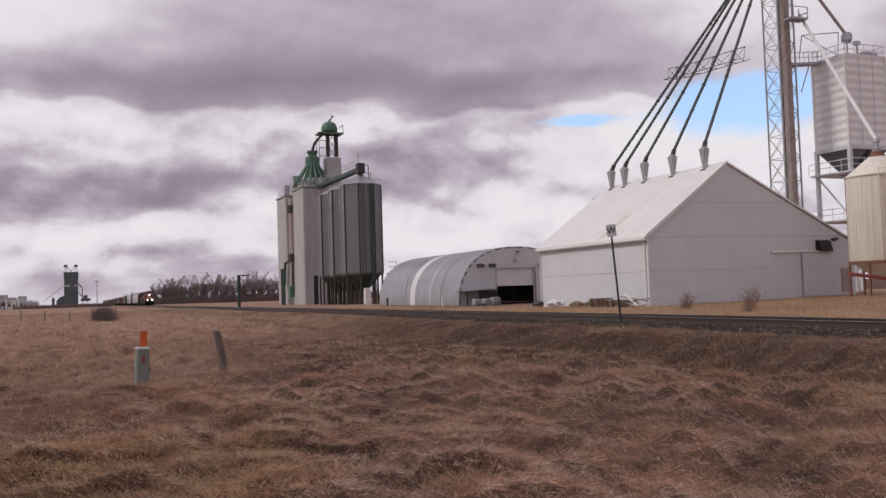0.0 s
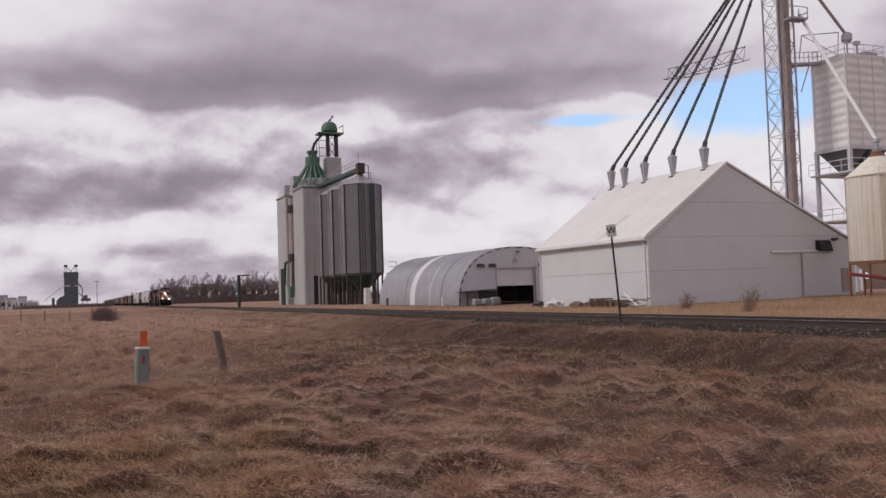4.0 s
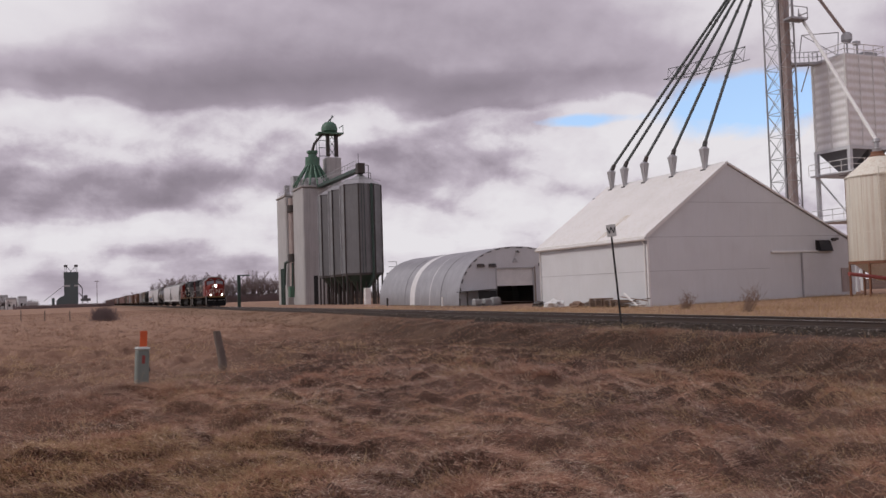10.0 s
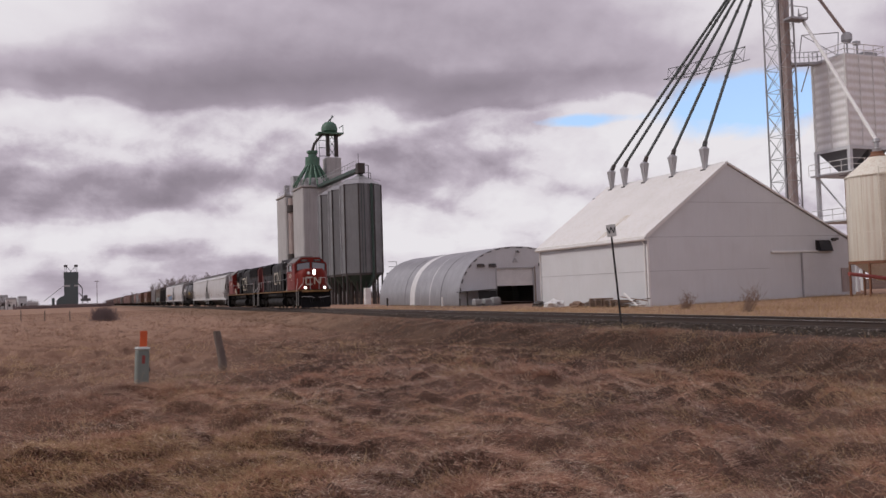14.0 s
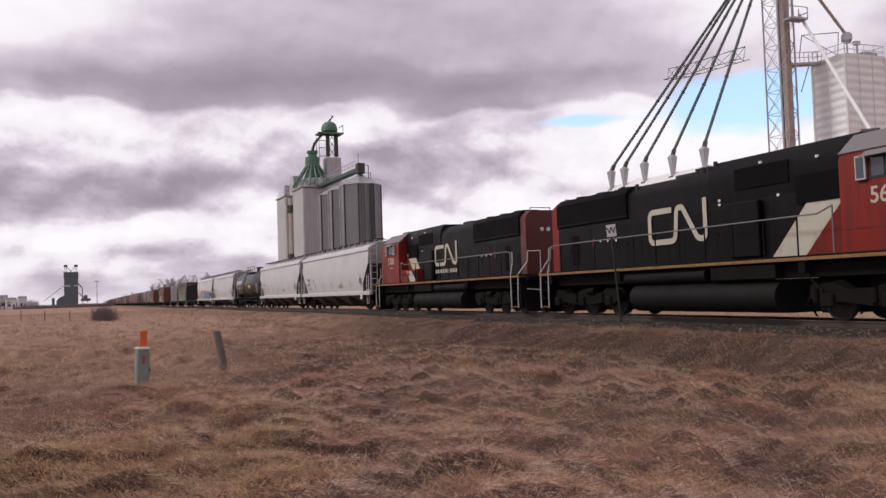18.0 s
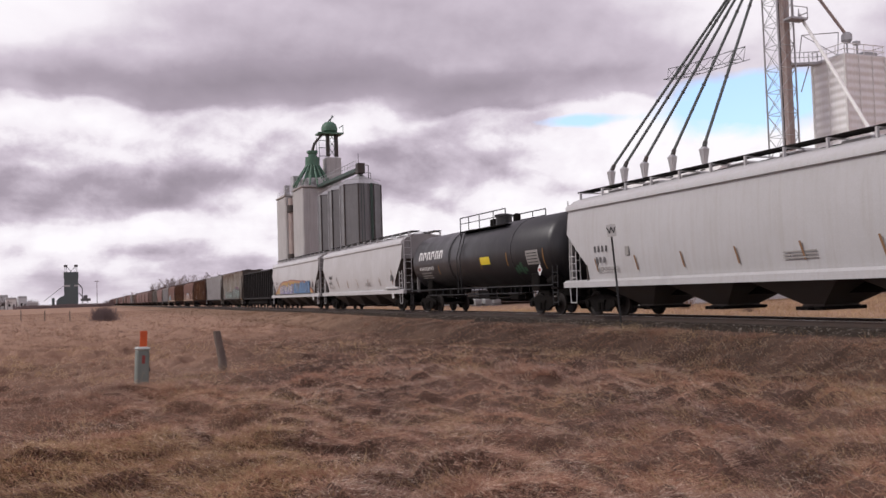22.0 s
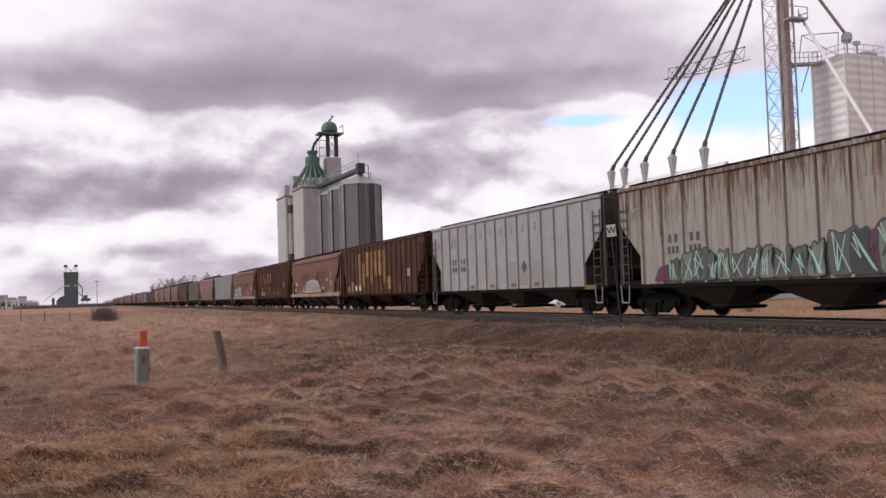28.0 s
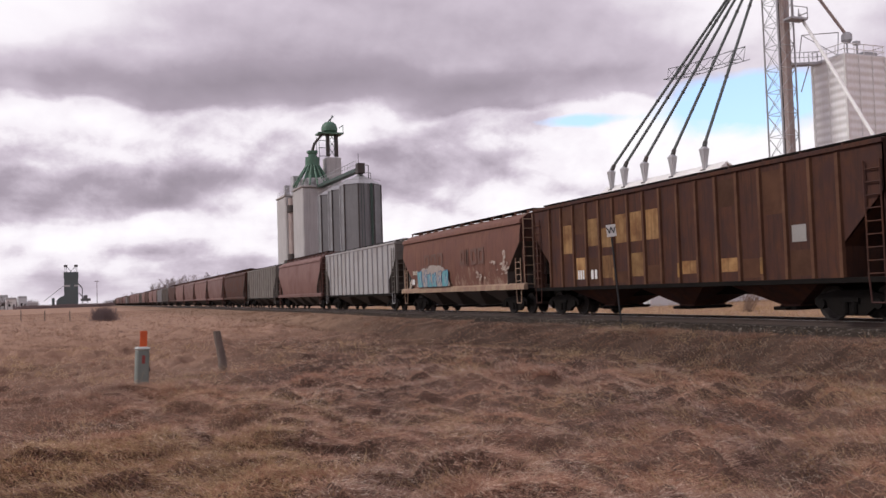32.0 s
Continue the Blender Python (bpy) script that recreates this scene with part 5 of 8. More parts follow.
    part("auger_motor", Shape().box((57.4, 47.7, 1.0), (58.1, 48.4, 1.5), 0.05).tube((57.6, 48.0, 1.4), (57.6, 48.0, 1.7), 0.15), DARK_STEEL, au)


make_cream_bin()
# ---------------------------------------------------------------- things beside the line and in the field
def make_field_things():
    # whistle post
    t = thing("whistle_post", "leaning thin black post with a white square sign lettered W", "railway sign")
    foot, head = Vector((15.88, 24.0, float(land(15.88, 24.0)) - 0.3)), Vector((15.575, 24.0, 3.05))
    part("post", Shape().tube(foot, head, 0.032, 8), BLACK, t)
    m = Matrix.Translation(head - Vector((0, 0.045, 0.20))) @ Euler((radians(90), radians(-5), radians(-33))).to_matrix().to_4x4()
    sgn = part("sign_plate", Shape().box((-0.15, -0.195, -0.008), (0.15, 0.195, 0.008), 0.004), paint("sign_white", (0.58, 0.57, 0.55), 0.6, second=(0.46, 0.45, 0.43)), t, "weathered white plate")
    sgn.matrix_basis = m
    lettering("sign_letter", "W", 0.29, BLACK, sgn, Matrix.Translation((0, 0, 0.012)))
    # cable marker: grey-green pedestal with an orange flag plate
    gz = float(land(0.94, 18.2))
    t = thing("cable_pedestal", "grey-green utility pedestal with an orange marker in dry grass", "utility marker", pose(0.94, 18.2, gz, 0, 2.5, 12))
    part("housing", Shape().box((-0.12, -0.10, -0.1), (0.12, 0.10, 0.70), 0.025), paint("pedestal_green", (0.20, 0.225, 0.20), 0.55, second=(0.15, 0.17, 0.15), scale=3.0), t)
    part("cover_cap", Shape().box((-0.135, -0.115, 0.69), (0.135, 0.115, 0.76), 0.03), paint("pedestal_cap", (0.46, 0.48, 0.45), 0.5), t)
    part("marker_plate", Shape().box((-0.02, 0.11, 0.2), (0.12, 0.135, 1.07), 0.008), paint("marker_orange", (0.62, 0.10, 0.02), 0.5, second=(0.5, 0.09, 0.03)), t, "orange plastic marker blade")
    part("warning_label", Shape().box((-0.03, -0.106, 0.44), (0.03, -0.101, 0.60)), RED_PAINT, t)
    part("lock_hasp", Shape().box((0.118, -0.06, 0.28), (0.15, 0.02, 0.36), 0.01), DARK_STEEL, t)
    # old fence post, leaning
    gz = float(land(2.82, 20.5))
    t = single("fence_post", Shape().loft([[(r * math.cos(a) + dx, r * math.sin(a) + dy, z) for a in [2 * math.pi * k / 9 for k in range(9)]] for z, r, dx, dy in
                                         ((-0.3, 0.105, 0.03, 0), (0.2, 0.10, 0.0, 0.01), (0.5, 0.09, -0.05, 0), (0.8, 0.088, -0.10, 0.01), (0.92, 0.082, -0.12, 0.0))]), WOOD_GREY, "weathered leaning wooden fence post stub", "post", pose(2.82, 20.5, gz))
    # wire fence far out in the field
    for k in range(8):
        x, y = -16.3 + 2.45 * k, 123.0 - 5.5 * k
        p = single("fence_post", Shape().tube((0, 0, -0.3), (0.04 * (k % 3 - 1), 0, 1.15), 0.05, 7), WOOD_GREY, "thin grey wooden post of a wire fence", "post", pose(x, y, float(land(x, y))), group="field fence")


make_field_things()


PATCH_TOTE = paint("dull_plastic", (0.34, 0.34, 0.33), 0.6, second=(0.25, 0.25, 0.24), scale=2.0)


def make_yard_clutter():
    rng = random.Random(12)
    # pallet stack by the barn
    base = float(land(38.2, 58.5))
    for j, (px, py, n) in enumerate(((38.0, 60.3, 5), (38.1, 58.3, 4))):
        t = thing("pallet_stack", "stack of weathered wooden pallets and planks beside a white barn", "pallet stack", pose(px, py, base, 0, 0, rng.uniform(-6, 6)), group="pallets by the barn")
        for k in range(n):
            z = k * 0.15
            for b in range(3):
                part("bearer", Shape().box((-0.55, -0.9 + b * 0.85, z), (0.55, -0.8 + b * 0.85, z + 0.09)), WOOD_PALLET, t)
            for b in range(6):
                part("deck_board", Shape().box((-0.55 + b * 0.19, -0.95, z + 0.09), (-0.42 + b * 0.19, 0.95, z + 0.12)), WOOD_PALLET, t)
    t = thing("timber_pile", "loose pile of grey planks leaning on pallets", "timber pile", pose(38.2, 56.4, base))
    for k in range(7):
        part("plank", Shape().box((-0.12, -1.2, 0), (0.12, 1.2, 0.05)), WOOD_GREY if k % 2 else WOOD_PALLET, t).matrix_basis = pose(rng.uniform(-0.4, 0.3), rng.uniform(-0.5, 0.4), 0.03 + 0.1 * k, rng.uniform(-6, 8), 0, rng.uniform(-20, 20))
    part("white_pipe", Shape().tube((-0.5, -1.5, 0.15), (-0.2, 0.6, 1.05), 0.08, 8), TRIM_WHITE, t)
    # crumpled white tarp, tyres, dark scrap
    for nm, lab, cat, px, py, mat, sc, sd in (("tarp_bundle", "crumpled white plastic tarp on the yard", "tarp", 37.6, 67.2, MARK_CLOTH, 0.50, 1),
                                              ("scrap_heap", "low dark heap of scrap beside a barn wall", "scrap heap", 38.3, 61.9, WOOD_GREY, 0.40, 2),
                                              ("scrap_heap", "brown heap of dead weeds and scrap", "scrap heap", 38.3, 64.6, WOOD_PALLET, 0.34, 3),
                                              ("scrap_heap", "dark bundle beside the shed corner", "scrap heap", 38.5, 71.6, DARK_STEEL, 0.36, 4)):
        r2 = random.Random(sd)
        bm = bmesh.new()
        bmesh.ops.create_icosphere(bm, subdivisions=3, radius=1.0)
        for v in bm.verts:
            k = 1 + 0.45 * noise.noise(v.co * 2.3 + Vector((sd, 0, 0))) + 0.2 * noise.noise(v.co * 6)
            v.co = Vector((v.co.x * k * sc * 1.4, v.co.y * k * sc * 2.0, max(-0.1, v.co.z * k * sc + 0.15 * sc)))
        me = bpy.data.meshes.new(nm)
        bm.to_mesh(me)
        bm.free()
        me.materials.append(mat)
        ob = new(nm, me)
        ob.matrix_basis = pose(px, py, float(land(px, py)) + 0.1, 0, 0, r2.uniform(0, 90))
        tagged(ob, lab, cat)
    # concrete cubes and tanks before the quonset
    for px, py, w, h in ((39.1, 87.0, 0.8, 0.80), (40.3, 87.0, 0.85, 0.78), (41.8, 88.0, 0.9, 0.9)):
        g = float(land(px, py))
        t = thing("bulk_container", "grey caged bulk container standing before the shed", "container", pose(px, py, g), group="containers by the shed")
        part("tank", Shape().box((-w / 2, -0.5, 0.1), (w / 2, 0.5, h), 0.12), PATCH_TOTE, t)
        part("pallet_base", Shape().box((-w / 2 - 0.03, -0.53, -0.1), (w / 2 + 0.03, 0.53, 0.1)), GALV_DARK, t)
        cage = Shape()
        for k in range(5):
            cage.tube((-w / 2 + w * k / 4, -0.52, 0.1), (-w / 2 + w * k / 4, -0.52, h), 0.015, 4)
            cage.tube((-w / 2, -0.52, 0.15 + (h - 0.2) * k / 4), (w / 2, -0.52, 0.15 + (h - 0.2) * k / 4), 0.015, 4)
        part("cage", cage, GALV, t)
    for px, py in ((38.4, 95.2), (38.4, 115.6)):
        single("bollard", Shape().tube((0, 0, -0.3), (0, 0, 1.1), 0.14, 10), TRIM_WHITE if py < 100 else DARK_STEEL, "short steel guard post beside the shed", "bollard", pose(px, py, float(land(px, py))))
    single("utility_pole", Shape().tube((0, 0, -0.3), (0, 0, 3.7), 0.08, 8, 0.06), WOOD_GREY, "short grey pole beside the shed door", "pole", pose(40.0, 75.1, GROUND))
    # bare weed bushes against the gable
    for k, (px, py, hh) in enumerate(((36.1, 47.0, 1.5), (33.0, 38.0, 1.9), (33.5, 38.4, 1.4), (35.4, 46.6, 1.1))):
        r2 = random.Random(40 + k)
        s = Shape()
        for j in range(34):
            a, tilt = r2.uniform(0, 6.28), r2.uniform(0.05, 0.6)
            d = Vector((math.cos(a) * tilt + 0.34, math.sin(a) * tilt - 0.14, 1)).normalized()
            L = hh * r2.uniform(0.5, 1.1)
            p0 = Vector((r2.uniform(-0.2, 0.2), r2.uniform(-0.2, 0.2), -0.05))
            p1 = p0 + d * L * 0.6
            s.tube(p0, p1, 0.012, 4, 0.008, False)
            for b in range(3):
                q = p1 + Vector((r2.uniform(-0.35, 0.35), r2.uniform(-0.35, 0.35), r2.uniform(0.15, 0.5))) * L * 0.6
                s.tube(p1, q, 0.007, 3, 0.003, False)
        g = float(land(px, py))
        tagged(single("dead_weed_bush", s, WOOD_PALLET, "bare dead weed bush in tan grass", "bush", pose(px, py, g), group="dead bushes"), kind="thing")


MARK_CLOTH = paint("white_plastic", (0.70, 0.70, 0.69), 0.5, second=(0.55, 0.55, 0.55), scale=2.0, bump=0.3, bump_scale=8.0)
make_yard_clutter()


# ---------------------------------------------------------------- far things
# Green and steel greyed and lifted: distance haze mixed into the colours.
HAZED_GREEN = paint("hazed_green_paint", (0.10, 0.128, 0.132), 0.8, second=(0.11, 0.13, 0.125), scale=0.2)
HAZED_STEEL = paint("hazed_steel", (0.13, 0.13, 0.135), 0.8)


def make_old_elevator():
    t = thing("old_grain_elevator", "distant dark green wooden grain elevator with twin roof spouts", "grain elevator", pose(-11.0, 620, GROUND + grade(620)) @ Matrix.Diagonal((1, 1, 1.07, 1)))
    part("tower_body", Shape().box((-3.4, -4, 0), (5.0, 4, 18.0)), HAZED_GREEN, t)
    part("roof_house", Shape().box((-3.6, -4.2, 18.0), (5.2, 4.2, 21.4)), HAZED_GREEN, t)
    part("pale_band", Shape().box((-3.45, -4.06, 12.6), (0.2, -4.0, 13.6)).box((2.6, -4.06, 12.6), (5.05, -4.0, 13.6)), GALV, t)
    for x in (-2.4, 3.8):
        part("roof_leg", Shape().tube((x - 0.5, 0, 21), (x - 0.5, 0, 24.8), 0.16, 6).tube((x + 0.5, 0, 21), (x + 0.5, 0, 24.8), 0.16, 6), HAZED_STEEL, t)
        part("roof_head", Shape().box((x - 1.1, -1, 24.4), (x + 1.1, 1, 26.0), 0.3), HAZED_STEEL, t)
    part("cross_spout", Shape().path([(-1.6, 0, 24.6), (0.7, 0, 21.8), (3.0, 0, 24.6)], 0.2, 6), HAZED_STEEL, t)
    part("annex", Shape().prism([(-8.0, 0), (-3.4, 0), (-3.4, 7.4), (-6.4, 6.0), (-8.0, 4.4)], "y", -3.5, 3.5), HAZED_GREEN, t)
    part("annex_bin", Shape().tube((-10.0, 0, 0), (-10.0, 0, 6.0), 0.9, 10), HAZED_GREEN, t)
    part("long_spout", Shape().tube((-3.6, 0, 13.4), (-15.5, 0, 4.2), 0.22, 6), GALV, t)
    part("side_spout", Shape().path([(5.0, 0, 14.4), (7.4, 0, 11.6), (7.6, 0, 2.0)], 0.3, 6).path([(5.2, 0, 8.8), (11.0, 0, 2.6)], 0.25, 6), HAZED_STEEL, t)
    part("drive_shed", Shape().box((6.4, -2.5, 3.6), (12.4, 2.5, 5.2)).box((8.2, -2, 5.2), (10.6, 2, 7.2)), HAZED_STEEL, t)


make_old_elevator()

# Tree tones carry some distance haze in their colour.
TWIG = paint("hazed_bare_twigs", (0.20, 0.155, 0.15), 0.9, second=(0.27, 0.21, 0.20), scale=0.2)
BARK = paint("hazed_bark", (0.15, 0.12, 0.115), 0.95, second=(0.20, 0.165, 0.155), scale=0.5)


def bare_tree(height, seed):
    """A leafless tree: trunk, limbs, and a haze of twigs."""
    r = random.Random(seed)
    t = thing("bare_tree", "leafless grey-brown deciduous tree in a shelter belt", "tree", group="shelter belt")
    trunk, twigs = Shape(), Shape()

    def grow(p, d, L, rad, level):
        q = p + d * L
        (trunk if level < 2 else twigs).tube(p, q, rad, 5 if level < 2 else 3, rad * 0.65, False)
        if level >= 4:
            return
        n = 3 if level < 1 else 3
        for k in range(n + (level == 0)):
            a = r.uniform(0, 6.28)
            spread = r.uniform(0.25, 0.75)
            nd = (d + Vector((math.cos(a) * spread, math.sin(a) * spread, r.uniform(-0.05, 0.35)))).normalized()
            grow(p + d * L * r.uniform(0.55, 1.0), nd, L * r.uniform(0.55, 0.8), rad * 0.55, level + 1)

    grow(Vector((0, 0, -0.4)), Vector((r.uniform(-0.06, 0.06), 0, 1)).normalized(), height * 0.34, height * 0.022, 0)
    part("trunk", trunk, BARK, t)
    part("crown", twigs, TWIG, t)
    return t


def make_woods():
    protos = [bare_tree(h, s) for h, s in ((11, 1), (13, 2), (9.5, 3), (12, 4), (10.5, 5))]
    r = random.Random(77)
    spots = []
    # belt behind the line, from the far left to the elevator
    for k in range(230):
        f = r.random()
        y = 440 + 190 * (1 - f) + r.uniform(-14, 14)
        x = 44 + 88 * f + r.uniform(-6, 6)
        spots.append((x, y, 1.75 * r.uniform(0.72, 1.12) * (1.05 - 0.15 * (1 - f))))
    for k in range(26):
        spots.append((r.uniform(-62, -44), 640 + r.uniform(-20, 20), r.uniform(0.6, 0.95)))
    for k in range(40):
        spots.append((r.uniform(28, 58), 800 + r.uniform(-25, 25), r.uniform(0.8, 1.15)))
    for k, (x, y, s) in enumerate(spots):
        m = Matrix.Translation((x, y, GROUND + grade(y))) @ Euler((0, 0, r.uniform(0, 6.28))).to_matrix().to_4x4() @ Matrix.Diagonal((s, s, s, 1))
        src = protos[k % 5]
        if k < 5:
            src.matrix_basis = m
        else:
            c = copy_thing(src, Matrix())
            c.matrix_basis = m
    # undergrowth at the foot of the belt, and hedges before the far buildings
    def brush(name, label, n, place, tall, thick):
        s = Shape()
        for k in range(n):
            x, y = place(r.random())
            p = Vector((x + r.uniform(-5, 5), y + r.uniform(-12, 12), 0))
            p.z = GROUND + grade(p.y) - 0.2
            for j in range(3):
                s.tube(p, p + Vector((r.uniform(-1.2, 1.2), r.uniform(-1, 1), r.uniform(0.35, 1.0) * tall)), thick, 3, 0.02, False)
        tagged(single(name, s, TWIG, label, "brush"), kind="stuff")

    brush("undergrowth", "dense bare brush at the foot of a shelter belt", 6500, lambda f: (42 + 92 * f, 430 + 190 * (1 - f)), 5.2, 0.10)
    brush("far_hedge", "dull bare hedge before distant buildings", 700, lambda f: (-70 + 34 * f, 665), 7.0, 0.14)
    brush("far_hedge", "low bare scrub round an old elevator", 1500, lambda f: (-36 + 46 * f, 560), 2.6, 0.10)
    brush("far_hedge", "dull bare hedge beyond the field", 900, lambda f: (14 + 34 * f, 700), 5.0, 0.14)


make_woods()


def make_far_buildings():
    r = random.Random(5)
    walls = (WHITE_STEEL, GALV, TRIM_WHITE, GREEN_DARK)
    for x, y, w, h, k in ((-56, 622, 6, 6.0, 2), (-51, 636, 5, 9.5, 0), (-46, 624, 6, 7.5, 2), (-40.5, 640, 5, 8.5, 0), (-34, 630, 7, 4.5, 1), (74, 560, 9, 4.2, 2), (88, 540, 12, 4.5, 0), (104, 520, 8, 4.0, 1), (118, 470, 10, 3.6, 2)):
        t = thing("farm_building", "small distant pale farm building with a low roof", "building", pose(x, y, GROUND + grade(y), 0, 0, r.uniform(-12, 12)), group="distant farm buildings")
        part("wall", Shape().box((-w / 2, -3, 0), (w / 2, 3, h * 0.85)), walls[k], t)
        part("roof", Shape().prism([(-w / 2 - 0.2, h * 0.84), (w / 2 + 0.2, h * 0.84), (w / 2 - 0.4, h), (-w / 2 + 0.4, h)], "y", -3.3, 3.3), GALV if k != 1 else WHITE_STEEL, t)
        part("window", Shape().box((-w / 4, -3.05, h * 0.25), (-w / 4 + 1.2, -3.0, h * 0.45)), DARK_HOLE, t)
        part("door", Shape().box((w / 6, -3.05, 0), (w / 6 + 1.4, -3.0, h * 0.42)), GALV_DARK, t)
    for x, y, h, arm in ((5.4, 620, 17.5, 1.6), (97, 640, 18, 1.6), (70, 640, 15, 1.6)):
        p = thing("utility_pole", "distant wooden utility pole with a crossarm", "utility pole", pose(x, y, GROUND + grade(y)), group="utility poles")
        part("pole", Shape().tube((0, 0, -0.4), (0, 0, h), 0.24, 6, 0.16), WOOD_GREY, p)
        part("crossarm", Shape().box((-arm, -0.1, h - 1.1), (arm, 0.1, h - 0.8)), WOOD_GREY, p)
    # loading gantry before the trees
    g = thing("loading_gantry", "green steel loading gantry with a horizontal arm", "gantry", pose(27.5, 175, GROUND + grade(175)))
    part("mast", Shape().box((-0.28, -0.28, -0.3), (0.28, 0.28, 6.3)), GREEN_DARK, g)
    part("arm", Shape().box((-0.28, -0.12, 6.2), (2.1, 0.12, 6.4)), GREEN_DARK, g)
    part("brace", Shape().tube((0, 0, 5.2), (1.0, 0, 6.2), 0.06, 6), GREEN_DARK, g)
    # overgrown wire heap in the field
    s = Shape()
    for k in range(900):
        p = Vector((r.gauss(0, 0.42), r.gauss(0, 0.4), -0.1))
        s.tube(p, p + Vector((r.uniform(-0.5, 0.5), r.uniform(-0.3, 0.3), r.uniform(0.4, 1.5))), 0.02, 3, 0.008, False)
    tagged(single("weed_thicket", s, TWIG, "thicket of dead brown weeds in the field", "weeds", pose(1.3, 84, float(land(1.3, 84)))), kind="stuff")


make_far_buildings()
# ---------------------------------------------------------------- the train
LOCO_BLACK = paint("loco_black", (0.0052, 0.005, 0.0058), 0.5, second=(0.010, 0.0088, 0.009), scale=0.7, streak=(0.015, 0.0125, 0.012), streak_amount=0.5, spec=0.10)
GRILLE = paint("wire_screen", (0.0035, 0.0035, 0.004), 0.75, second=(0.006, 0.006, 0.006), spec=0.08)
LOCO_RED = paint("loco_red", (0.20, 0.018, 0.012), 0.5, second=(0.15, 0.022, 0.015), scale=0.8, streak=(0.06, 0.02, 0.017), streak_amount=0.6, spec=0.15)
LOCO_RED_OLD = paint("faded_red", (0.095, 0.013, 0.011), 0.55, second=(0.065, 0.013, 0.011), scale=0.8, streak=(0.05, 0.02, 0.018), streak_amount=0.4)
CREAM_MARK = paint("cream_marking", (0.50, 0.46, 0.37), 0.6, second=(0.38, 0.345, 0.275), scale=2.0)
YELLOW = paint("yellow_stripe", (0.27, 0.135, 0.03), 0.65, second=(0.08, 0.045, 0.025), scale=3.0, amount=0.7)
# Grimy iron below deck, its colour deepened by the shade under the train.
UNDER = paint("grimy_shaded_underframe", (0.009, 0.008, 0.0075), 0.8, second=(0.018, 0.015, 0.013), spec=0.06, scale=1.5, amount=0.7)
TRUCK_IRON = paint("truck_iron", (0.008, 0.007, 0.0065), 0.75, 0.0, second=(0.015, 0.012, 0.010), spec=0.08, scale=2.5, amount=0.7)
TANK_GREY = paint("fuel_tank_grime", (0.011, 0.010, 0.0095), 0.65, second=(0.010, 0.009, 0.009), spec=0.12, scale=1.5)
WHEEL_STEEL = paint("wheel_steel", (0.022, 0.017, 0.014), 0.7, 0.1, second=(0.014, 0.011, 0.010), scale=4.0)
CAB_ROOF = paint("dusty_cab_roof", (0.17, 0.16, 0.155), 0.7, second=(0.16, 0.15, 0.145), scale=1.5)
WHITE_RAIL = paint("white_handrail", (0.50, 0.49, 0.47), 0.55)
GLASS = glass("cab_glass")
# Pale base colour stands in for the sky reflected in the windshield.
SCREEN = glass("sky_toned_windshield", (0.20, 0.215, 0.235))
LAMP = glow("headlight_glow", (1.0, 0.93, 0.82), 90.0)
LAMP_HOUSING = paint("lamp_housing", (0.10, 0.10, 0.10), 0.5)
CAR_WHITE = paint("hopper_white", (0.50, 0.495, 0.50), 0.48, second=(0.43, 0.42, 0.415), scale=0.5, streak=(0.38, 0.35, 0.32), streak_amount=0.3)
# Same white for the car ends, darkened: their shade is in the colour.
CAR_WHITE_SHADED = paint("hopper_end_shaded_white", (0.30, 0.29, 0.285), 0.55, second=(0.19, 0.18, 0.17), scale=0.9)
# Dark slopes, funnels and ends: shade below and between cars is in the colour.
CAR_SLOPE = paint("shaded_slope_sheet", (0.065, 0.055, 0.048), 0.75, second=(0.10, 0.075, 0.06), scale=1.2)
CAR_BROWN = paint("hopper_brown", (0.135, 0.056, 0.040), 0.7, second=(0.20, 0.10, 0.068), scale=0.7, amount=0.7, streak=(0.085, 0.034, 0.025), streak_amount=0.5, stretch=0.3, spec=0.3, scuff=((0.42, 0.31, 0.235), 1.35, 1.0))
SILL_FADED = paint("faded_sill", (0.25, 0.155, 0.11), 0.7, second=(0.42, 0.32, 0.21), scale=1.4, amount=0.9, streak=(0.22, 0.11, 0.07), streak_amount=0.7)
CAR_RUST = paint("hopper_rust", (0.052, 0.021, 0.017), 0.75, second=(0.10, 0.04, 0.02), scale=1.1, amount=0.8, streak=(0.032, 0.017, 0.014), streak_amount=0.7, stretch=0.3, spec=0.25)
RUST_POST = paint("rusty_post", (0.125, 0.06, 0.032), 0.75, second=(0.075, 0.032, 0.020), scale=1.2, amount=0.9, spec=0.25)
CAR_GREY = paint("hopper_grey", (0.35, 0.352, 0.36), 0.6, second=(0.25, 0.235, 0.22), scale=0.7, streak=(0.26, 0.20, 0.15), streak_amount=0.35)
CAR_STAINED = paint("hopper_rust_stained", (0.33, 0.325, 0.295), 0.6, second=(0.28, 0.24, 0.185), scale=0.8, streak=(0.22, 0.135, 0.075), streak_amount=0.6, stretch=0.09, runs=((0.11, 0.048, 0.022), 4.25, 2.2))
CAR_FADED = paint("hopper_faded", (0.165, 0.075, 0.06), 0.65, second=(0.12, 0.052, 0.042), scale=0.6, streak=(0.22, 0.14, 0.115), streak_amount=0.3, vary=0.2)
CAR_OLIVE = paint("hopper_olive_grey", (0.18, 0.168, 0.15), 0.65, second=(0.12, 0.105, 0.09), scale=0.7, streak=(0.14, 0.09, 0.06), streak_amount=0.4)
TANK_BLACK = paint("tank_black", (0.019, 0.019, 0.022), 0.42, second=(0.034, 0.033, 0.034), scale=0.7, streak=(0.05, 0.046, 0.042), streak_amount=0.3)
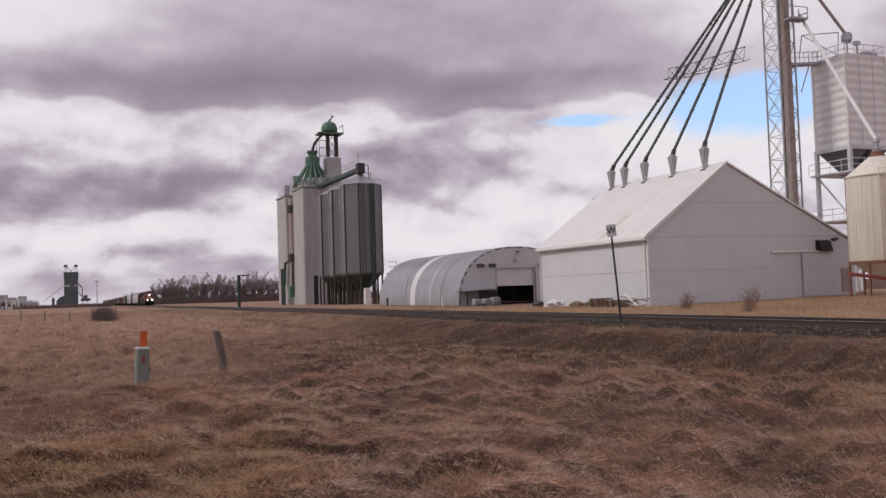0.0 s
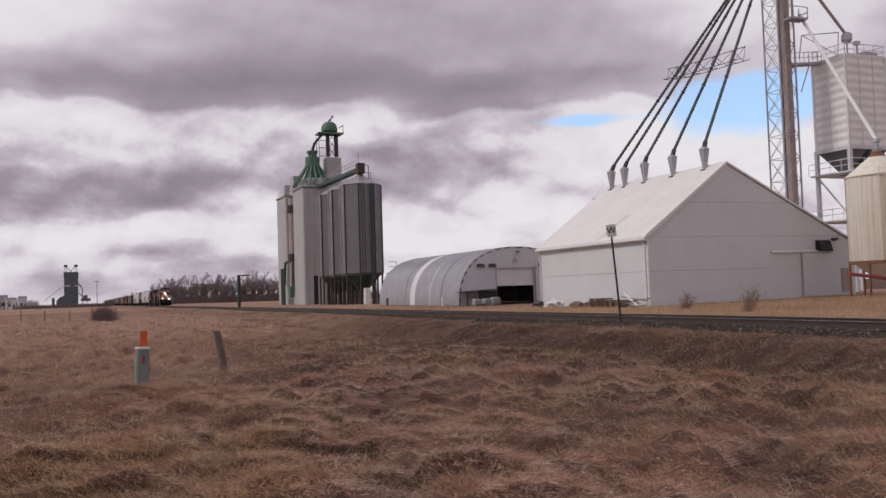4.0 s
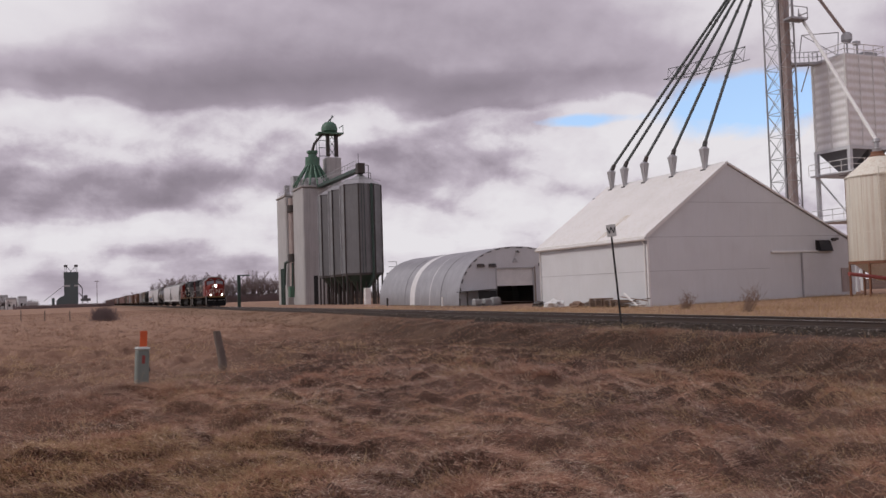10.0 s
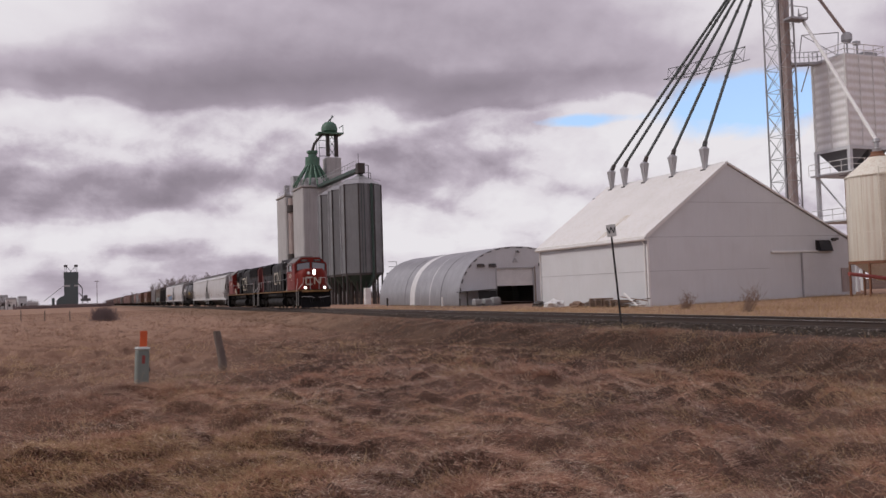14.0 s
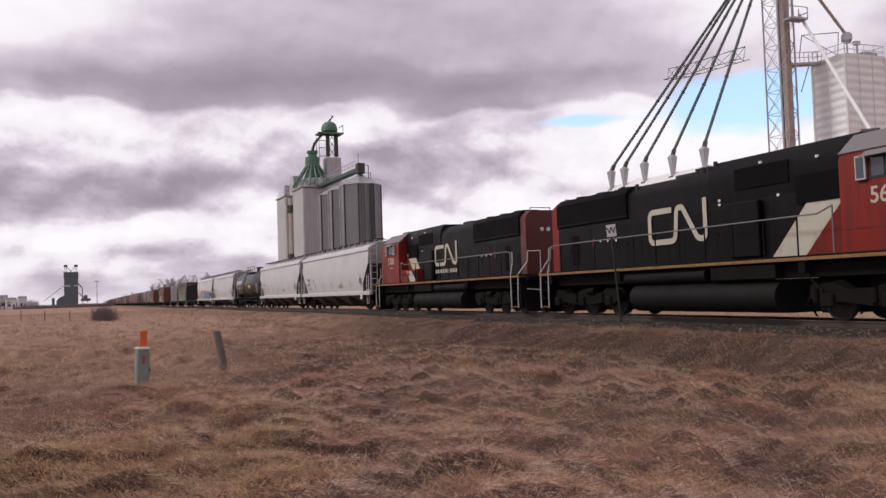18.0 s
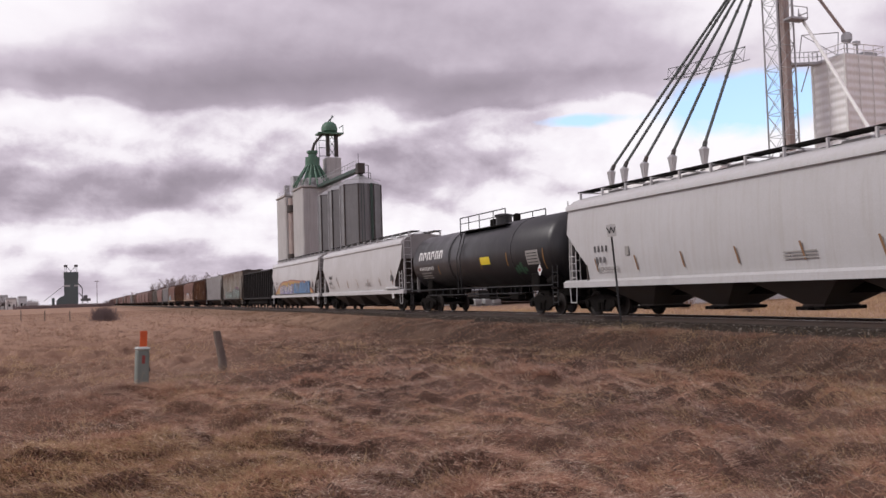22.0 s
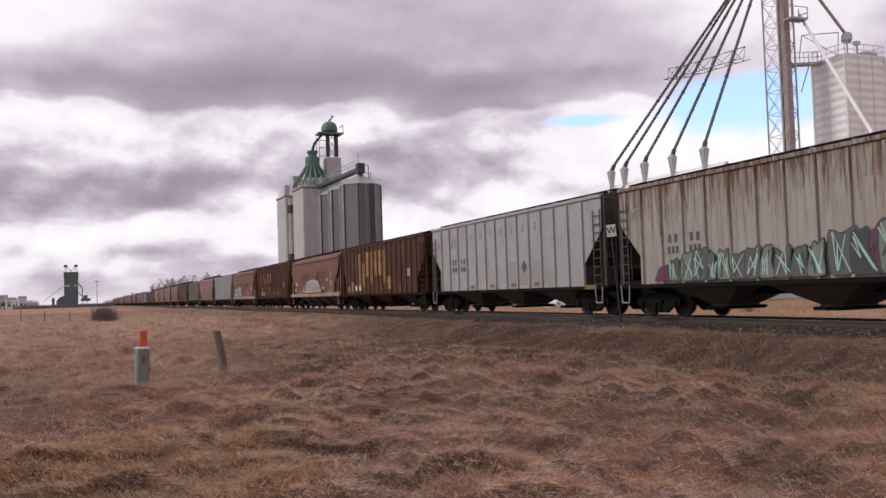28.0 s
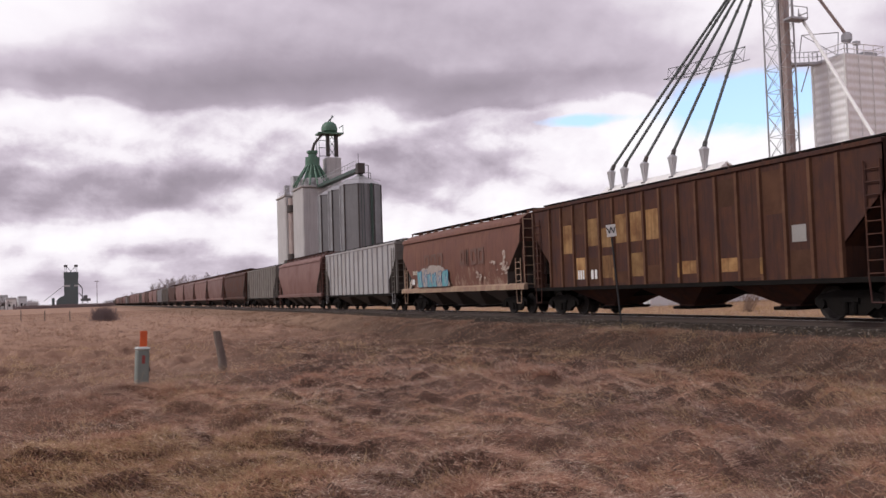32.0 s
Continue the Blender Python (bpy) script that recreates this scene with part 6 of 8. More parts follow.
GONDOLA = paint("gondola_black", (0.012, 0.011, 0.0115), 0.65, second=(0.024, 0.020, 0.018), scale=0.9, streak=(0.018, 0.016, 0.015), streak_amount=0.5, spec=0.15)
PATCH = paint("paint_patch", (0.42, 0.245, 0.10), 0.7, second=(0.20, 0.09, 0.038), scale=1.6, amount=0.9, streak=(0.09, 0.040, 0.022), streak_amount=0.5, vary=0.45, spec=0.25)
PATCH_RUST = paint("rust_patch", (0.105, 0.045, 0.022), 0.75, second=(0.075, 0.032, 0.018), scale=1.4, amount=0.9, vary=0.4, spec=0.25)
PALE_FLAKE = paint("pale_flake", (0.46, 0.41, 0.35), 0.7, second=(0.24, 0.13, 0.095), scale=5.0, amount=0.95)
PATCH_GREY = paint("grey_patch", (0.30, 0.285, 0.27), 0.7, second=(0.24, 0.225, 0.21), scale=2.0)
MARK_DARK = paint("dark_marking", (0.075, 0.072, 0.072), 0.6)
MARK_WHITE = paint("white_marking", (0.72, 0.72, 0.71), 0.55)
FADED_INK = paint("faded_ink", (0.112, 0.06, 0.045), 0.7, second=(0.15, 0.068, 0.048), scale=2.5, amount=0.9)
ORANGE_TAB = paint("orange_tab", (0.26, 0.15, 0.08), 0.6)
MARK_FADED = paint("faded_dark_marking", (0.215, 0.20, 0.18), 0.7, second=(0.30, 0.28, 0.25), scale=3.0, amount=0.8)
SPRAY = {k: paint("spray_" + k, c, 0.55, second=tuple(v * 0.7 for v in c), scale=2.5) for k, c in dict(
    blue=(0.065, 0.165, 0.32), violet=(0.24, 0.22, 0.42), gold=(0.42, 0.27, 0.075), white=(0.68, 0.70, 0.70), black=(0.05, 0.055, 0.055),
    mint=(0.36, 0.55, 0.47), dust=(0.33, 0.285, 0.25), wine=(0.12, 0.04, 0.075), teal=(0.09, 0.30, 0.33), orange=(0.46, 0.22, 0.12),
    deep=(0.045, 0.10, 0.20), steel=(0.24, 0.36, 0.50), lilac=(0.42, 0.40, 0.55), rust=(0.20, 0.075, 0.05), soot=(0.10, 0.105, 0.095),
    moss=(0.17, 0.19, 0.165), pink=(0.46, 0.31, 0.24), sky=(0.30, 0.38, 0.44)).items()}


def wheelset(parent, y, r=0.46):
    s = Shape()
    for side in (-1, 1):
        x = side * 0.755
        o = 1 if side > 0 else -1
        s.lathe([(x - 0.07 * o, 0.12), (x - 0.07 * o, r * 0.80), (x - 0.05 * o, r), (x + 0.05 * o, r), (x + 0.05 * o, r * 0.84), (x + 0.02 * o, r * 0.78), (x + 0.035 * o, 0.13), (x + 0.12 * o, 0.09)][::o], n=24, axis="x")
    s.tube((-1.0, 0, 0), (1.0, 0, 0), 0.075, 10)
    ob = part("wheelset", s, WHEEL_STEEL, parent)
    ob.matrix_basis = pose(0, y, r)
    return ob


def freight_truck(car, y):
    """A two-axle truck with cast side frames."""
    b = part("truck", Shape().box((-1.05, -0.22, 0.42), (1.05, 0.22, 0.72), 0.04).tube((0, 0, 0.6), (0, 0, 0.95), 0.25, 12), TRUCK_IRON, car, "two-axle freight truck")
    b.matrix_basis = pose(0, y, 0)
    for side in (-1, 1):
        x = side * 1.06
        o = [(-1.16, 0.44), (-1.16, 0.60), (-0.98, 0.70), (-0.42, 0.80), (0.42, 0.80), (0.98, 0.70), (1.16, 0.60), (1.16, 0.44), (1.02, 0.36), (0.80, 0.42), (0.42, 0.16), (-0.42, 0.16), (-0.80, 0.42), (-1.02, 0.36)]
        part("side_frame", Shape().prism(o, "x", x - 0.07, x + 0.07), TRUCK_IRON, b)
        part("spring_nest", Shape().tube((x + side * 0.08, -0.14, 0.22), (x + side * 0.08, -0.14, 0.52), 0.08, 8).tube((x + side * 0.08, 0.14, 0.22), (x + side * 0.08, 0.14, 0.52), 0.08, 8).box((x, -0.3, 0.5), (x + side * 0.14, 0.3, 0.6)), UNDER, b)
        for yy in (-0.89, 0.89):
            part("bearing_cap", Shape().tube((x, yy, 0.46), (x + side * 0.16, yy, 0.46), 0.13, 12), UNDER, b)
    return [wheelset(b, yy) for yy in (-0.89, 0.89)]


def coupler(car, y, way):
    part("coupler", Shape().box((-0.09, min(0, way * 0.62), 0.78), (0.09, max(0, way * 0.62), 0.98), 0.02).box((-0.16, way * 0.45, 0.72), (0.16, way * 0.78, 1.04), 0.05), UNDER, car).matrix_basis = pose(0, y, 0)


def ladder(car, x, y0, y1, z0, z1, material, rungs=6, name="ladder"):
    s = Shape().tube((x, y0, z0), (x, y0, z1), 0.026, 5).tube((x, y1, z0), (x, y1, z1), 0.026, 5)
    for k in range(rungs):
        z = z0 + (z1 - z0) * (k + 0.3) / rungs
        s.tube((x, y0, z), (x, y1, z), 0.02, 5)
    return part(name, s, material, car)


def end_ladder(car, y, x0, x1, z0, z1, material, rungs=8):
    s = Shape().tube((x0, y, z0), (x0, y, z1), 0.026, 5).tube((x1, y, z0), (x1, y, z1), 0.026, 5)
    for k in range(rungs):
        z = z0 + (z1 - z0) * (k + 0.4) / rungs
        s.tube((x0, y, z), (x1, y, z), 0.02, 5)
    return part("end_ladder", s, material, car)


def bars(car, name, x, y, z, w, h, n, material, side=-1, gap=0.35, slant=0.0, label=""):
    """A row of plain marks where unreadable or trade lettering stands; w runs towards the front (-y)."""
    s = Shape()
    step_w = w / n
    for k in range(n):
        a = y + (k + gap / 2) * step_w * side
        b = y + (k + 1 - gap / 2) * step_w * side
        sh = slant * h * side
        s.slab([(x, a, z - h / 2), (x, b, z - h / 2), (x, b + sh, z + h / 2), (x, a + sh, z + h / 2)], (side, 0, 0), 0.006)
    return part(name, s, material, car, label, smooth=0)


def covered_hopper(label, body_mat, length=18.4, ribs=0, gates=4, end_mat=None, sill_mat=None, top_mat=None, board_mat=None, slope_mat=CAR_SLOPE, eave=4.1,
                   seed=0, deep_sill=False, post_mat=None, board=0.66):
    """A covered hopper car: rounded or ribbed sides, sloped ends, funnels below, trucks, ladders and a roof walk."""
    car = thing("covered_hopper_car", label, "rail car", group="cars of the freight train")
    end_mat, sill_mat, top_mat = end_mat or body_mat, sill_mat or body_mat, top_mat or body_mat
    h = length / 2
    rng = random.Random(seed)
    low = 1.12 if ribs else 1.34
    if ribs:
        rows = [(1.50, low), (1.50, 1.9), (1.50, 3.15), (1.50, eave + 0.2)]
        roof = [(1.50, eave + 0.2), (1.42, eave + 0.28), (0.75, eave + 0.33), (0, eave + 0.36)]
    else:
        rows = [(1.49, low), (1.53, 1.6), (1.57, 1.9), (1.61, 2.5), (1.61, 3.15), (1.57, 3.6), (1.50, eave)]
        roof = [(1.50, eave), (1.42, eave + 0.16), (1.22, eave + 0.32), (0.8, eave + 0.45), (0, eave + 0.52)]

    def reach(z):
        cut = 1.32
        return h if z >= 3.15 else h - cut * (3.15 - z) / 1.25 if z > 1.9 else h - cut

    for side in (-1, 1):
        s = Shape()
        vs = []
        for x, z in rows:
            e = reach(z)
            vs += [(side * x, -e, z), (side * x, e, z)]
        s.add(vs, [(2 * k, 2 * k + 1, 2 * k + 3, 2 * k + 2) for k in range(len(rows) - 1)])
        part("body_side", s, body_mat, car, smooth=50)
    s = Shape()
    arc = [(-x, z) for x, z in roof] + [(x, z) for x, z in reversed(roof[:-1])]
    s.loft([[(x, y, z) for x, z in arc] for y in (-h, h)], close=False, caps=False)
    part("roof", s, top_mat, car, smooth=50)
    for d in (-1, 1):
        top = [(x, z) for x, z in rows if z >= 3.15]
        ring = [(-x, z) for x, z in top] + [(-x, z) for x, z in roof[1:]] + [(x, z) for x, z in reversed(roof[:-1])] + [(x, z) for x, z in reversed(top)]
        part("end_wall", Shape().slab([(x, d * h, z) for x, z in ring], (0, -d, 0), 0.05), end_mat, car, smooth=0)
        w1 = rows[[z for _, z in rows].index(3.15)][0]
        w0 = rows[[z for _, z in rows].index(1.9)][0]
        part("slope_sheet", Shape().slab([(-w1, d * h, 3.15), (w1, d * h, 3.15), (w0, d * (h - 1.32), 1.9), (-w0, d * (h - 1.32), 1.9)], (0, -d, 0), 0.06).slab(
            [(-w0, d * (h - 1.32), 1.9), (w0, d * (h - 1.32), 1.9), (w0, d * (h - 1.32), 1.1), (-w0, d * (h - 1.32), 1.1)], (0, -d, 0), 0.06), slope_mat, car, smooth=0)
        # end posts that stand on the platform and hold the ladders
        for x in (-0.55, 0.55):
            part("end_post", Shape().box((x - 0.07, d * (h - 0.06), 1.1), (x + 0.07, d * (h + 0.06), 3.3)), end_mat, car)
        for x in (-1.38, 1.38):
            part("corner_post", Shape().box((x - 0.07, d * (h - 0.1), 1.1), (x + 0.07, d * (h + 0.02), 3.2)), end_mat, car)
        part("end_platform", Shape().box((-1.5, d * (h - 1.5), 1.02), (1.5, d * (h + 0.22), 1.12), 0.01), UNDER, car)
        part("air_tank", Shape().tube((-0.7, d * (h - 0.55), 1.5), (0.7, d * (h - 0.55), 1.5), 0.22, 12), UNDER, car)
        coupler(car, d * (h + 0.1), d)
        for x in (-1.56, 1.56):
            ladder(car, x, d * (h - 0.55), d * (h - 0.08), 1.1, 2.45 if not ribs else 3.9, sill_mat if not ribs else end_mat, 5 if not ribs else 9)
            part("stirrup_step", Shape().path([(x, d * (h - 0.55), 1.1), (x, d * (h - 0.5), 0.5), (x, d * (h - 0.1), 0.5), (x, d * (h - 0.05), 1.1)], 0.025, 5), sill_mat, car)
        end_ladder(car, d * (h + 0.08), -1.45, -1.0, 1.15, eave + 0.35, sill_mat if not ribs else end_mat)
    part("brake_wheel", Shape().lathe([(-h - 0.22, 0.28), (-h - 0.22, 0.33), (-h - 0.17, 0.33), (-h - 0.17, 0.28)], (0.3, 2.35), 16, "y").box((0.27, -h - 0.2, 2.05), (0.33, -h - 0.17, 2.65)).box((0.0, -h - 0.2, 2.32), (0.6, -h - 0.17, 2.38)).box((0.1, -h - 0.17, 2.1), (0.5, -h, 2.6), 0.04), UNDER, car)
    # sills, eaves
    for side in (-1, 1):
        if ribs:
            part("side_sill", Shape().box((side * 1.40, -h, low - 0.14), (side * 1.56, h, low), 0.01), UNDER, car)
            part("top_chord", Shape().box((side * 1.42, -h, eave + 0.14), (side * 1.56, h, eave + 0.26), 0.01), top_mat, car)
        else:
            part("side_sill", Shape().prism([(side * 1.45, 1.08), (side * 1.64, 1.08), (side * 1.64, 1.28), (side * 1.50, 1.36), (side * 1.45, 1.36)], "y", -h - 0.3, h + 0.3), sill_mat, car)
            part("eave_lip", Shape().prism([(side * 1.46, eave - 0.10), (side * 1.60, eave - 0.06), (side * 1.58, eave + 0.10), (side * 1.44, eave + 0.20)], "y", -h - 0.02, h + 0.02), top_mat, car, smooth=60)
            if deep_sill:
                part("sill_box", Shape().box((side * 1.5, -h + 0.6, 1.36), (side * 1.70, -h + 3.0, 1.50), 0.03), sill_mat, car)
    # side posts
    if ribs:
        for side in (-1, 1):
            for k in range(ribs):
                y = -h + 1.35 + (2 * h - 2.7) * k / (ribs - 1)
                part("side_post", Shape().prism([(side * 1.49, y - 0.075), (side * 1.58, y - 0.05), (side * 1.58, y + 0.05), (side * 1.49, y + 0.075)], "z", low, eave + 0.1), post_mat or body_mat, car)
    # funnels
    span = 2 * h - 3.6
    for k in range(gates):
        y = -span / 2 + span * (k + 0.5) / gates
        q = span / gates / 2
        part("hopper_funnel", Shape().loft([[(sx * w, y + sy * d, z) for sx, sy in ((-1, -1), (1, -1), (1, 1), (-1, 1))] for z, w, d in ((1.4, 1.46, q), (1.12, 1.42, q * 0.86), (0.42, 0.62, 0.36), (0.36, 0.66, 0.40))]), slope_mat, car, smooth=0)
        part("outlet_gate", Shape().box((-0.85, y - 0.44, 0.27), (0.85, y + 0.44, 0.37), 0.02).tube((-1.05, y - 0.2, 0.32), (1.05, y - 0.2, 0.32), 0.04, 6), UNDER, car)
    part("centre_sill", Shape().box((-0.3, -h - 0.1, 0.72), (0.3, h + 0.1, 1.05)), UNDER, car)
    # roof walk on brackets, hatches
    zr = eave + (0.40 if ribs else board)
    part("roof_walk", Shape().box((-0.95, -h - 0.15, zr), (-0.45, h + 0.15, zr + 0.05)).box((0.45, -h - 0.15, zr), (0.95, h + 0.15, zr + 0.05)), board_mat or UNDER, car)
    for k in range(13):
        y = -h + 0.2 + (2 * h - 0.4) * k / 12
        part("walk_bracket", Shape().box((-1.0, y - 0.03, zr - 0.04), (1.0, y + 0.03, zr)).box((-1.06, y - 0.03, zr - (0.08 if ribs else board - 0.32)), (-0.98, y + 0.03, zr)).box((0.98, y - 0.03, zr - (0.08 if ribs else board - 0.32)), (1.06, y + 0.03, zr)), top_mat, car)
    for k in range(gates * 2):
        y = -h + 1.6 + (2 * h - 3.2) * k / (gates * 2 - 1)
        part("roof_hatch", Shape().box((-0.36, y - 0.5, eave + 0.3), (0.36, y + 0.5, zr - 0.02), 0.04), top_mat, car)
    wheels = []
    for d in (-1, 1):
        wheels += freight_truck(car, d * (h - 1.55))
    return car, wheels


def graffiti(car, x, y0, y1, z0, z1, fills, line, seed, n=7, side=-1, inner="white"):
    """Spray-paint lettering reduced to bulging blocks that spell nothing, from y0 (its front) to y1."""
    rng = random.Random(seed)
    w = (y1 - y0) / n

    def blob(points, grow, lay, name, material):
        c = sum(points, Vector()) / len(points)
        pts = []
        for k, p in enumerate(points):
            q = points[(k + 1) % len(points)]
            for f in (0.12, 0.5, 0.88):
                m = p.lerp(q, f)
                d = m - c
                d = d + d.normalized() * (grow + (0.03 if f == 0.5 else 0.0))
                pts.append(Vector((x, c.y + d.y, max(z0 - 0.02, c.z + d.z))))
        tagged(part(name, Shape().slab(pts, (side, 0, 0), lay), material, car, smooth=0), kind="stuff")

    for k in range(n):
        yc = y1 - w * (k + 0.5)
        top = z1
        tall = (top - z0) * rng.uniform(0.72, 1.0)
        lean = rng.uniform(-0.25, 0.25) * w
        a, b = 0.52 * w * rng.uniform(0.75, 1.15), 0.52 * w * rng.uniform(0.45, 1.15)
        pts = [Vector((x, yc - a, z0)), Vector((x, yc - b * rng.uniform(0.6, 1.0) + lean, z0 + tall * rng.uniform(0.45, 0.6))), Vector((x, yc - b + lean, z0 + tall)),
               Vector((x, yc + rng.uniform(-0.2, 0.2) * w + lean, z0 + tall * rng.uniform(0.7, 1.05))), Vector((x, yc + b + lean, z0 + tall * rng.uniform(0.85, 1.0))), Vector((x, yc + a, z0))]
        lay = 0.003 * k
        blob(pts, 0.05, 0.002 + lay, "spray_outline", SPRAY[line])
        blob(pts, 0.0, 0.0035 + lay, "spray_fill", SPRAY[fills[k % len(fills)]])
        # zigzag limbs drawn over the block, dark first and then pale
        for colour, half, count, over in ((line, 0.032, 4, 0.0042), (inner, 0.020, 5, 0.0049)):
            marks = Shape()
            p0 = Vector((x, yc + rng.uniform(-0.4, 0.4) * w, z0 + 0.05))
            for q in range(count):
                p1 = Vector((x, yc + lean * 0.5 + rng.uniform(-0.48, 0.48) * w, z0 + tall * ((q + 1) % 2 * rng.uniform(0.6, 0.97) + q % 2 * rng.uniform(0.05, 0.4))))
                d = p1 - p0
                nn = Vector((0, -d.z, d.y)).normalized() * half
                marks.slab([p0 - nn, p1 - nn * 0.6, p1 + nn * 0.6, p0 + nn], (side, 0, 0), over + lay + 0.0001 * q)
                p0 = p1
            tagged(part("spray_line", marks, SPRAY[colour], car, smooth=0), kind="stuff")


def spray_cloud(car, x, y0, y1, z0, z1, colours, seed, side=-1):
    """A scalloped cloud behind spray lettering, band inside band."""
    rng = random.Random(seed)
    bumps = [0.45 + 0.55 * math.sin(math.pi * (k + 0.5) / 15) ** 0.6 + rng.uniform(-0.08, 0.06) for k in range(15)]
    for j, colour in enumerate(colours):
        g = j * 0.085
        pts = [(x, y0 + g, z0)]
        for k in range(57):
            f = k / 56
            v = f * 14
            a = bumps[int(v)] * (1 - v % 1) + bumps[min(14, int(v) + 1)] * (v % 1)
            a += 0.06 * abs(math.sin(v * math.pi))
            pts.append((x, y0 + g + (y1 - y0 - 2 * g) * f, z0 + max(0.05, (z1 - z0) * a * min(1, 6 * f + 0.2, 6 * (1 - f) + 0.2) - g)))
        pts.append((x, y1 - g, z0))
        tagged(part("spray_cloud", Shape().slab(pts, (side, 0, 0), 0.0012 * (j + 1)), SPRAY[colour], car, smooth=0), kind="stuff")


def ribbed_patches(car, h, ribs, seed, cells, material, thick=0.005):
    """Repainted fields between the side posts."""
    pitch = (2 * h - 2.7) / (ribs - 1)
    for k, z0, z1 in cells:
        y = -h + 1.35 + pitch * k
        part("repainted_field", Shape().slab([(-1.50, y + 0.09, z0), (-1.50, y + pitch - 0.09, z0), (-1.50, y + pitch - 0.09, z1), (-1.50, y + 0.09, z1)], (-1, 0, 0), thick), material, car, smooth=0)


def tank_car():
    car = thing("tank_car", "glossy black railway tank car with white and yellow markings", "rail car", group="cars of the freight train")
    h, r, zc = 7.9, 1.52, 2.78
    prof = [(-h - 0.62, 0.25), (-h - 0.56, 0.7), (-h - 0.40, 1.1), (-h - 0.18, 1.38), (-h, r)]
    rings = prof + [(0, r)] + [(-y, rr) for y, rr in reversed(prof)]
    part("tank_shell", Shape().lathe(rings, (0, zc), 48, "y"), TANK_BLACK, car, "black cylindrical tank", smooth=60)
    for y in (-4.6, 2.45, 2.6):
        part("shell_band", Shape().lathe([(y - 0.03, r), (y - 0.03, r + 0.018), (y + 0.03, r + 0.018), (y + 0.03, r)], (0, zc), 48, "y"), TANK_BLACK, car, smooth=60)
    # dome platform with its railing
    part("manway", Shape().lathe([(zc + r - 0.1, 0.40), (zc + r + 0.34, 0.40), (zc + r + 0.34, 0.46), (zc + r + 0.44, 0.46), (zc + r + 0.50, 0.2)], (0, -1.0), 20), TANK_BLACK, car)
    part("valve_cover", Shape().lathe([(zc + r - 0.05, 0.22), (zc + r + 0.3, 0.22), (zc + r + 0.36, 0.1)], (0.1, 0.3), 14), UNDER, car)
    part("valve_cover", Shape().lathe([(zc + r - 0.05, 0.18), (zc + r + 0.34, 0.18), (zc + r + 0.4, 0.08)], (0.1, -2.2), 14), UNDER, car)
    for side in (-1, 1):
        part("top_platform", Shape().box((side * 0.6, -3.3, zc + r - 0.22), (side * 1.08, 1.95, zc + r - 0.17)), UNDER, car)
        zt, xr = zc + r + 0.52, side * 1.05
        part("platform_railing", Shape().path([(xr, 1.95, zc + r - 0.4), (xr, 1.95, zt), (xr, -3.3, zt), (xr, -3.3, zc + r - 0.2)], 0.028, 5), BLACK, car)
        part("knee_rail", Shape().tube((xr, 1.95, zt - 0.3), (xr, -3.3, zt - 0.3), 0.02, 5), BLACK, car)
        for y in (0.9, -0.4, -2.0):
            part("rail_post", Shape().tube((xr, y, zc + r - 0.2), (xr, y, zt), 0.024, 5), BLACK, car)
        part("shell_ladder", Shape().path([(side * 1.58, 1.2, 1.0), (side * 1.64, 1.2, 2.8), (side * 1.25, 1.2, 4.1)], 0.024, 5).path([(side * 1.58, 0.8, 1.0), (side * 1.64, 0.8, 2.8), (side * 1.25, 0.8, 4.1)], 0.024, 5), BLACK, car)
        run = Shape().tube((side * 1.5, -h - 0.4, 1.22), (side * 1.5, h + 0.4, 1.22), 0.03, 6).tube((side * 1.5, -h + 2.4, 0.92), (side * 1.5, h - 2.4, 0.92), 0.025, 6)
        for k in range(12):
            y = -h + 2.4 + (2 * h - 4.8) * k / 11
            run.tube((side * 1.5, y, 0.92), (side * 1.5, y, 1.22), 0.02, 5)
        part("side_handrail", run, BLACK, car)
    part("stub_sill", Shape().box((-0.35, -h - 0.6, 0.75), (0.35, -h + 3.0, 1.25), 0.03).box((-0.35, h - 3.0, 0.75), (0.35, h + 0.6, 1.25), 0.03), UNDER, car)
    for d in (-1, 1):
        part("tank_saddle", Shape().box((-1.2, d * (h - 1.7) - 0.35, 1.0), (1.2, d * (h - 1.7) + 0.35, 1.75), 0.05), UNDER, car)
        part("end_platform", Shape().box((-1.5, d * (h + 0.5) - 0.25, 1.05), (1.5, d * (h + 0.5) + 0.25, 1.13)), UNDER, car)
        coupler(car, d * (h + 0.45), d)
        for x in (-1.45, 1.45):
            ladder(car, x, d * (h + 0.3), d * (h + 0.7), 0.4, 2.0, BLACK, 4)
    part("bottom_outlet", Shape().lathe([(0.62, 0.16), (0.95, 0.2), (1.3, 0.3)], (0, 0.6), 14), UNDER, car)
    part("brake_rigging", Shape().path([(-0.5, -4.0, 0.9), (-0.5, -2.0, 0.7), (-0.5, 2.5, 0.75)], 0.05, 6).box((-0.6, -3.4, 0.6), (-0.2, -2.6, 0.95), 0.04), UNDER, car)
    X = -r - 0.004

    def skin(name, ya, yb, za, zb, mat, label="", slant=0.0, n=5):
        s = Shape()
        z = [za + (zb - za) * k / n for k in range(n + 1)]
        sec = [[(-math.sqrt((r + off) ** 2 - (q - zc) ** 2), y - slant * (q - za), q) for q in z] for y in (ya, yb) for off in (0.006,)]
        s.loft(sec, close=False, caps=False)
        return part(name, s, mat, car, label, smooth=60)

    # slanted white trade lettering as plain blocks
    for k in range(6):
        y = 6.95 - k * 0.60
        skin("trade_mark_block", y, y - 0.17, 2.86, 3.30, MARK_WHITE, slant=0.12)
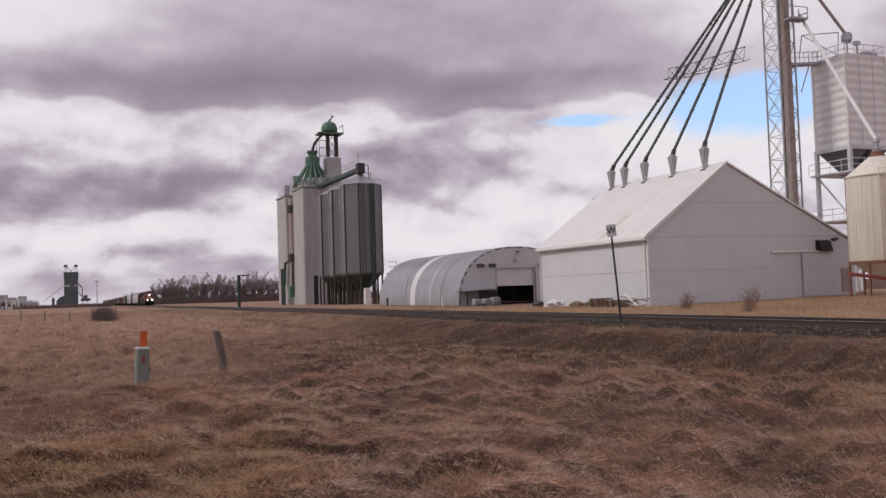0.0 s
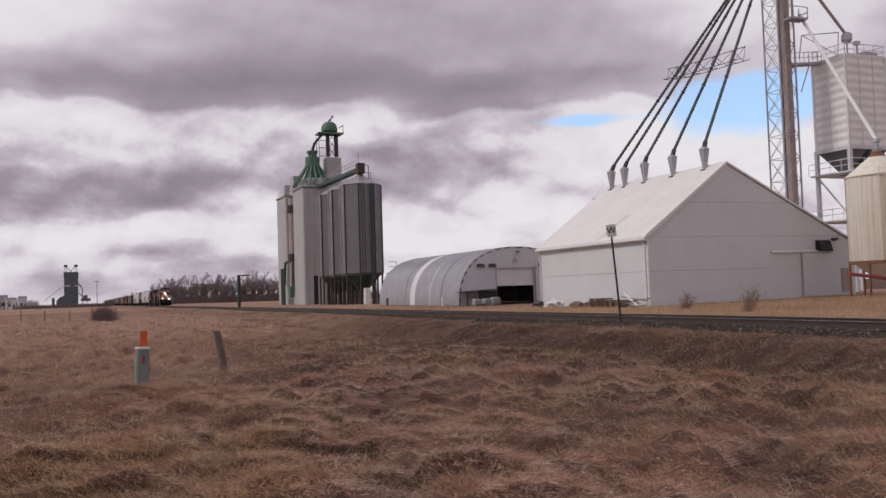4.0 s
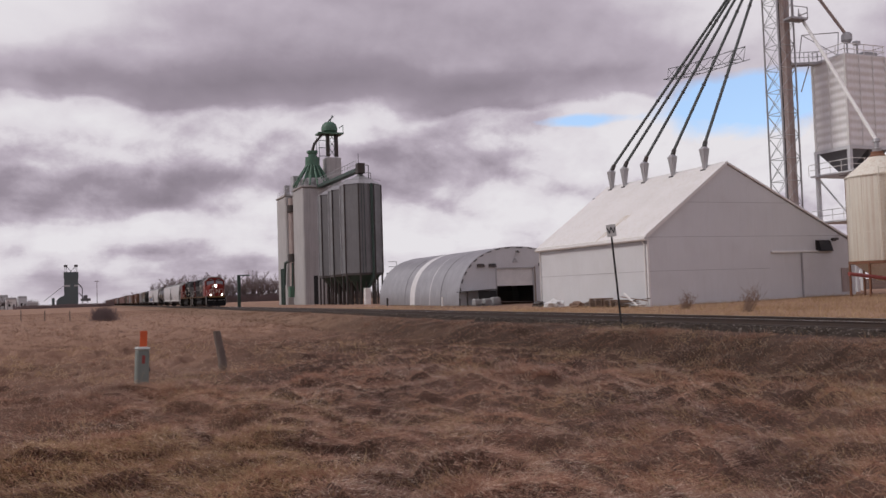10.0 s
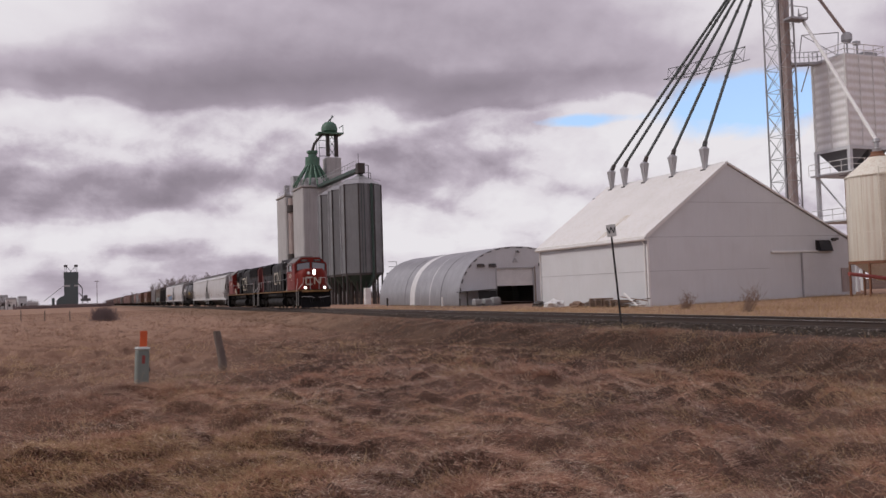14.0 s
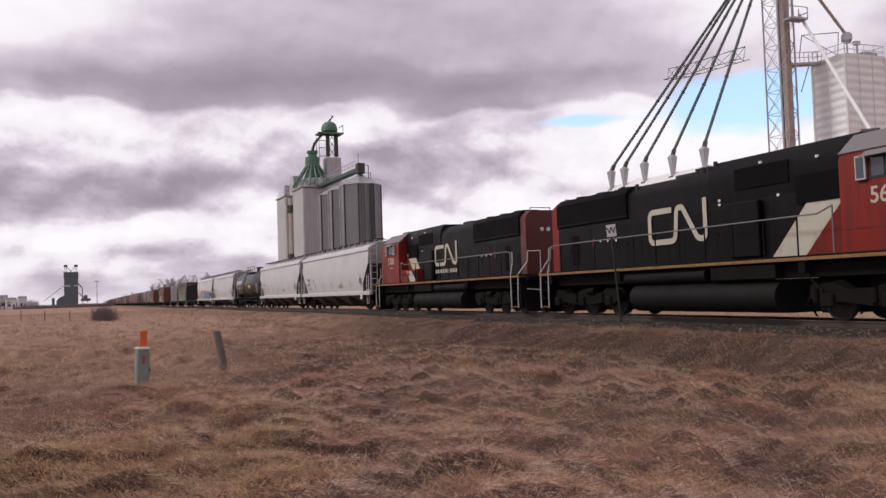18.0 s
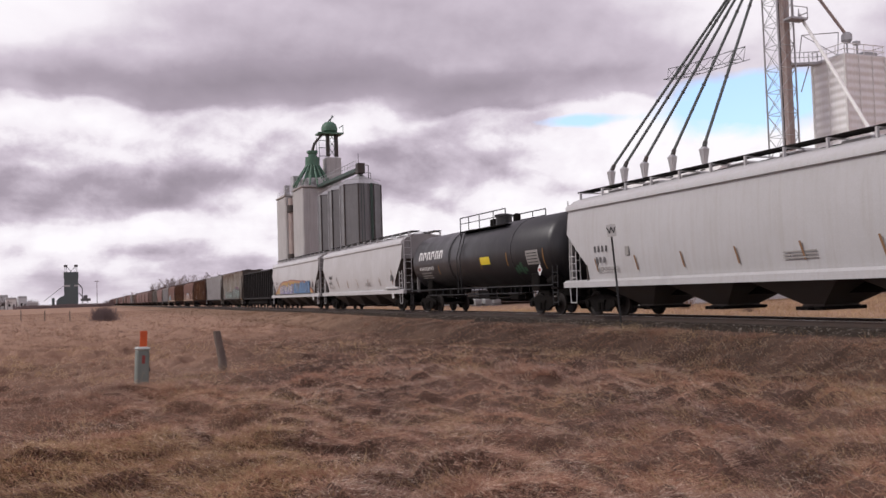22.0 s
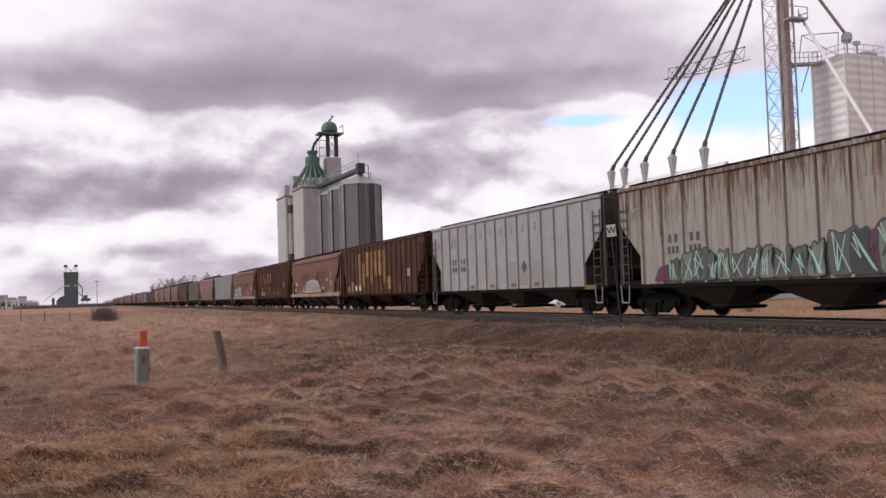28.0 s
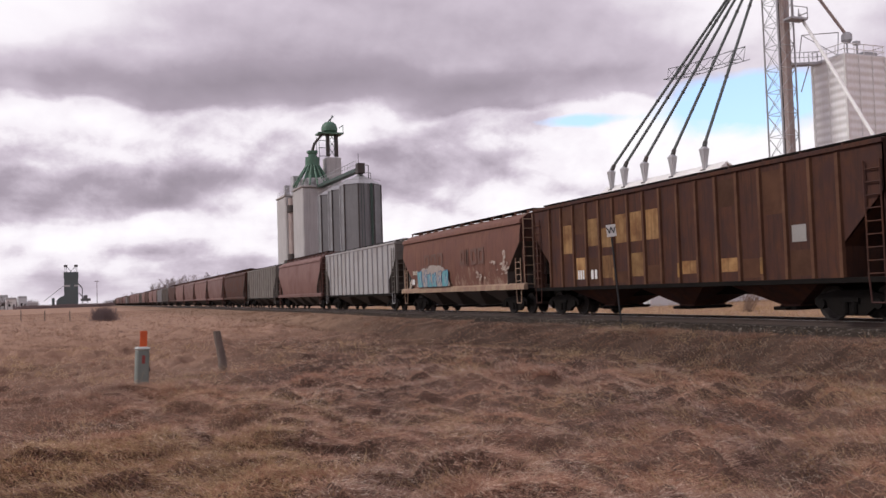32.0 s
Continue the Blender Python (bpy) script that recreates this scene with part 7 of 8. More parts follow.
        skin("trade_mark_block", y - 0.17, y - 0.46, 3.18, 3.30, MARK_WHITE, slant=0.12)
        skin("trade_mark_block", y - 0.33, y - 0.48, (2.86, 3.0, 2.86, 3.0, 2.86, 2.86)[k], 3.18, MARK_WHITE, slant=0.12)
    for k in range(9):
        skin("number_bar", 6.9 - k * 0.24, 6.78 - k * 0.24, 2.30, 2.48, MARK_WHITE)
    for z in (2.12, 1.98, 1.86):
        skin("data_line", 6.9, 5.4, z, z + 0.05, PATCH_GREY)
    skin("yellow_placard", -1.30, -2.35, 2.30, 2.66, paint("placard_yellow", (0.75, 0.58, 0.03), 0.5), "yellow rectangular placard")
    for y, a, b in ((4.2, 2.0, 2.5), (-1.2, 2.1, 2.65), (-4.05, 2.15, 2.75), (-7.4, 1.9, 2.75)):
        skin("yellow_reflector", y, y - 0.09, a, b, YELLOW, slant=0.12)
    skin("data_board", -6.0, -7.1, 2.12, 2.72, PATCH_GREY, "grey data stencil")
    for z in (2.2, 2.33, 2.46, 2.58):
        skin("data_board_line", -6.08, -7.0, z, z + 0.035, BLACK).location.x -= 0.006
    for k in range(4):
        skin("green_tag", -4.6 - 0.3 * k, -4.85 - 0.3 * k, 1.75 + 0.1 * (k % 2), 2.05 + 0.1 * (k % 3), paint("green_spray", (0.03, 0.09, 0.05), 0.5))
    dia = [(-1.56, -7.35, 1.62), (-1.56, -7.15, 1.86), (-1.56, -7.35, 2.10), (-1.56, -7.55, 1.86)]
    part("hazard_placard", Shape().slab(dia, (-1, 0, 0), 0.01), MARK_WHITE, car, "small red and white diamond placard", smooth=0)
    part("hazard_centre", Shape().box((-1.576, -7.45, 1.80), (-1.570, -7.25, 1.92)), RED_PAINT, car)
    part("brake_cylinder", Shape().tube((-1.1, -8.1, 1.42), (-1.1, -7.4, 1.42), 0.2, 12), UNDER, car)
    wheels = []
    for d in (-1, 1):
        wheels += freight_truck(car, d * (h - 1.2))
    return car, wheels


def gondola_car():
    car = thing("gondola_car", "black open gondola car with ribbed steel sides and a scrap load", "rail car", group="cars of the freight train")
    h = 8.4
    for side in (-1, 1):
        part("body_side", Shape().box((side * 1.42, -h, 1.15), (side * 1.48, h, 3.95)), GONDOLA, car)
        part("top_chord", Shape().box((side * 1.38, -h, 3.9), (side * 1.58, h, 4.05), 0.02), GONDOLA, car)
        part("side_sill", Shape().box((side * 1.38, -h, 1.0), (side * 1.6, h, 1.18), 0.02), GONDOLA, car)
        for k in range(16):
            y = -h + 0.5 + (2 * h - 1.0) * k / 15
            part("side_post", Shape().prism([(side * 1.48, y - 0.12), (side * 1.62, y - 0.06), (side * 1.62, y + 0.06), (side * 1.48, y + 0.12)], "z", 1.18, 3.9), GONDOLA, car)
    for d in (-1, 1):
        part("end_wall", Shape().box((-1.42, d * h - 0.04, 1.0), (1.42, d * h + 0.04, 4.0)).box((-1.42, d * h - 0.1, 2.3), (1.42, d * h + 0.1, 2.5)), GONDOLA, car)
        part("end_platform", Shape().box((-1.5, d * h, 1.0), (1.5, d * (h + 0.35), 1.08)), UNDER, car)
        coupler(car, d * (h + 0.2), d)
        for x in (-1.6, 1.6):
            ladder(car, x, d * (h - 0.6), d * (h - 0.15), 0.5, 3.0, GONDOLA, 7)
    part("floor", Shape().box((-1.42, -h, 1.0), (1.42, h, 1.1)), UNDER, car)
    part("centre_sill", Shape().box((-0.3, -h, 0.65), (0.3, h, 1.0)).box((-1.3, -5.2, 0.45), (1.3, 5.2, 1.0), 0.1), UNDER, car)
    rng = random.Random(9)
    load = Shape()
    for k in range(70):
        x, y, z = rng.uniform(-1.2, 1.2), rng.uniform(-h + 0.6, h - 0.6), rng.uniform(3.5, 4.1)
        d = Vector((rng.uniform(-1, 1), rng.uniform(-1, 1), rng.uniform(-0.2, 0.35))) * rng.uniform(0.3, 0.7)
        load.box((x - 0.25, y - 0.4, 3.0), (x + 0.3, y + 0.45, z - 0.15), 0.05)
        load.tube(Vector((x, y, z)) - d * 0.5, Vector((x, y, z)) + d * 0.5, rng.uniform(0.03, 0.07), 5)
    tagged(part("scrap_load", load, RUST, car, "loose rusty scrap"), kind="stuff")
    wheels = []
    for d in (-1, 1):
        wheels += freight_truck(car, d * (h - 1.6))
    return car, wheels


def loco_truck(car, y):
    b = part("truck", Shape().box((-0.95, -2.4, 0.55), (0.95, 2.4, 0.85), 0.05), TRUCK_IRON, car, "three-axle locomotive truck")
    # Added dark blocks between the axles stand in for shade under the truck.
    for yy in (-1.2, 0.65, 2.3):
        part("traction_motor", Shape().box((-0.66, yy - 0.45, 0.2), (0.66, yy + 0.45, 1.2), 0.06), UNDER, b)
    b.matrix_basis = pose(0, y, 0)
    for side in (-1, 1):
        x = side * 1.12
        o = [(-2.5, 0.62), (-2.45, 0.95), (-1.7, 1.02), (-1.2, 0.82), (-0.5, 0.82), (0, 1.0), (0.5, 0.82), (1.2, 0.82), (1.7, 1.02), (2.45, 0.95), (2.5, 0.62), (2.0, 0.40), (1.5, 0.52), (0.6, 0.42), (-0.6, 0.42), (-1.5, 0.52), (-2.0, 0.40)]
        part("side_frame", Shape().prism(o, "x", x - 0.09, x + 0.09), TRUCK_IRON, b)
        for yy in (-1.85, 0.0, 1.85):
            part("axle_box", Shape().box((x - 0.05, yy - 0.2, 0.36), (x + side * 0.2, yy + 0.2, 0.74), 0.05), UNDER, b)
            part("coil_spring", Shape().tube((x + side * 0.1, yy + 0.42, 0.5), (x + side * 0.1, yy + 0.42, 0.86), 0.09, 8), TRUCK_IRON, b)
        part("brake_cylinder", Shape().tube((x + side * 0.12, -0.95, 0.92), (x + side * 0.12, -0.45, 0.92), 0.12, 10), UNDER, b)
        part("sand_pipe", Shape().path([(x, 2.35, 1.0), (x, 2.65, 0.5), (x * 0.7, 2.7, 0.12)], 0.03, 5), UNDER, b)
    return [wheelset(b, yy, 0.53) for yy in (-1.85, 0.0, 1.85)]


def ribbon(path, width, x, side):
    """A flat stroke with rounded bends, laid on a side wall at x; path holds (y, z)."""
    pts = [Vector(path[0])]
    for a, b, c in zip(path, path[1:], path[2:]):
        a, b, c = Vector(a), Vector(b), Vector(c)
        cut = min(0.22, 0.45 * (b - a).length, 0.45 * (c - b).length)
        p, q = b + (a - b).normalized() * cut, b + (c - b).normalized() * cut
        for k in range(5):
            f = k / 4
            pts.append(p * (1 - f) ** 2 + b * (2 * f * (1 - f)) + q * f ** 2)
    pts.append(Vector(path[-1]))
    s, edge = Shape(), []
    for k, p in enumerate(pts):
        d = ((p - pts[k - 1]).normalized() if k else Vector((0, 0))) + ((pts[k + 1] - p).normalized() if k + 1 < len(pts) else Vector((0, 0)))
        d.normalize()
        n = Vector((-d.y, d.x)) * (width / 2)
        edge.append((p - n, p + n))
    for (a, b), (c, d) in zip(edge, edge[1:]):
        s.slab([(x, *a), (x, *c), (x, *d), (x, *b)], (side, 0, 0), 0.005)
    return s


def locomotive(number, label, red, lit):
    """A six-axle freight locomotive, cab at -y; the hood is narrower than the deck."""
    car = thing("diesel_locomotive", label, "locomotive", group="locomotives of the freight train")
    # underframe, fuel tank
    part("underframe", Shape().box((-1.15, -9.35, 1.15), (1.15, 11.0, 1.56), 0.03), UNDER, car)
    part("deck_stripe", Shape().box((-1.54, -9.35, 1.60), (1.54, 11.05, 1.69), 0.01), YELLOW, car, "grimy yellow stripe along the deck edge")
    part("deck", Shape().box((-1.52, -9.4, 1.69), (1.52, 11.1, 1.74)), UNDER, car)
    tank = [(-1.30, 1.14)] + [(-1.02 - 0.5 * math.sin(radians(q)), 0.66 + 0.46 * math.cos(radians(q))) for q in range(20, 181, 20)]
    part("fuel_tank", Shape().prism(tank + [(-x, h) for x, h in reversed(tank)], "y", -2.3, 4.6), TANK_GREY, car, "grimy black fuel tank")
    for side in (-1, 1):
        part("air_reservoir", Shape().tube((side * 1.25, 0.7, 1.33), (side * 1.25, 5.0, 1.33), 0.2, 14), TANK_GREY, car)
        part("battery_box", Shape().box((side * 1.1, -2.3, 1.15), (side * 1.45, 0.4, 1.55), 0.02), UNDER, car)
        for y in (-3.3, 5.3, 10.2):
            part("frame_gusset", Shape().box((side * 1.35, y - 0.12, 1.25), (side * 1.5, y + 0.12, 1.57), 0.02), UNDER, car)
        part("handbrake_chain", Shape().path([(side * 1.4, -3.2, 1.5), (side * 1.42, -3.6, 1.05), (side * 1.4, -3.9, 0.8)], 0.03, 5), UNDER, car)
    # long hood
    hood = [(-0.95, 1.74), (-0.95, 4.16), (-0.90, 4.34), (-0.66, 4.57), (0.66, 4.57), (0.90, 4.34), (0.95, 4.16), (0.95, 1.74)]
    body = part("long_hood", Shape().prism(hood, "y", -4.7, 10.3), LOCO_BLACK, car, "black engine hood")
    part("hood_end", Shape().prism([(x * 1.004, z) for x, z in hood], "y", 10.3, 10.8, ), red, car, "dull red hood end")
    rad = [(-0.955, 3.46), (-1.02, 3.54), (-1.02, 4.34), (-0.80, 4.61), (0.80, 4.61), (1.02, 4.34), (1.02, 3.54), (0.955, 3.46)]
    rd = part("radiator_section", Shape().prism(rad, "y", 5.3, 10.28), LOCO_BLACK, car, "radiator section with wire-screened intakes")
    for side in (-1, 1):
        part("radiator_grille", Shape().box((side * 1.02, 5.32, 3.60), (side * 1.030, 10.27, 4.36)), GRILLE, rd, "black wire screen")
        part("radiator_grille", Shape().slab([(side * 1.026, 5.32, 4.362), (side * 1.026, 10.27, 4.362), (side * 0.84, 10.27, 4.585), (side * 0.84, 5.32, 4.585)], (side * 0.7, 0, 0.7), 0.008), GRILLE, rd, smooth=0)
    for y in (6.2, 7.7, 9.2):
        part("cooling_fan", Shape().lathe([(4.60, 0.62), (4.69, 0.62), (4.69, 0.54), (4.65, 0.5)], (0, y), 20), LOCO_BLACK, rd)
    part("lifting_rail", Shape().path([(-0.5, 10.4, 4.57), (-0.5, 10.45, 4.71), (0.5, 10.45, 4.71), (0.5, 10.4, 4.57)], 0.02, 5), LOCO_BLACK, rd)
    hatch = [(-0.955, 3.5), (-1.0, 4.12), (-0.95, 4.44), (-0.72, 4.78), (0.72, 4.78), (0.95, 4.44), (1.0, 4.12), (0.955, 3.5)]
    part("dynamic_brake_hatch", Shape().prism(hatch, "y", -4.69, 0.85), LOCO_BLACK, car)
    part("exhaust_stack", Shape().box((-0.3, 2.4, 4.55), (0.3, 3.4, 4.76), 0.04), BLACK, car)
    part("hood_top_walk", Shape().box((-0.5, 0.9, 4.57), (0.5, 5.2, 4.62), 0.02), LOCO_BLACK, car)
    for y, w in ((1.9, 0.10), (1.65, 0.13), (1.35, 0.11)):
        part("roof_fitting", Shape().tube((-0.5, y, 4.56), (-0.5, y, 4.78), w, 8), BLACK, car)
    part("lifting_lug", Shape().box((-0.8, 0.7, 4.62), (-0.72, 0.8, 4.84)), BLACK, car)
    part("lifting_lug", Shape().box((-0.8, 4.9, 4.42), (-0.72, 5.0, 4.66)), BLACK, car)
    # doors on both sides of the hood
    for side in (-1, 1):
        for k in range(14):
            y = -1.0 + 0.80 * k
            if side < 0 and k in (0, 9, 10):
                continue
            part("engine_door", Shape().box((side * 0.95, y + 0.012, 1.85), (side * 0.956, y + 0.788, 3.30), 0.003), LOCO_BLACK, body)
            part("door_latch", Shape().box((side * 0.956, y + 0.70, 2.5), (side * 0.975, y + 0.74, 2.62)), UNDER, body)
        part("hatch_screen", Shape().box((side * 0.985, -2.5, 3.80), (side * 1.016, -0.35, 4.42), 0.004), GRILLE, body, "black wire screen")
        # Flat dark panel: the shade of a deep intake is painted, not recessed.
        part("air_intake", Shape().box((side * 0.955, -4.35, 3.15), (side * 1.012, -2.75, 3.92)), GRILLE, body, "dark panel for the shade in the air intake recess")
        part("electrical_cabinet", Shape().box((side * 0.95, -1.42, 1.80), (side * 1.16, -0.1, 3.42), 0.03), LOCO_BLACK, body)
        # Thin dark slab on the hood paints the shade inside a doorway.
        part("doorway", Shape().box((side * 0.955, 8.7, 1.95), (side * 0.965, 9.25, 3.1)), GRILLE, body, "dark panel for the shade in an open doorway")
        for y, z in ((0.35, 3.55), (0.35, 3.42), (6.05, 2.72), (6.6, 2.74), (7.1, 2.76), (-2.1, 3.45), (-3.6, 4.30), (-1.5, 4.45)):
            part("small_decal", Shape().box((side * 0.976, y, z), (side * (1.03 if z > 3.9 else 0.980), y + 0.10, z + 0.07)), MARK_WHITE, body)
        part("red_notice", Shape().box((side * 0.966, 7.55, 2.62), (side * 0.970, 7.72, 2.92)), LOCO_RED, body)
    low = part("louvred_locker", Shape().prism([(0.99, 1.745), (1.42, 1.745), (1.42, 2.38), (1.34, 2.46), (0.99, 2.46)], "y", -4.68, -1.75), red, car, "low louvred equipment locker")
    part("slant_band", Shape().slab([(1.422, -2.95, 1.75), (1.422, -2.0, 1.75), (1.422, -2.7, 2.37), (1.422, -3.6, 2.37)], (1, 0, 0), 0.004), CREAM_MARK, low, "pale slanted band", smooth=0)
    part("slant_band", Shape().slab([(1.422, -2.0, 1.75), (1.422, -1.76, 1.75), (1.422, -1.76, 2.37), (1.422, -2.7, 2.37)], (1, 0, 0), 0.004), LOCO_BLACK, low, smooth=0)
    for y in (-4.1, -3.9, -3.15, -2.6, -2.2):
        for k in range(3):
            part("louvre", Shape().box((1.424, y, 2.1 + 0.06 * k), (1.44, y + 0.16, 2.13 + 0.06 * k)), UNDER, low)
    # cab
    prof = [(-1.50, 1.74), (-1.50, 4.02), (-1.42, 4.16), (-0.85, 4.66), (0.85, 4.66), (1.42, 4.16), (1.50, 4.02), (1.50, 1.74)]
    cab = part("cab", Shape().prism(prof, "y", -7.95, -4.7), red, car, "red wide cab")
    part("cab_roof", Shape().prism([(-1.46, 4.19), (-0.87, 4.70), (0.87, 4.70), (1.46, 4.19), (1.40, 4.14), (0.85, 4.66), (-0.85, 4.66), (-1.40, 4.14)], "y", -7.75, -4.65), CAB_ROOF, car, "dusty grey cab roof")
    part("air_conditioner", Shape().box((-0.6, -6.4, 4.68), (0.6, -5.4, 4.86), 0.04), CAB_ROOF, car)
    part("horn", Shape().tube((-0.4, -5.0, 4.8), (-0.4, -4.5, 4.8), 0.05, 8, 0.1).tube((-0.4, -4.9, 4.66), (-0.4, -4.9, 4.8), 0.03), DARK_STEEL, car)
    for side in (-1, 1):
        x = side * 1.5
        # Black backing paints the shade of a recessed window.
        part("side_window_frame", Shape().box((x - side * 0.02, -6.62, 3.44), (x + side * 0.006, -5.62, 4.06), 0.004), BLACK, cab, "dark panel for the shade in a window recess")
        for a, b in ((-6.56, -6.10), (-6.04, -5.68)):
            part("side_window", Shape().box((x + side * 0.006, a, 3.50), (x + side * 0.014, b, 4.0)), GLASS, cab)
        for a, b in ((-7.02, -6.66), (-5.58, -5.26)):
            wing = part("wind_deflector", Shape().box((x + side * 0.005, a, 3.44), (x + side * 0.09, b, 4.04), 0.01), GALV, cab, "framed wind deflector pane")
            part("deflector_pane", Shape().box((x + side * 0.09, a + 0.05, 3.49), (x + side * 0.094, b - 0.05, 3.99)), GLASS, wing)
        part("window_awning", Shape().slab([(x, -6.75, 4.12), (x, -5.55, 4.12), (x + side * 0.26, -5.55, 3.97), (x + side * 0.26, -6.75, 3.97)], (0, 0, 1), 0.02), CAB_ROOF, cab, smooth=0)
        bars(cab, "cab_note", x + side * 0.003, -6.35, 2.66, 0.5, 0.07, 5, CREAM_MARK, side, 0.3)
        part("cab_door_seam", Shape().box((x, -7.6, 1.8), (x + side * 0.012, -7.57, 3.3)).box((x, -7.9, 2.3), (x + side * 0.012, -4.72, 2.32)), LOCO_RED_OLD, cab)
    # sloped transition and nose
    def sec(y, w, c, z1, z2):
        return [(-w, y, 1.74), (-w, y, z1), (-c, y, z2), (c, y, z2), (w, y, z1), (w, y, 1.74)]
    nose = part("nose", Shape().loft([sec(-7.9, 1.46, 1.2, 3.18, 3.40), sec(-8.45, 1.34, 1.0, 3.22, 3.56), sec(-8.85, 1.12, 0.82, 3.22, 3.62), sec(-9.02, 0.98, 0.7, 3.1, 3.52), sec(-9.08, 0.92, 0.62, 2.95, 3.40)]), red, car, "red short nose")
    part("nose_door", Shape().box((-0.36, -9.115, 1.85), (0.36, -9.075, 3.05), 0.01), red, nose)
    part("front_mask", Shape().prism([(-1.42, 3.38), (-1.42, 4.06), (-0.85, 4.58), (0.85, 4.58), (1.42, 4.06), (1.42, 3.38)], "y", -8.02, -7.95), red, cab)
    for a, b in ((-1.28, -0.12), (0.12, 1.28)):
        c = a if abs(a) > abs(b) else b
        o = 1 if c > 0 else -1
        part("windshield", Shape().slab([(a, -8.03, 3.47), (b, -8.03, 3.47), (b, -8.03, 4.24 if o < 0 else 4.08), (a, -8.03, 4.08 if o < 0 else 4.24)], (0, -1, 0), 0.012), SCREEN, cab, "windshield pane with a sky reflection in its colour", smooth=0)
        part("windshield_gasket", Shape().path([(a, -8.035, 3.47), (b, -8.035, 3.47), (b, -8.035, 4.24 if o < 0 else 4.08), (a, -8.035, 4.08 if o < 0 else 4.24), (a, -8.035, 3.47)], 0.03, 5), BLACK, cab)
        board = part("number_board", Shape().box((min(o * 0.25, o * 0.95), -8.06, 4.29), (max(o * 0.25, o * 0.95), -8.0, 4.47), 0.01), BLACK, cab)
        lettering("board_number", number, 0.24, MARK_FADED, board, Matrix.Translation((o * 0.6, -8.065, 4.38)) @ Euler((radians(90), 0, 0)).to_matrix().to_4x4())
    # lights
    part("headlight_bezel", Shape().box((-0.17, -9.14, 3.02), (0.17, -9.0, 3.56), 0.03), LAMP_HOUSING, nose)
    for z in (3.16, 3.42):
        part("headlight", Shape().tube((0, -9.13, z), (0, -9.16, z), 0.07, 16), LAMP if lit else CAB_ROOF, nose, "lit headlight" if lit else "")
    for x in (-0.86, 0.86):
        part("ditch_light_box", Shape().box((x - 0.14, -9.5, 1.74), (x + 0.14, -9.25, 2.04), 0.03), LAMP_HOUSING, car)
        part("ditch_light", Shape().tube((x, -9.49, 1.89), (x, -9.52, 1.89), 0.075, 16), LAMP if lit else CAB_ROOF, car, "lit ditch light" if lit else "")
    for z in (3.72, 3.72):
        part("rear_lamp", Shape().tube((0.16 if z else 0, 10.8, z), (0.16, 10.85, z), 0.09, 12).tube((-0.16, 10.8, z), (-0.16, 10.85, z), 0.09, 12), MARK_WHITE, car)
        break
    part("nose_roundel", Shape().tube((-0.48, -9.06, 3.22), (-0.48, -9.10, 3.22), 0.13, 20), MARK_WHITE, nose, "small round crest")
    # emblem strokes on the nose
    em = Shape()
    for a, b in (((-0.74, 2.2), (-0.74, 2.82)), ((-0.74, 2.82), (-0.14, 2.82)), ((-0.74, 2.2), (-0.14, 2.2)), ((0.04, 2.2), (0.04, 2.82)), ((0.04, 2.82), (0.52, 2.2)), ((0.52, 2.2), (0.62, 2.82))):
        p, q = Vector((a[0], -9.125, a[1])), Vector((b[0], -9.125, b[1]))
        nn = Vector((-(q - p).z, 0, (q - p).x)).normalized() * 0.055
        em.slab([p - nn, q - nn, q + nn, p + nn], (0, -1, 0), 0.012)
    part("nose_emblem", em, CREAM_MARK, nose, smooth=0)
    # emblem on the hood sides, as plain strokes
    for side, y0, y1, z0, z1 in ((-1, 4.05, 1.0, 2.42, 3.62), (1, -1.95, 1.16, 2.52, 3.62)):
        w = y1 - y0
        if side == 1:
            y0, y1, w = -0.05, 3.06, 3.11
        x = side * 0.985
        path = [(0.42, 0.93), (0.02, 0.93), (0.02, 0.07), (0.47, 0.07), (0.51, 0.95), (0.60, 0.98), (0.85, 0.07), (0.97, 0.07), (0.97, 1.12)]
        em = ribbon([(y0 + w * u, z0 + (z1 - z0) * q) for u, q in path], 0.19, x, side)
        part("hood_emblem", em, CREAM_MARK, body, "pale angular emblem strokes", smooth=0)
        if side == 1:
            bars(body, "web_line_bar", x, y0, 2.22, w, 0.2, 9, CREAM_MARK, side, 0.3)
        # red and pale slanted band behind the cab
        x2 = side * 0.988
        part("slant_band", Shape().slab([(x2, -1.75, 1.76), (x2, -3.0, 1.76), (x2, -4.6, 3.42), (x2, -3.35, 3.42)], (side, 0, 0), 0.004), CREAM_MARK, body, "pale slanted band", smooth=0)
        part("slant_band", Shape().slab([(x2, -3.0, 1.76), (x2, -4.68, 1.76), (x2, -4.68, 3.42), (x2, -4.6, 3.42)], (side, 0, 0), 0.004), red, body, smooth=0)
        lettering("cab_number", number, 0.56, CREAM_MARK, cab, Matrix.Translation((side * 1.503, -6.15, 3.05)) @ Euler((radians(90), 0, radians(90 * side))).to_matrix().to_4x4())
    # pilots, steps, handrails
    for d, yend in ((-1, -9.4), (1, 11.1)):
        pil = part("pilot", Shape().prism([(-1.45, 1.30), (1.45, 1.30), (1.45, 0.35), (1.1, 0.12), (-1.1, 0.12), (-1.45, 0.35)], "y", yend + d * 0.02, yend - d * 0.15), LOCO_BLACK, car)
        part("snow_plow", Shape().prism([(yend, 0.1), (yend + d * 0.24, 0.12), (yend + d * 0.12, 0.5), (yend + d * 0.06, 0.9), (yend, 0.95)], "x", -1.3, 1.3), LOCO_BLACK, pil)
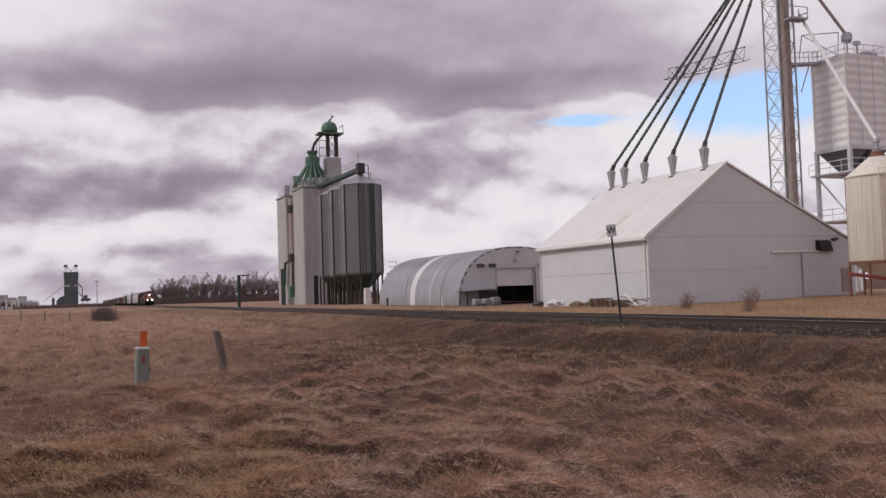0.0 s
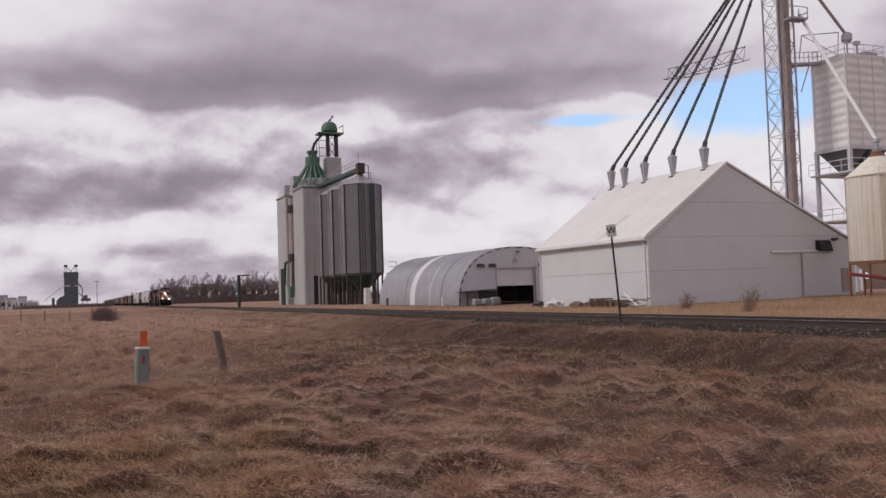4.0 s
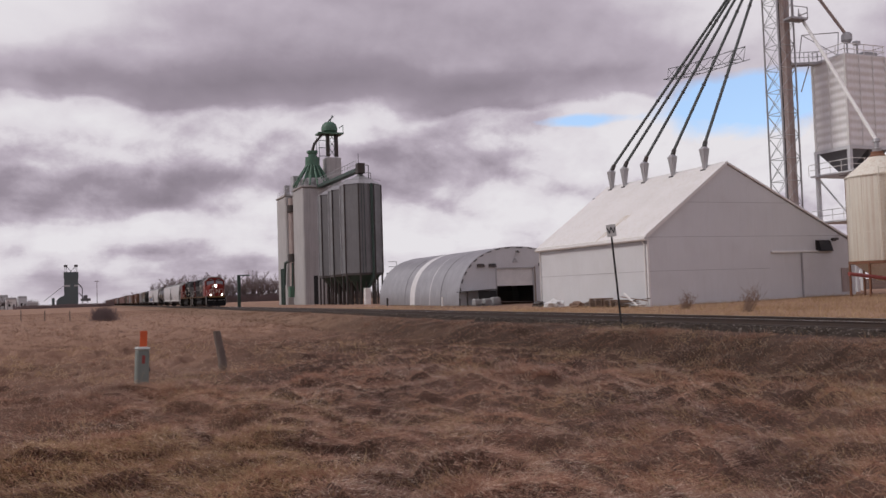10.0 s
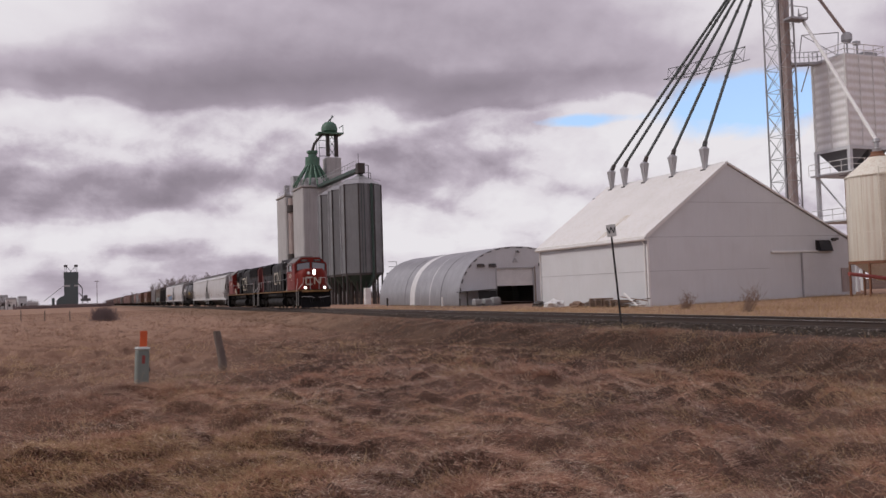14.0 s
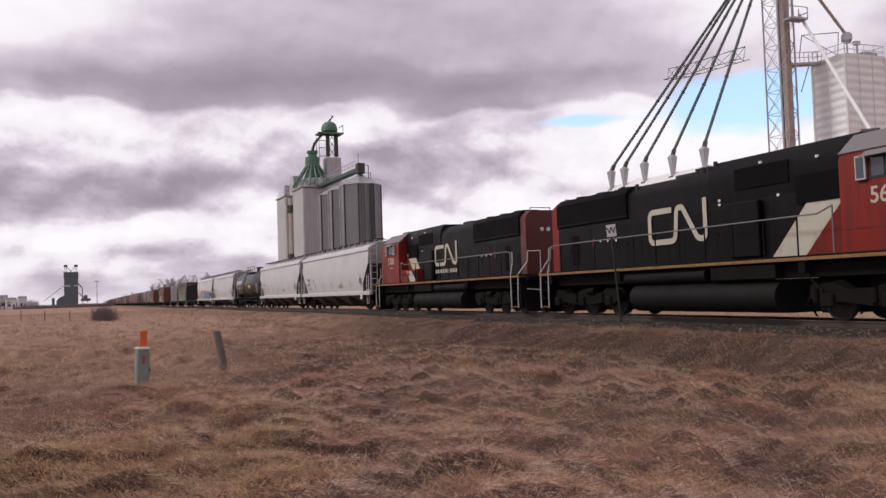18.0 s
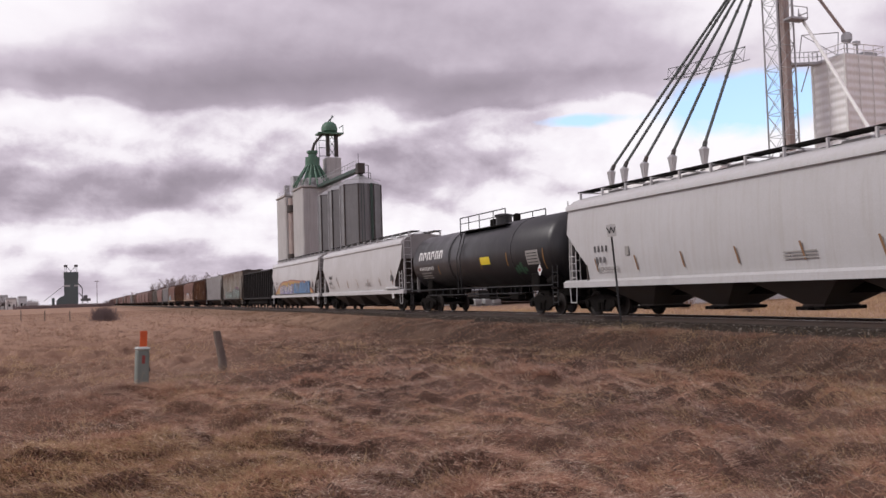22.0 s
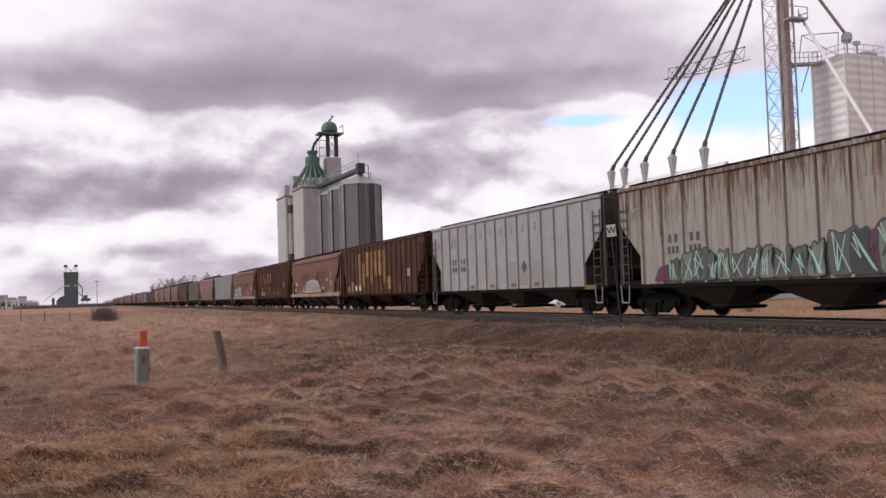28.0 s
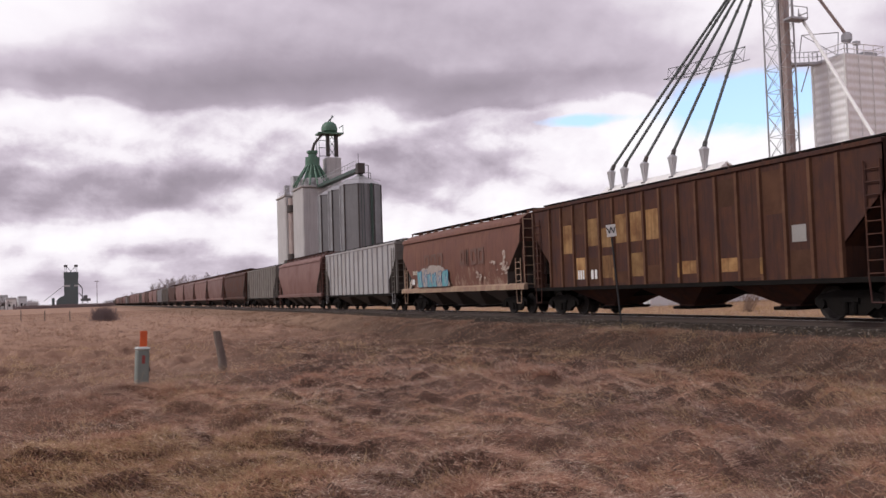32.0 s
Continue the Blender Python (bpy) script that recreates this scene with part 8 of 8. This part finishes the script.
        part("anticlimber", Shape().box((-1.2, yend, 1.5), (1.2, yend + d * 0.28, 1.66), 0.02), YELLOW if d < 0 else LOCO_BLACK, car)
        part("cut_lever", Shape().path([(-1.3, yend + d * 0.3, 1.1), (-0.4, yend + d * 0.34, 1.1), (-0.3, yend + d * 0.4, 1.0), (0.3, yend + d * 0.4, 1.0), (1.3, yend + d * 0.3, 1.1)], 0.022, 5), WHITE_RAIL, car)
        for x in (-0.55, -0.35, 0.4, 0.6):
            part("brake_hose", Shape().path([(x, yend + d * 0.1, 1.15), (x, yend + d * 0.35, 0.9), (x + 0.06, yend + d * 0.32, 0.55)], 0.025, 6), BLACK, pil)
        coupler(car, yend, d)
        for x in (-1, 1):
            for z in (0.32, 0.66, 1.0, 1.34):
                part("step_tread", Shape().box((x * 0.98, yend - d * 0.75, z), (x * 1.5, yend - d * 0.18, z + 0.03)), YELLOW if z < 0.4 else UNDER, car)
            part("step_well", Shape().box((x * 0.95, yend - d * 0.8, 0.28), (x * 1.5, yend - d * 0.76, 1.6)).box((x * 0.95, yend - d * 0.17, 0.28), (x * 1.5, yend - d * 0.13, 1.6)), LOCO_BLACK, car)
            part("step_rail", Shape().path([(x * 1.52, yend - d * 0.8, 0.3), (x * 1.52, yend - d * 0.8, 1.75), (x * 1.40, yend - d * 0.82, 2.3), (x * 1.40, yend - d * 0.85, 2.75)], 0.026, 6), WHITE_RAIL, car)
            part("step_rail", Shape().path([(x * 1.52, yend - d * 0.14, 0.3), (x * 1.52, yend - d * 0.14, 0.9), (x * 1.50, yend - d * 0.12, 1.75), (x * 1.05, yend - d * 0.06, 2.3), (x * 1.02, yend - d * 0.06, 2.75), (x * 0.4, yend - d * 0.06, 2.75)], 0.026, 6), WHITE_RAIL, car)
        part("end_rail", Shape().path([(-0.4, yend - d * 0.06, 1.74), (-0.4, yend - d * 0.06, 2.78)], 0.024, 5).path([(0.4, yend - d * 0.06, 1.74), (0.4, yend - d * 0.06, 2.78)], 0.024, 5), WHITE_RAIL, car)
    for side in (-1, 1):
        x = side * 1.47
        part("side_handrail", Shape().path([(x, -4.4, 1.75), (x, -4.4, 2.95), (x, -3.9, 2.78), (x, 9.9, 2.78), (x, 10.2, 2.72), (x, 10.25, 1.75)], 0.024, 6), GALV_DARK, car)
        for k in range(11):
            y = -3.2 + 1.25 * k
            part("stanchion", Shape().tube((x, y, 1.74), (x, y, 2.78), 0.024, 6), LOCO_BLACK, car)
    wheels = loco_truck(car, -5.75) + loco_truck(car, 8.2)
    return car, wheels


# the consist, front to rear: (thing, place of its middle at the start, wheels, facing)
TRAIN, WHEELS = [], []


def join_train(made, front, rear, turned=False, spin=True):
    car, wheels = made
    TRAIN.append((car, (front + rear) / 2, turned))
    if spin:
        WHEELS.extend((w, -1 if turned else 1) for w in wheels)
    return car


def make_train():
    a = locomotive("5693", "red and black diesel freight locomotive with lit headlights", LOCO_RED, True)
    join_train(a, 315.35, 315.35)
    b = locomotive("5780", "weathered black diesel locomotive with red cab, running backwards", LOCO_RED, False)
    join_train(b, 339.35, 339.35, True)
    for o in b[0].children:
        if o.name.startswith("hood_end") and o.type == "MESH":
            o.data.materials[0] = LOCO_RED_OLD

    def white(label, front, rear, seed):
        m = covered_hopper(label, CAR_WHITE, rear - front, gates=4, end_mat=CAR_WHITE_SHADED, seed=seed, deep_sill=seed == 3)
        car = join_train(m, front, rear)
        h = (rear - front) / 2
        rng = random.Random(seed)
        for k in range(7):
            y = h - 2.1 - (2 * h - 3.9) * k / 6
            z = 1.62
            part("orange_tab", Shape().slab([(-1.575, y, z), (-1.575, y - 0.07, z), (-1.645, y + 0.05, z + 0.5 + (0.4 if k == 6 else 0)), (-1.645, y + 0.12, z + 0.5 + (0.4 if k == 6 else 0))], (-1, 0, 0), 0.006), ORANGE_TAB, car, smooth=0)
        bars(car, "reporting_mark", -1.633, h - 1.9, 2.45, 1.0, 0.22, 4, MARK_DARK, gap=0.62)
        bars(car, "reporting_mark", -1.633, h - 2.0, 2.05, 0.75, 0.22, 4 if seed % 2 else 3, MARK_DARK, gap=0.62)
        for z in (1.76, 1.66):
            bars(car, "data_line", -1.605, h - 2.1, z, 1.4, 0.05, 6, PATCH_GREY)
        bars(car, "capacity_panel", -1.640, -h + 2.1, 2.05, 0.55, 0.36, 1, MARK_DARK)
        for z in (1.85, 1.77, 1.69):
            bars(car, "data_line", -1.59, -1.6, z, 1.8, 0.04, 1, PATCH_GREY)
        bars(car, "consolidated_stencil", -1.63, h - 3.9, 2.3, 0.35, 0.3, 1, PATCH_GREY)
        part("end_sill_tag", Shape().box((-1.66, -h + 1.35, 0.82), (-1.64, -h + 1.75, 1.1)), MARK_WHITE, car)
        part("end_sill_tag_hole", Shape().tube((-1.66, -h + 1.55, 0.97), (-1.668, -h + 1.55, 0.97), 0.07, 10), BLACK, car)
        return car

    white("clean white covered hopper car with four bottom funnels", 350.0, 369.2, 1)
    white("white covered hopper car with small dark stencils", 370.45, 389.3, 2)
    join_train(tank_car(), 390.7, 407.3)
    white("white covered hopper car with a step board on its sill", 408.7, 427.4, 3)
    g = white("white covered hopper car with blue and gold spray paint", 429.1, 448.0, 4)
    spray_cloud(g, -1.648, -8.0, 7.7, 1.42, 2.60, ("rust", "orange", "gold"), 30)
    graffiti(g, -1.655, -7.0, -0.4, 1.42, 2.66, ("blue", "blue", "deep", "blue"), "deep", 31, 8, inner="steel")
    graffiti(g, -1.655, -0.2, 5.4, 1.42, 2.42, ("violet", "lilac", "violet"), "black", 33, 9, inner="white")
    join_train(gondola_car(), 449.0, 465.8)

    s = covered_hopper("rust-streaked grey ribbed hopper car covered in spray paint", CAR_STAINED, 16.9, ribs=14, gates=3, end_mat=CAR_SLOPE, eave=4.2, seed=5)
    stained = join_train(s, 467.0, 483.9)
    p = covered_hopper("pale grey ribbed covered hopper car with faded lettering", CAR_GREY, 16.9, ribs=14, gates=3, end_mat=CAR_SLOPE, eave=4.2, seed=6)
    pale = join_train(p, 485.0, 501.9)
    pitch = (16.9 - 2.7) / 13
    for car in (stained, pale):
        for k, n in enumerate(range(3, 10)):
            y = 8.45 - 1.35 - pitch * (n + 0.35)
            bars(car, "faded_letter", -1.505, y, 3.72, 0.34, 0.36, 1 if k in (4, 6) else 2, MARK_FADED, gap=0.55)
        for y, r in ((7.35, 0.36), (8.45 - 1.35 - pitch * 1.5, 0.42)):
            for kk in range(3):
                ring = Shape()
                for j in range(11):
                    a0, a1 = [radians(200 - 20 * (j + q) - 12 * kk) for q in (0, 1)]
                    rr = r - 0.14 * kk
                    ring.slab([(-1.506, y - rr * math.cos(a0), 3.35 + rr * math.sin(a0)), (-1.506, y - rr * math.cos(a1), 3.35 + rr * math.sin(a1)),
                               (-1.506, y - (rr - 0.06) * math.cos(a1), 3.35 + (rr - 0.06) * math.sin(a1)), (-1.506, y - (rr - 0.06) * math.cos(a0), 3.35 + (rr - 0.06) * math.sin(a0))], (-1, 0, 0), 0.005)
                part("faded_crest", ring, MARK_FADED, car, smooth=0)
        for n in (1, 2):
            y = 8.45 - 1.35 - pitch * (n + 0.22)
            bars(car, "reporting_mark", -1.505, y, 2.55, 0.62, 0.26, 2, MARK_DARK, gap=0.5)
            bars(car, "reporting_mark", -1.505, y, 2.18, 0.62, 0.24, 3, MARK_DARK)
        for n in (3, 5, 7, 9):
            y = 8.45 - 1.35 - pitch * (n + 0.3)
            part("yellow_tag", Shape().box((-1.51, y - 0.5, 1.2), (-1.503, y, 1.36)), YELLOW, car)
        part("yellow_tag", Shape().box((-1.58, -8.0, 1.0), (-1.57, -7.2, 1.16)), YELLOW, car)
    for n, z0, z1 in ((1, 2.0, 2.75), (2, 2.0, 2.75)):
        ribbed_patches(stained, 8.45, 14, 1, [(12 - n, z0, z1)], PATCH_GREY)
    ribbed_patches(pale, 8.45, 14, 1, [(3, 1.2, 2.2), (4, 1.25, 2.0), (5, 1.2, 2.3), (2, 1.2, 1.9)], PATCH_GREY)
    spray_cloud(stained, -1.583, -6.7, -1.6, 1.2, 2.6, ("wine",), 40)
    spray_cloud(stained, -1.583, 4.6, 6.4, 1.2, 1.75, ("wine",), 42)
    graffiti(stained, -1.588, -6.4, -0.9, 1.2, 2.62, ("soot", "black", "moss"), "black", 41, 7, inner="mint")
    graffiti(stained, -1.588, -0.8, 5.6, 1.2, 2.15, ("soot", "moss", "soot"), "black", 43, 11, inner="mint")
    dia = [(-1.505, -2.2, 1.75), (-1.505, -2.45, 2.05), (-1.505, -2.2, 2.35), (-1.505, -1.95, 2.05)]
    part("diamond_mark", Shape().slab(dia, (-1, 0, 0), 0.006), MARK_DARK, pale, smooth=0)

    def rusty(front, rear, seed, cells):
        m = covered_hopper("rust-brown ribbed covered hopper car with pale repainted fields", CAR_RUST, rear - front, ribs=17, gates=3, eave=4.13, seed=seed, slope_mat=CAR_RUST, post_mat=RUST_POST)
        car = join_train(m, front, rear)
        h = (rear - front) / 2
        ribbed_patches(car, h, 17, seed, cells, PATCH)
        ribbed_patches(car, h, 17, seed, [(k, 1.2, 1.3 + 0.7 * (k * 37 % 5) / 5 + 0.3) for k in (1, 3, 8, 10, 12)] + [(k, 3.3 - 0.2 * (k * 13 % 4), 4.1) for k in (2, 4, 13, 14)], PATCH_RUST, 0.002)
        for n, w in ((13, 2), (14, 3)):
            bars(car, "white_stencil", -1.512, h - 1.35 - (2 * h - 2.7) / 16 * (16.2 - n), 1.55, 0.5, 0.34, w, MARK_WHITE)
        part("square_mark", Shape().box((-1.512, -h + 2.5, 2.1), (-1.506, -h + 3.0, 2.55)), PATCH_GREY, car)
        for k in (3, 7, 11):
            y = -h + 1.35 + (2 * h - 2.7) / 16 * k
            part("yellow_reflector", Shape().box((-1.595, y - 0.05, 1.3), (-1.583, y + 0.05, 1.75)), YELLOW, car)
        return car

    def smooth(front, rear, seed, mat, tag):
        m = covered_hopper("round-sided brown covered hopper car with scrawled spray paint", mat, rear - front, gates=4, end_mat=CAR_RUST, sill_mat=SILL_FADED, top_mat=mat, board_mat=UNDER, eave=4.0, seed=seed, board=0.54)
        car = join_train(m, front, rear)
        h = (rear - front) / 2
        y0, y1, z0, z1, cloud, fills, line, sd, n, inner = tag
        spray_cloud(car, -1.648, y0 - 0.25, y1 + 0.25, z0, z1 + 0.12, (cloud,), sd)
        graffiti(car, -1.655, y0, y1, z0, z1, fills, line, sd, n, inner=inner)
        for y, w in ((3.95, 0.78), (3.0, 0.78), (2.05, 0.78), (-1.05, 0.55), (-1.75, 0.3), (-2.35, 0.72), (-3.2, 0.68)):
            s = Shape()
            for a, b, c, d in ((0, 0.2, 0, 1), (w - 0.2, w, 0, 1), (0.2, w - 0.2, 0.78, 1), (0.2, w - 0.2, 0, 0.22)):
                if b > a:
                    s.slab([(-1.635, y - a, 2.35 + 0.78 * c), (-1.635, y - b, 2.35 + 0.78 * c), (-1.635, y - b, 2.35 + 0.78 * d), (-1.635, y - a, 2.35 + 0.78 * d)], (-1, 0, 0), 0.0015)
            part("faded_letter", s, FADED_INK, car, smooth=0)
        flake = random.Random(seed)
        for ya, za, wide, tall, count in ((-5.95, 2.05, 0.5, 0.28, 26), (-6.0, 2.7, 0.14, 0.3, 12), (-4.7, 2.36, 0.4, 0.06, 8), (6.2, 1.7, 0.3, 0.25, 14), (-3.3, 1.8, 0.5, 0.2, 12), (3.4, 1.65, 0.4, 0.18, 10)):
            s = Shape()
            for k in range(count):
                y, z = ya + flake.gauss(0, 0.5) * wide, za + flake.gauss(0, 0.5) * tall
                a, b = flake.uniform(0.02, 0.14), flake.uniform(0.02, 0.10)
                s.slab([(-1.630, y + a, z - b), (-1.630, y - a * 0.7, z - b * 0.8), (-1.630, y - a, z + b), (-1.630, y + a * 0.6, z + b * 0.7)], (-1, 0, 0), 0.0015 + 0.0002 * k)
            tagged(part("flaked_paint", s, PALE_FLAKE, car, "pale flaked paint", smooth=0), kind="stuff")
        bars(car, "reporting_mark", -1.635, h - 0.5 - 1.2, 2.2, 0.8, 0.22, 4, CREAM_MARK)
        part("white_patch", Shape().box((-1.60, h - 1.9, 1.55), (-1.588, h - 1.45, 1.85)), MARK_WHITE, car)
        return car

    rusty(503.1, 520.2, 7, [(k, 2.3 - 0.5 * (k % 3 == 0), 3.9) for k in (6, 7, 8, 9, 10, 12)] + [(14, 1.3, 2.0), (15, 1.3, 1.7), (5, 1.4, 2.2), (11, 1.6, 3.2)])
    smooth(521.0, 537.0, 8, CAR_BROWN, (-2.7, 2.6, 1.42, 2.3, "sky", ("pink", "pink"), "black", 51, 5, "dust"))
    rusty(538.2, 555.6, 9, [(k, 2.6, 3.6) for k in (8, 9, 10, 12)] + [(k, 1.4, 2.2) for k in (9, 11, 13)] + [(4, 1.4, 1.8), (6, 1.4, 1.8), (14, 2.4, 3.5), (11, 2.5, 3.2)])
    smooth(556.8, 571.9, 10, CAR_BROWN, (0.6, 4.9, 1.40, 2.35, "dust", ("teal", "dust", "teal"), "deep", 53, 6, "sky"))
    # the long tail: copies of a few plain cars
    grey = covered_hopper("grey ribbed covered hopper car, weathered", CAR_GREY, 16.7, ribs=14, gates=3, end_mat=CAR_OLIVE, eave=4.0, seed=11)
    join_train(grey, 573.6, 590.3)
    brown = covered_hopper("round-sided faded brown covered hopper car", CAR_FADED, 16.4, gates=4, end_mat=CAR_RUST, eave=4.0, seed=12)
    join_train(brown, 592.0, 608.2, spin=False)
    olive = covered_hopper("dusty olive-grey covered hopper car", CAR_OLIVE, 16.4, ribs=12, gates=3, eave=4.0, seed=13)
    join_train(olive, 610.4, 626.6, spin=False)
    dark = covered_hopper("dark rust-brown covered hopper car", CAR_RUST, 16.8, gates=4, eave=4.0, seed=14)
    join_train(dark, 628.5, 645.3, spin=False)
    y = 646.9
    order = [brown, brown, brown, brown, dark, olive, grey, brown, brown, dark, brown, olive]
    for k in range(30):
        src = order[k % len(order)][0]
        c = copy_thing(src, Matrix())
        TRAIN.append((c, y + 8.35, k % 3 == 1))
        y += 18.1


make_train()


def motions():
    """The train rolls past at one steady speed, and its near wheels turn."""
    for car, y, turned in TRAIN:
        rows = []
        for t in range(33):
            at = y - SPEED * t
            tilt = math.degrees(math.atan2(grade(at + 5) - grade(at - 5), 10.0))
            rows.append((float(t), pose(TRACK, at, grade(at), -tilt if turned else tilt, 0, 180 if turned else 0)))
        walk(car, rows)
    for wheels, way in WHEELS:
        x, y, r = wheels.location
        turn = math.degrees(SPEED / r) * way
        walk(wheels, [(k / FPS, pose(x, y, r, turn * k / FPS)) for k in range(32 * FPS + 1)])


motions()
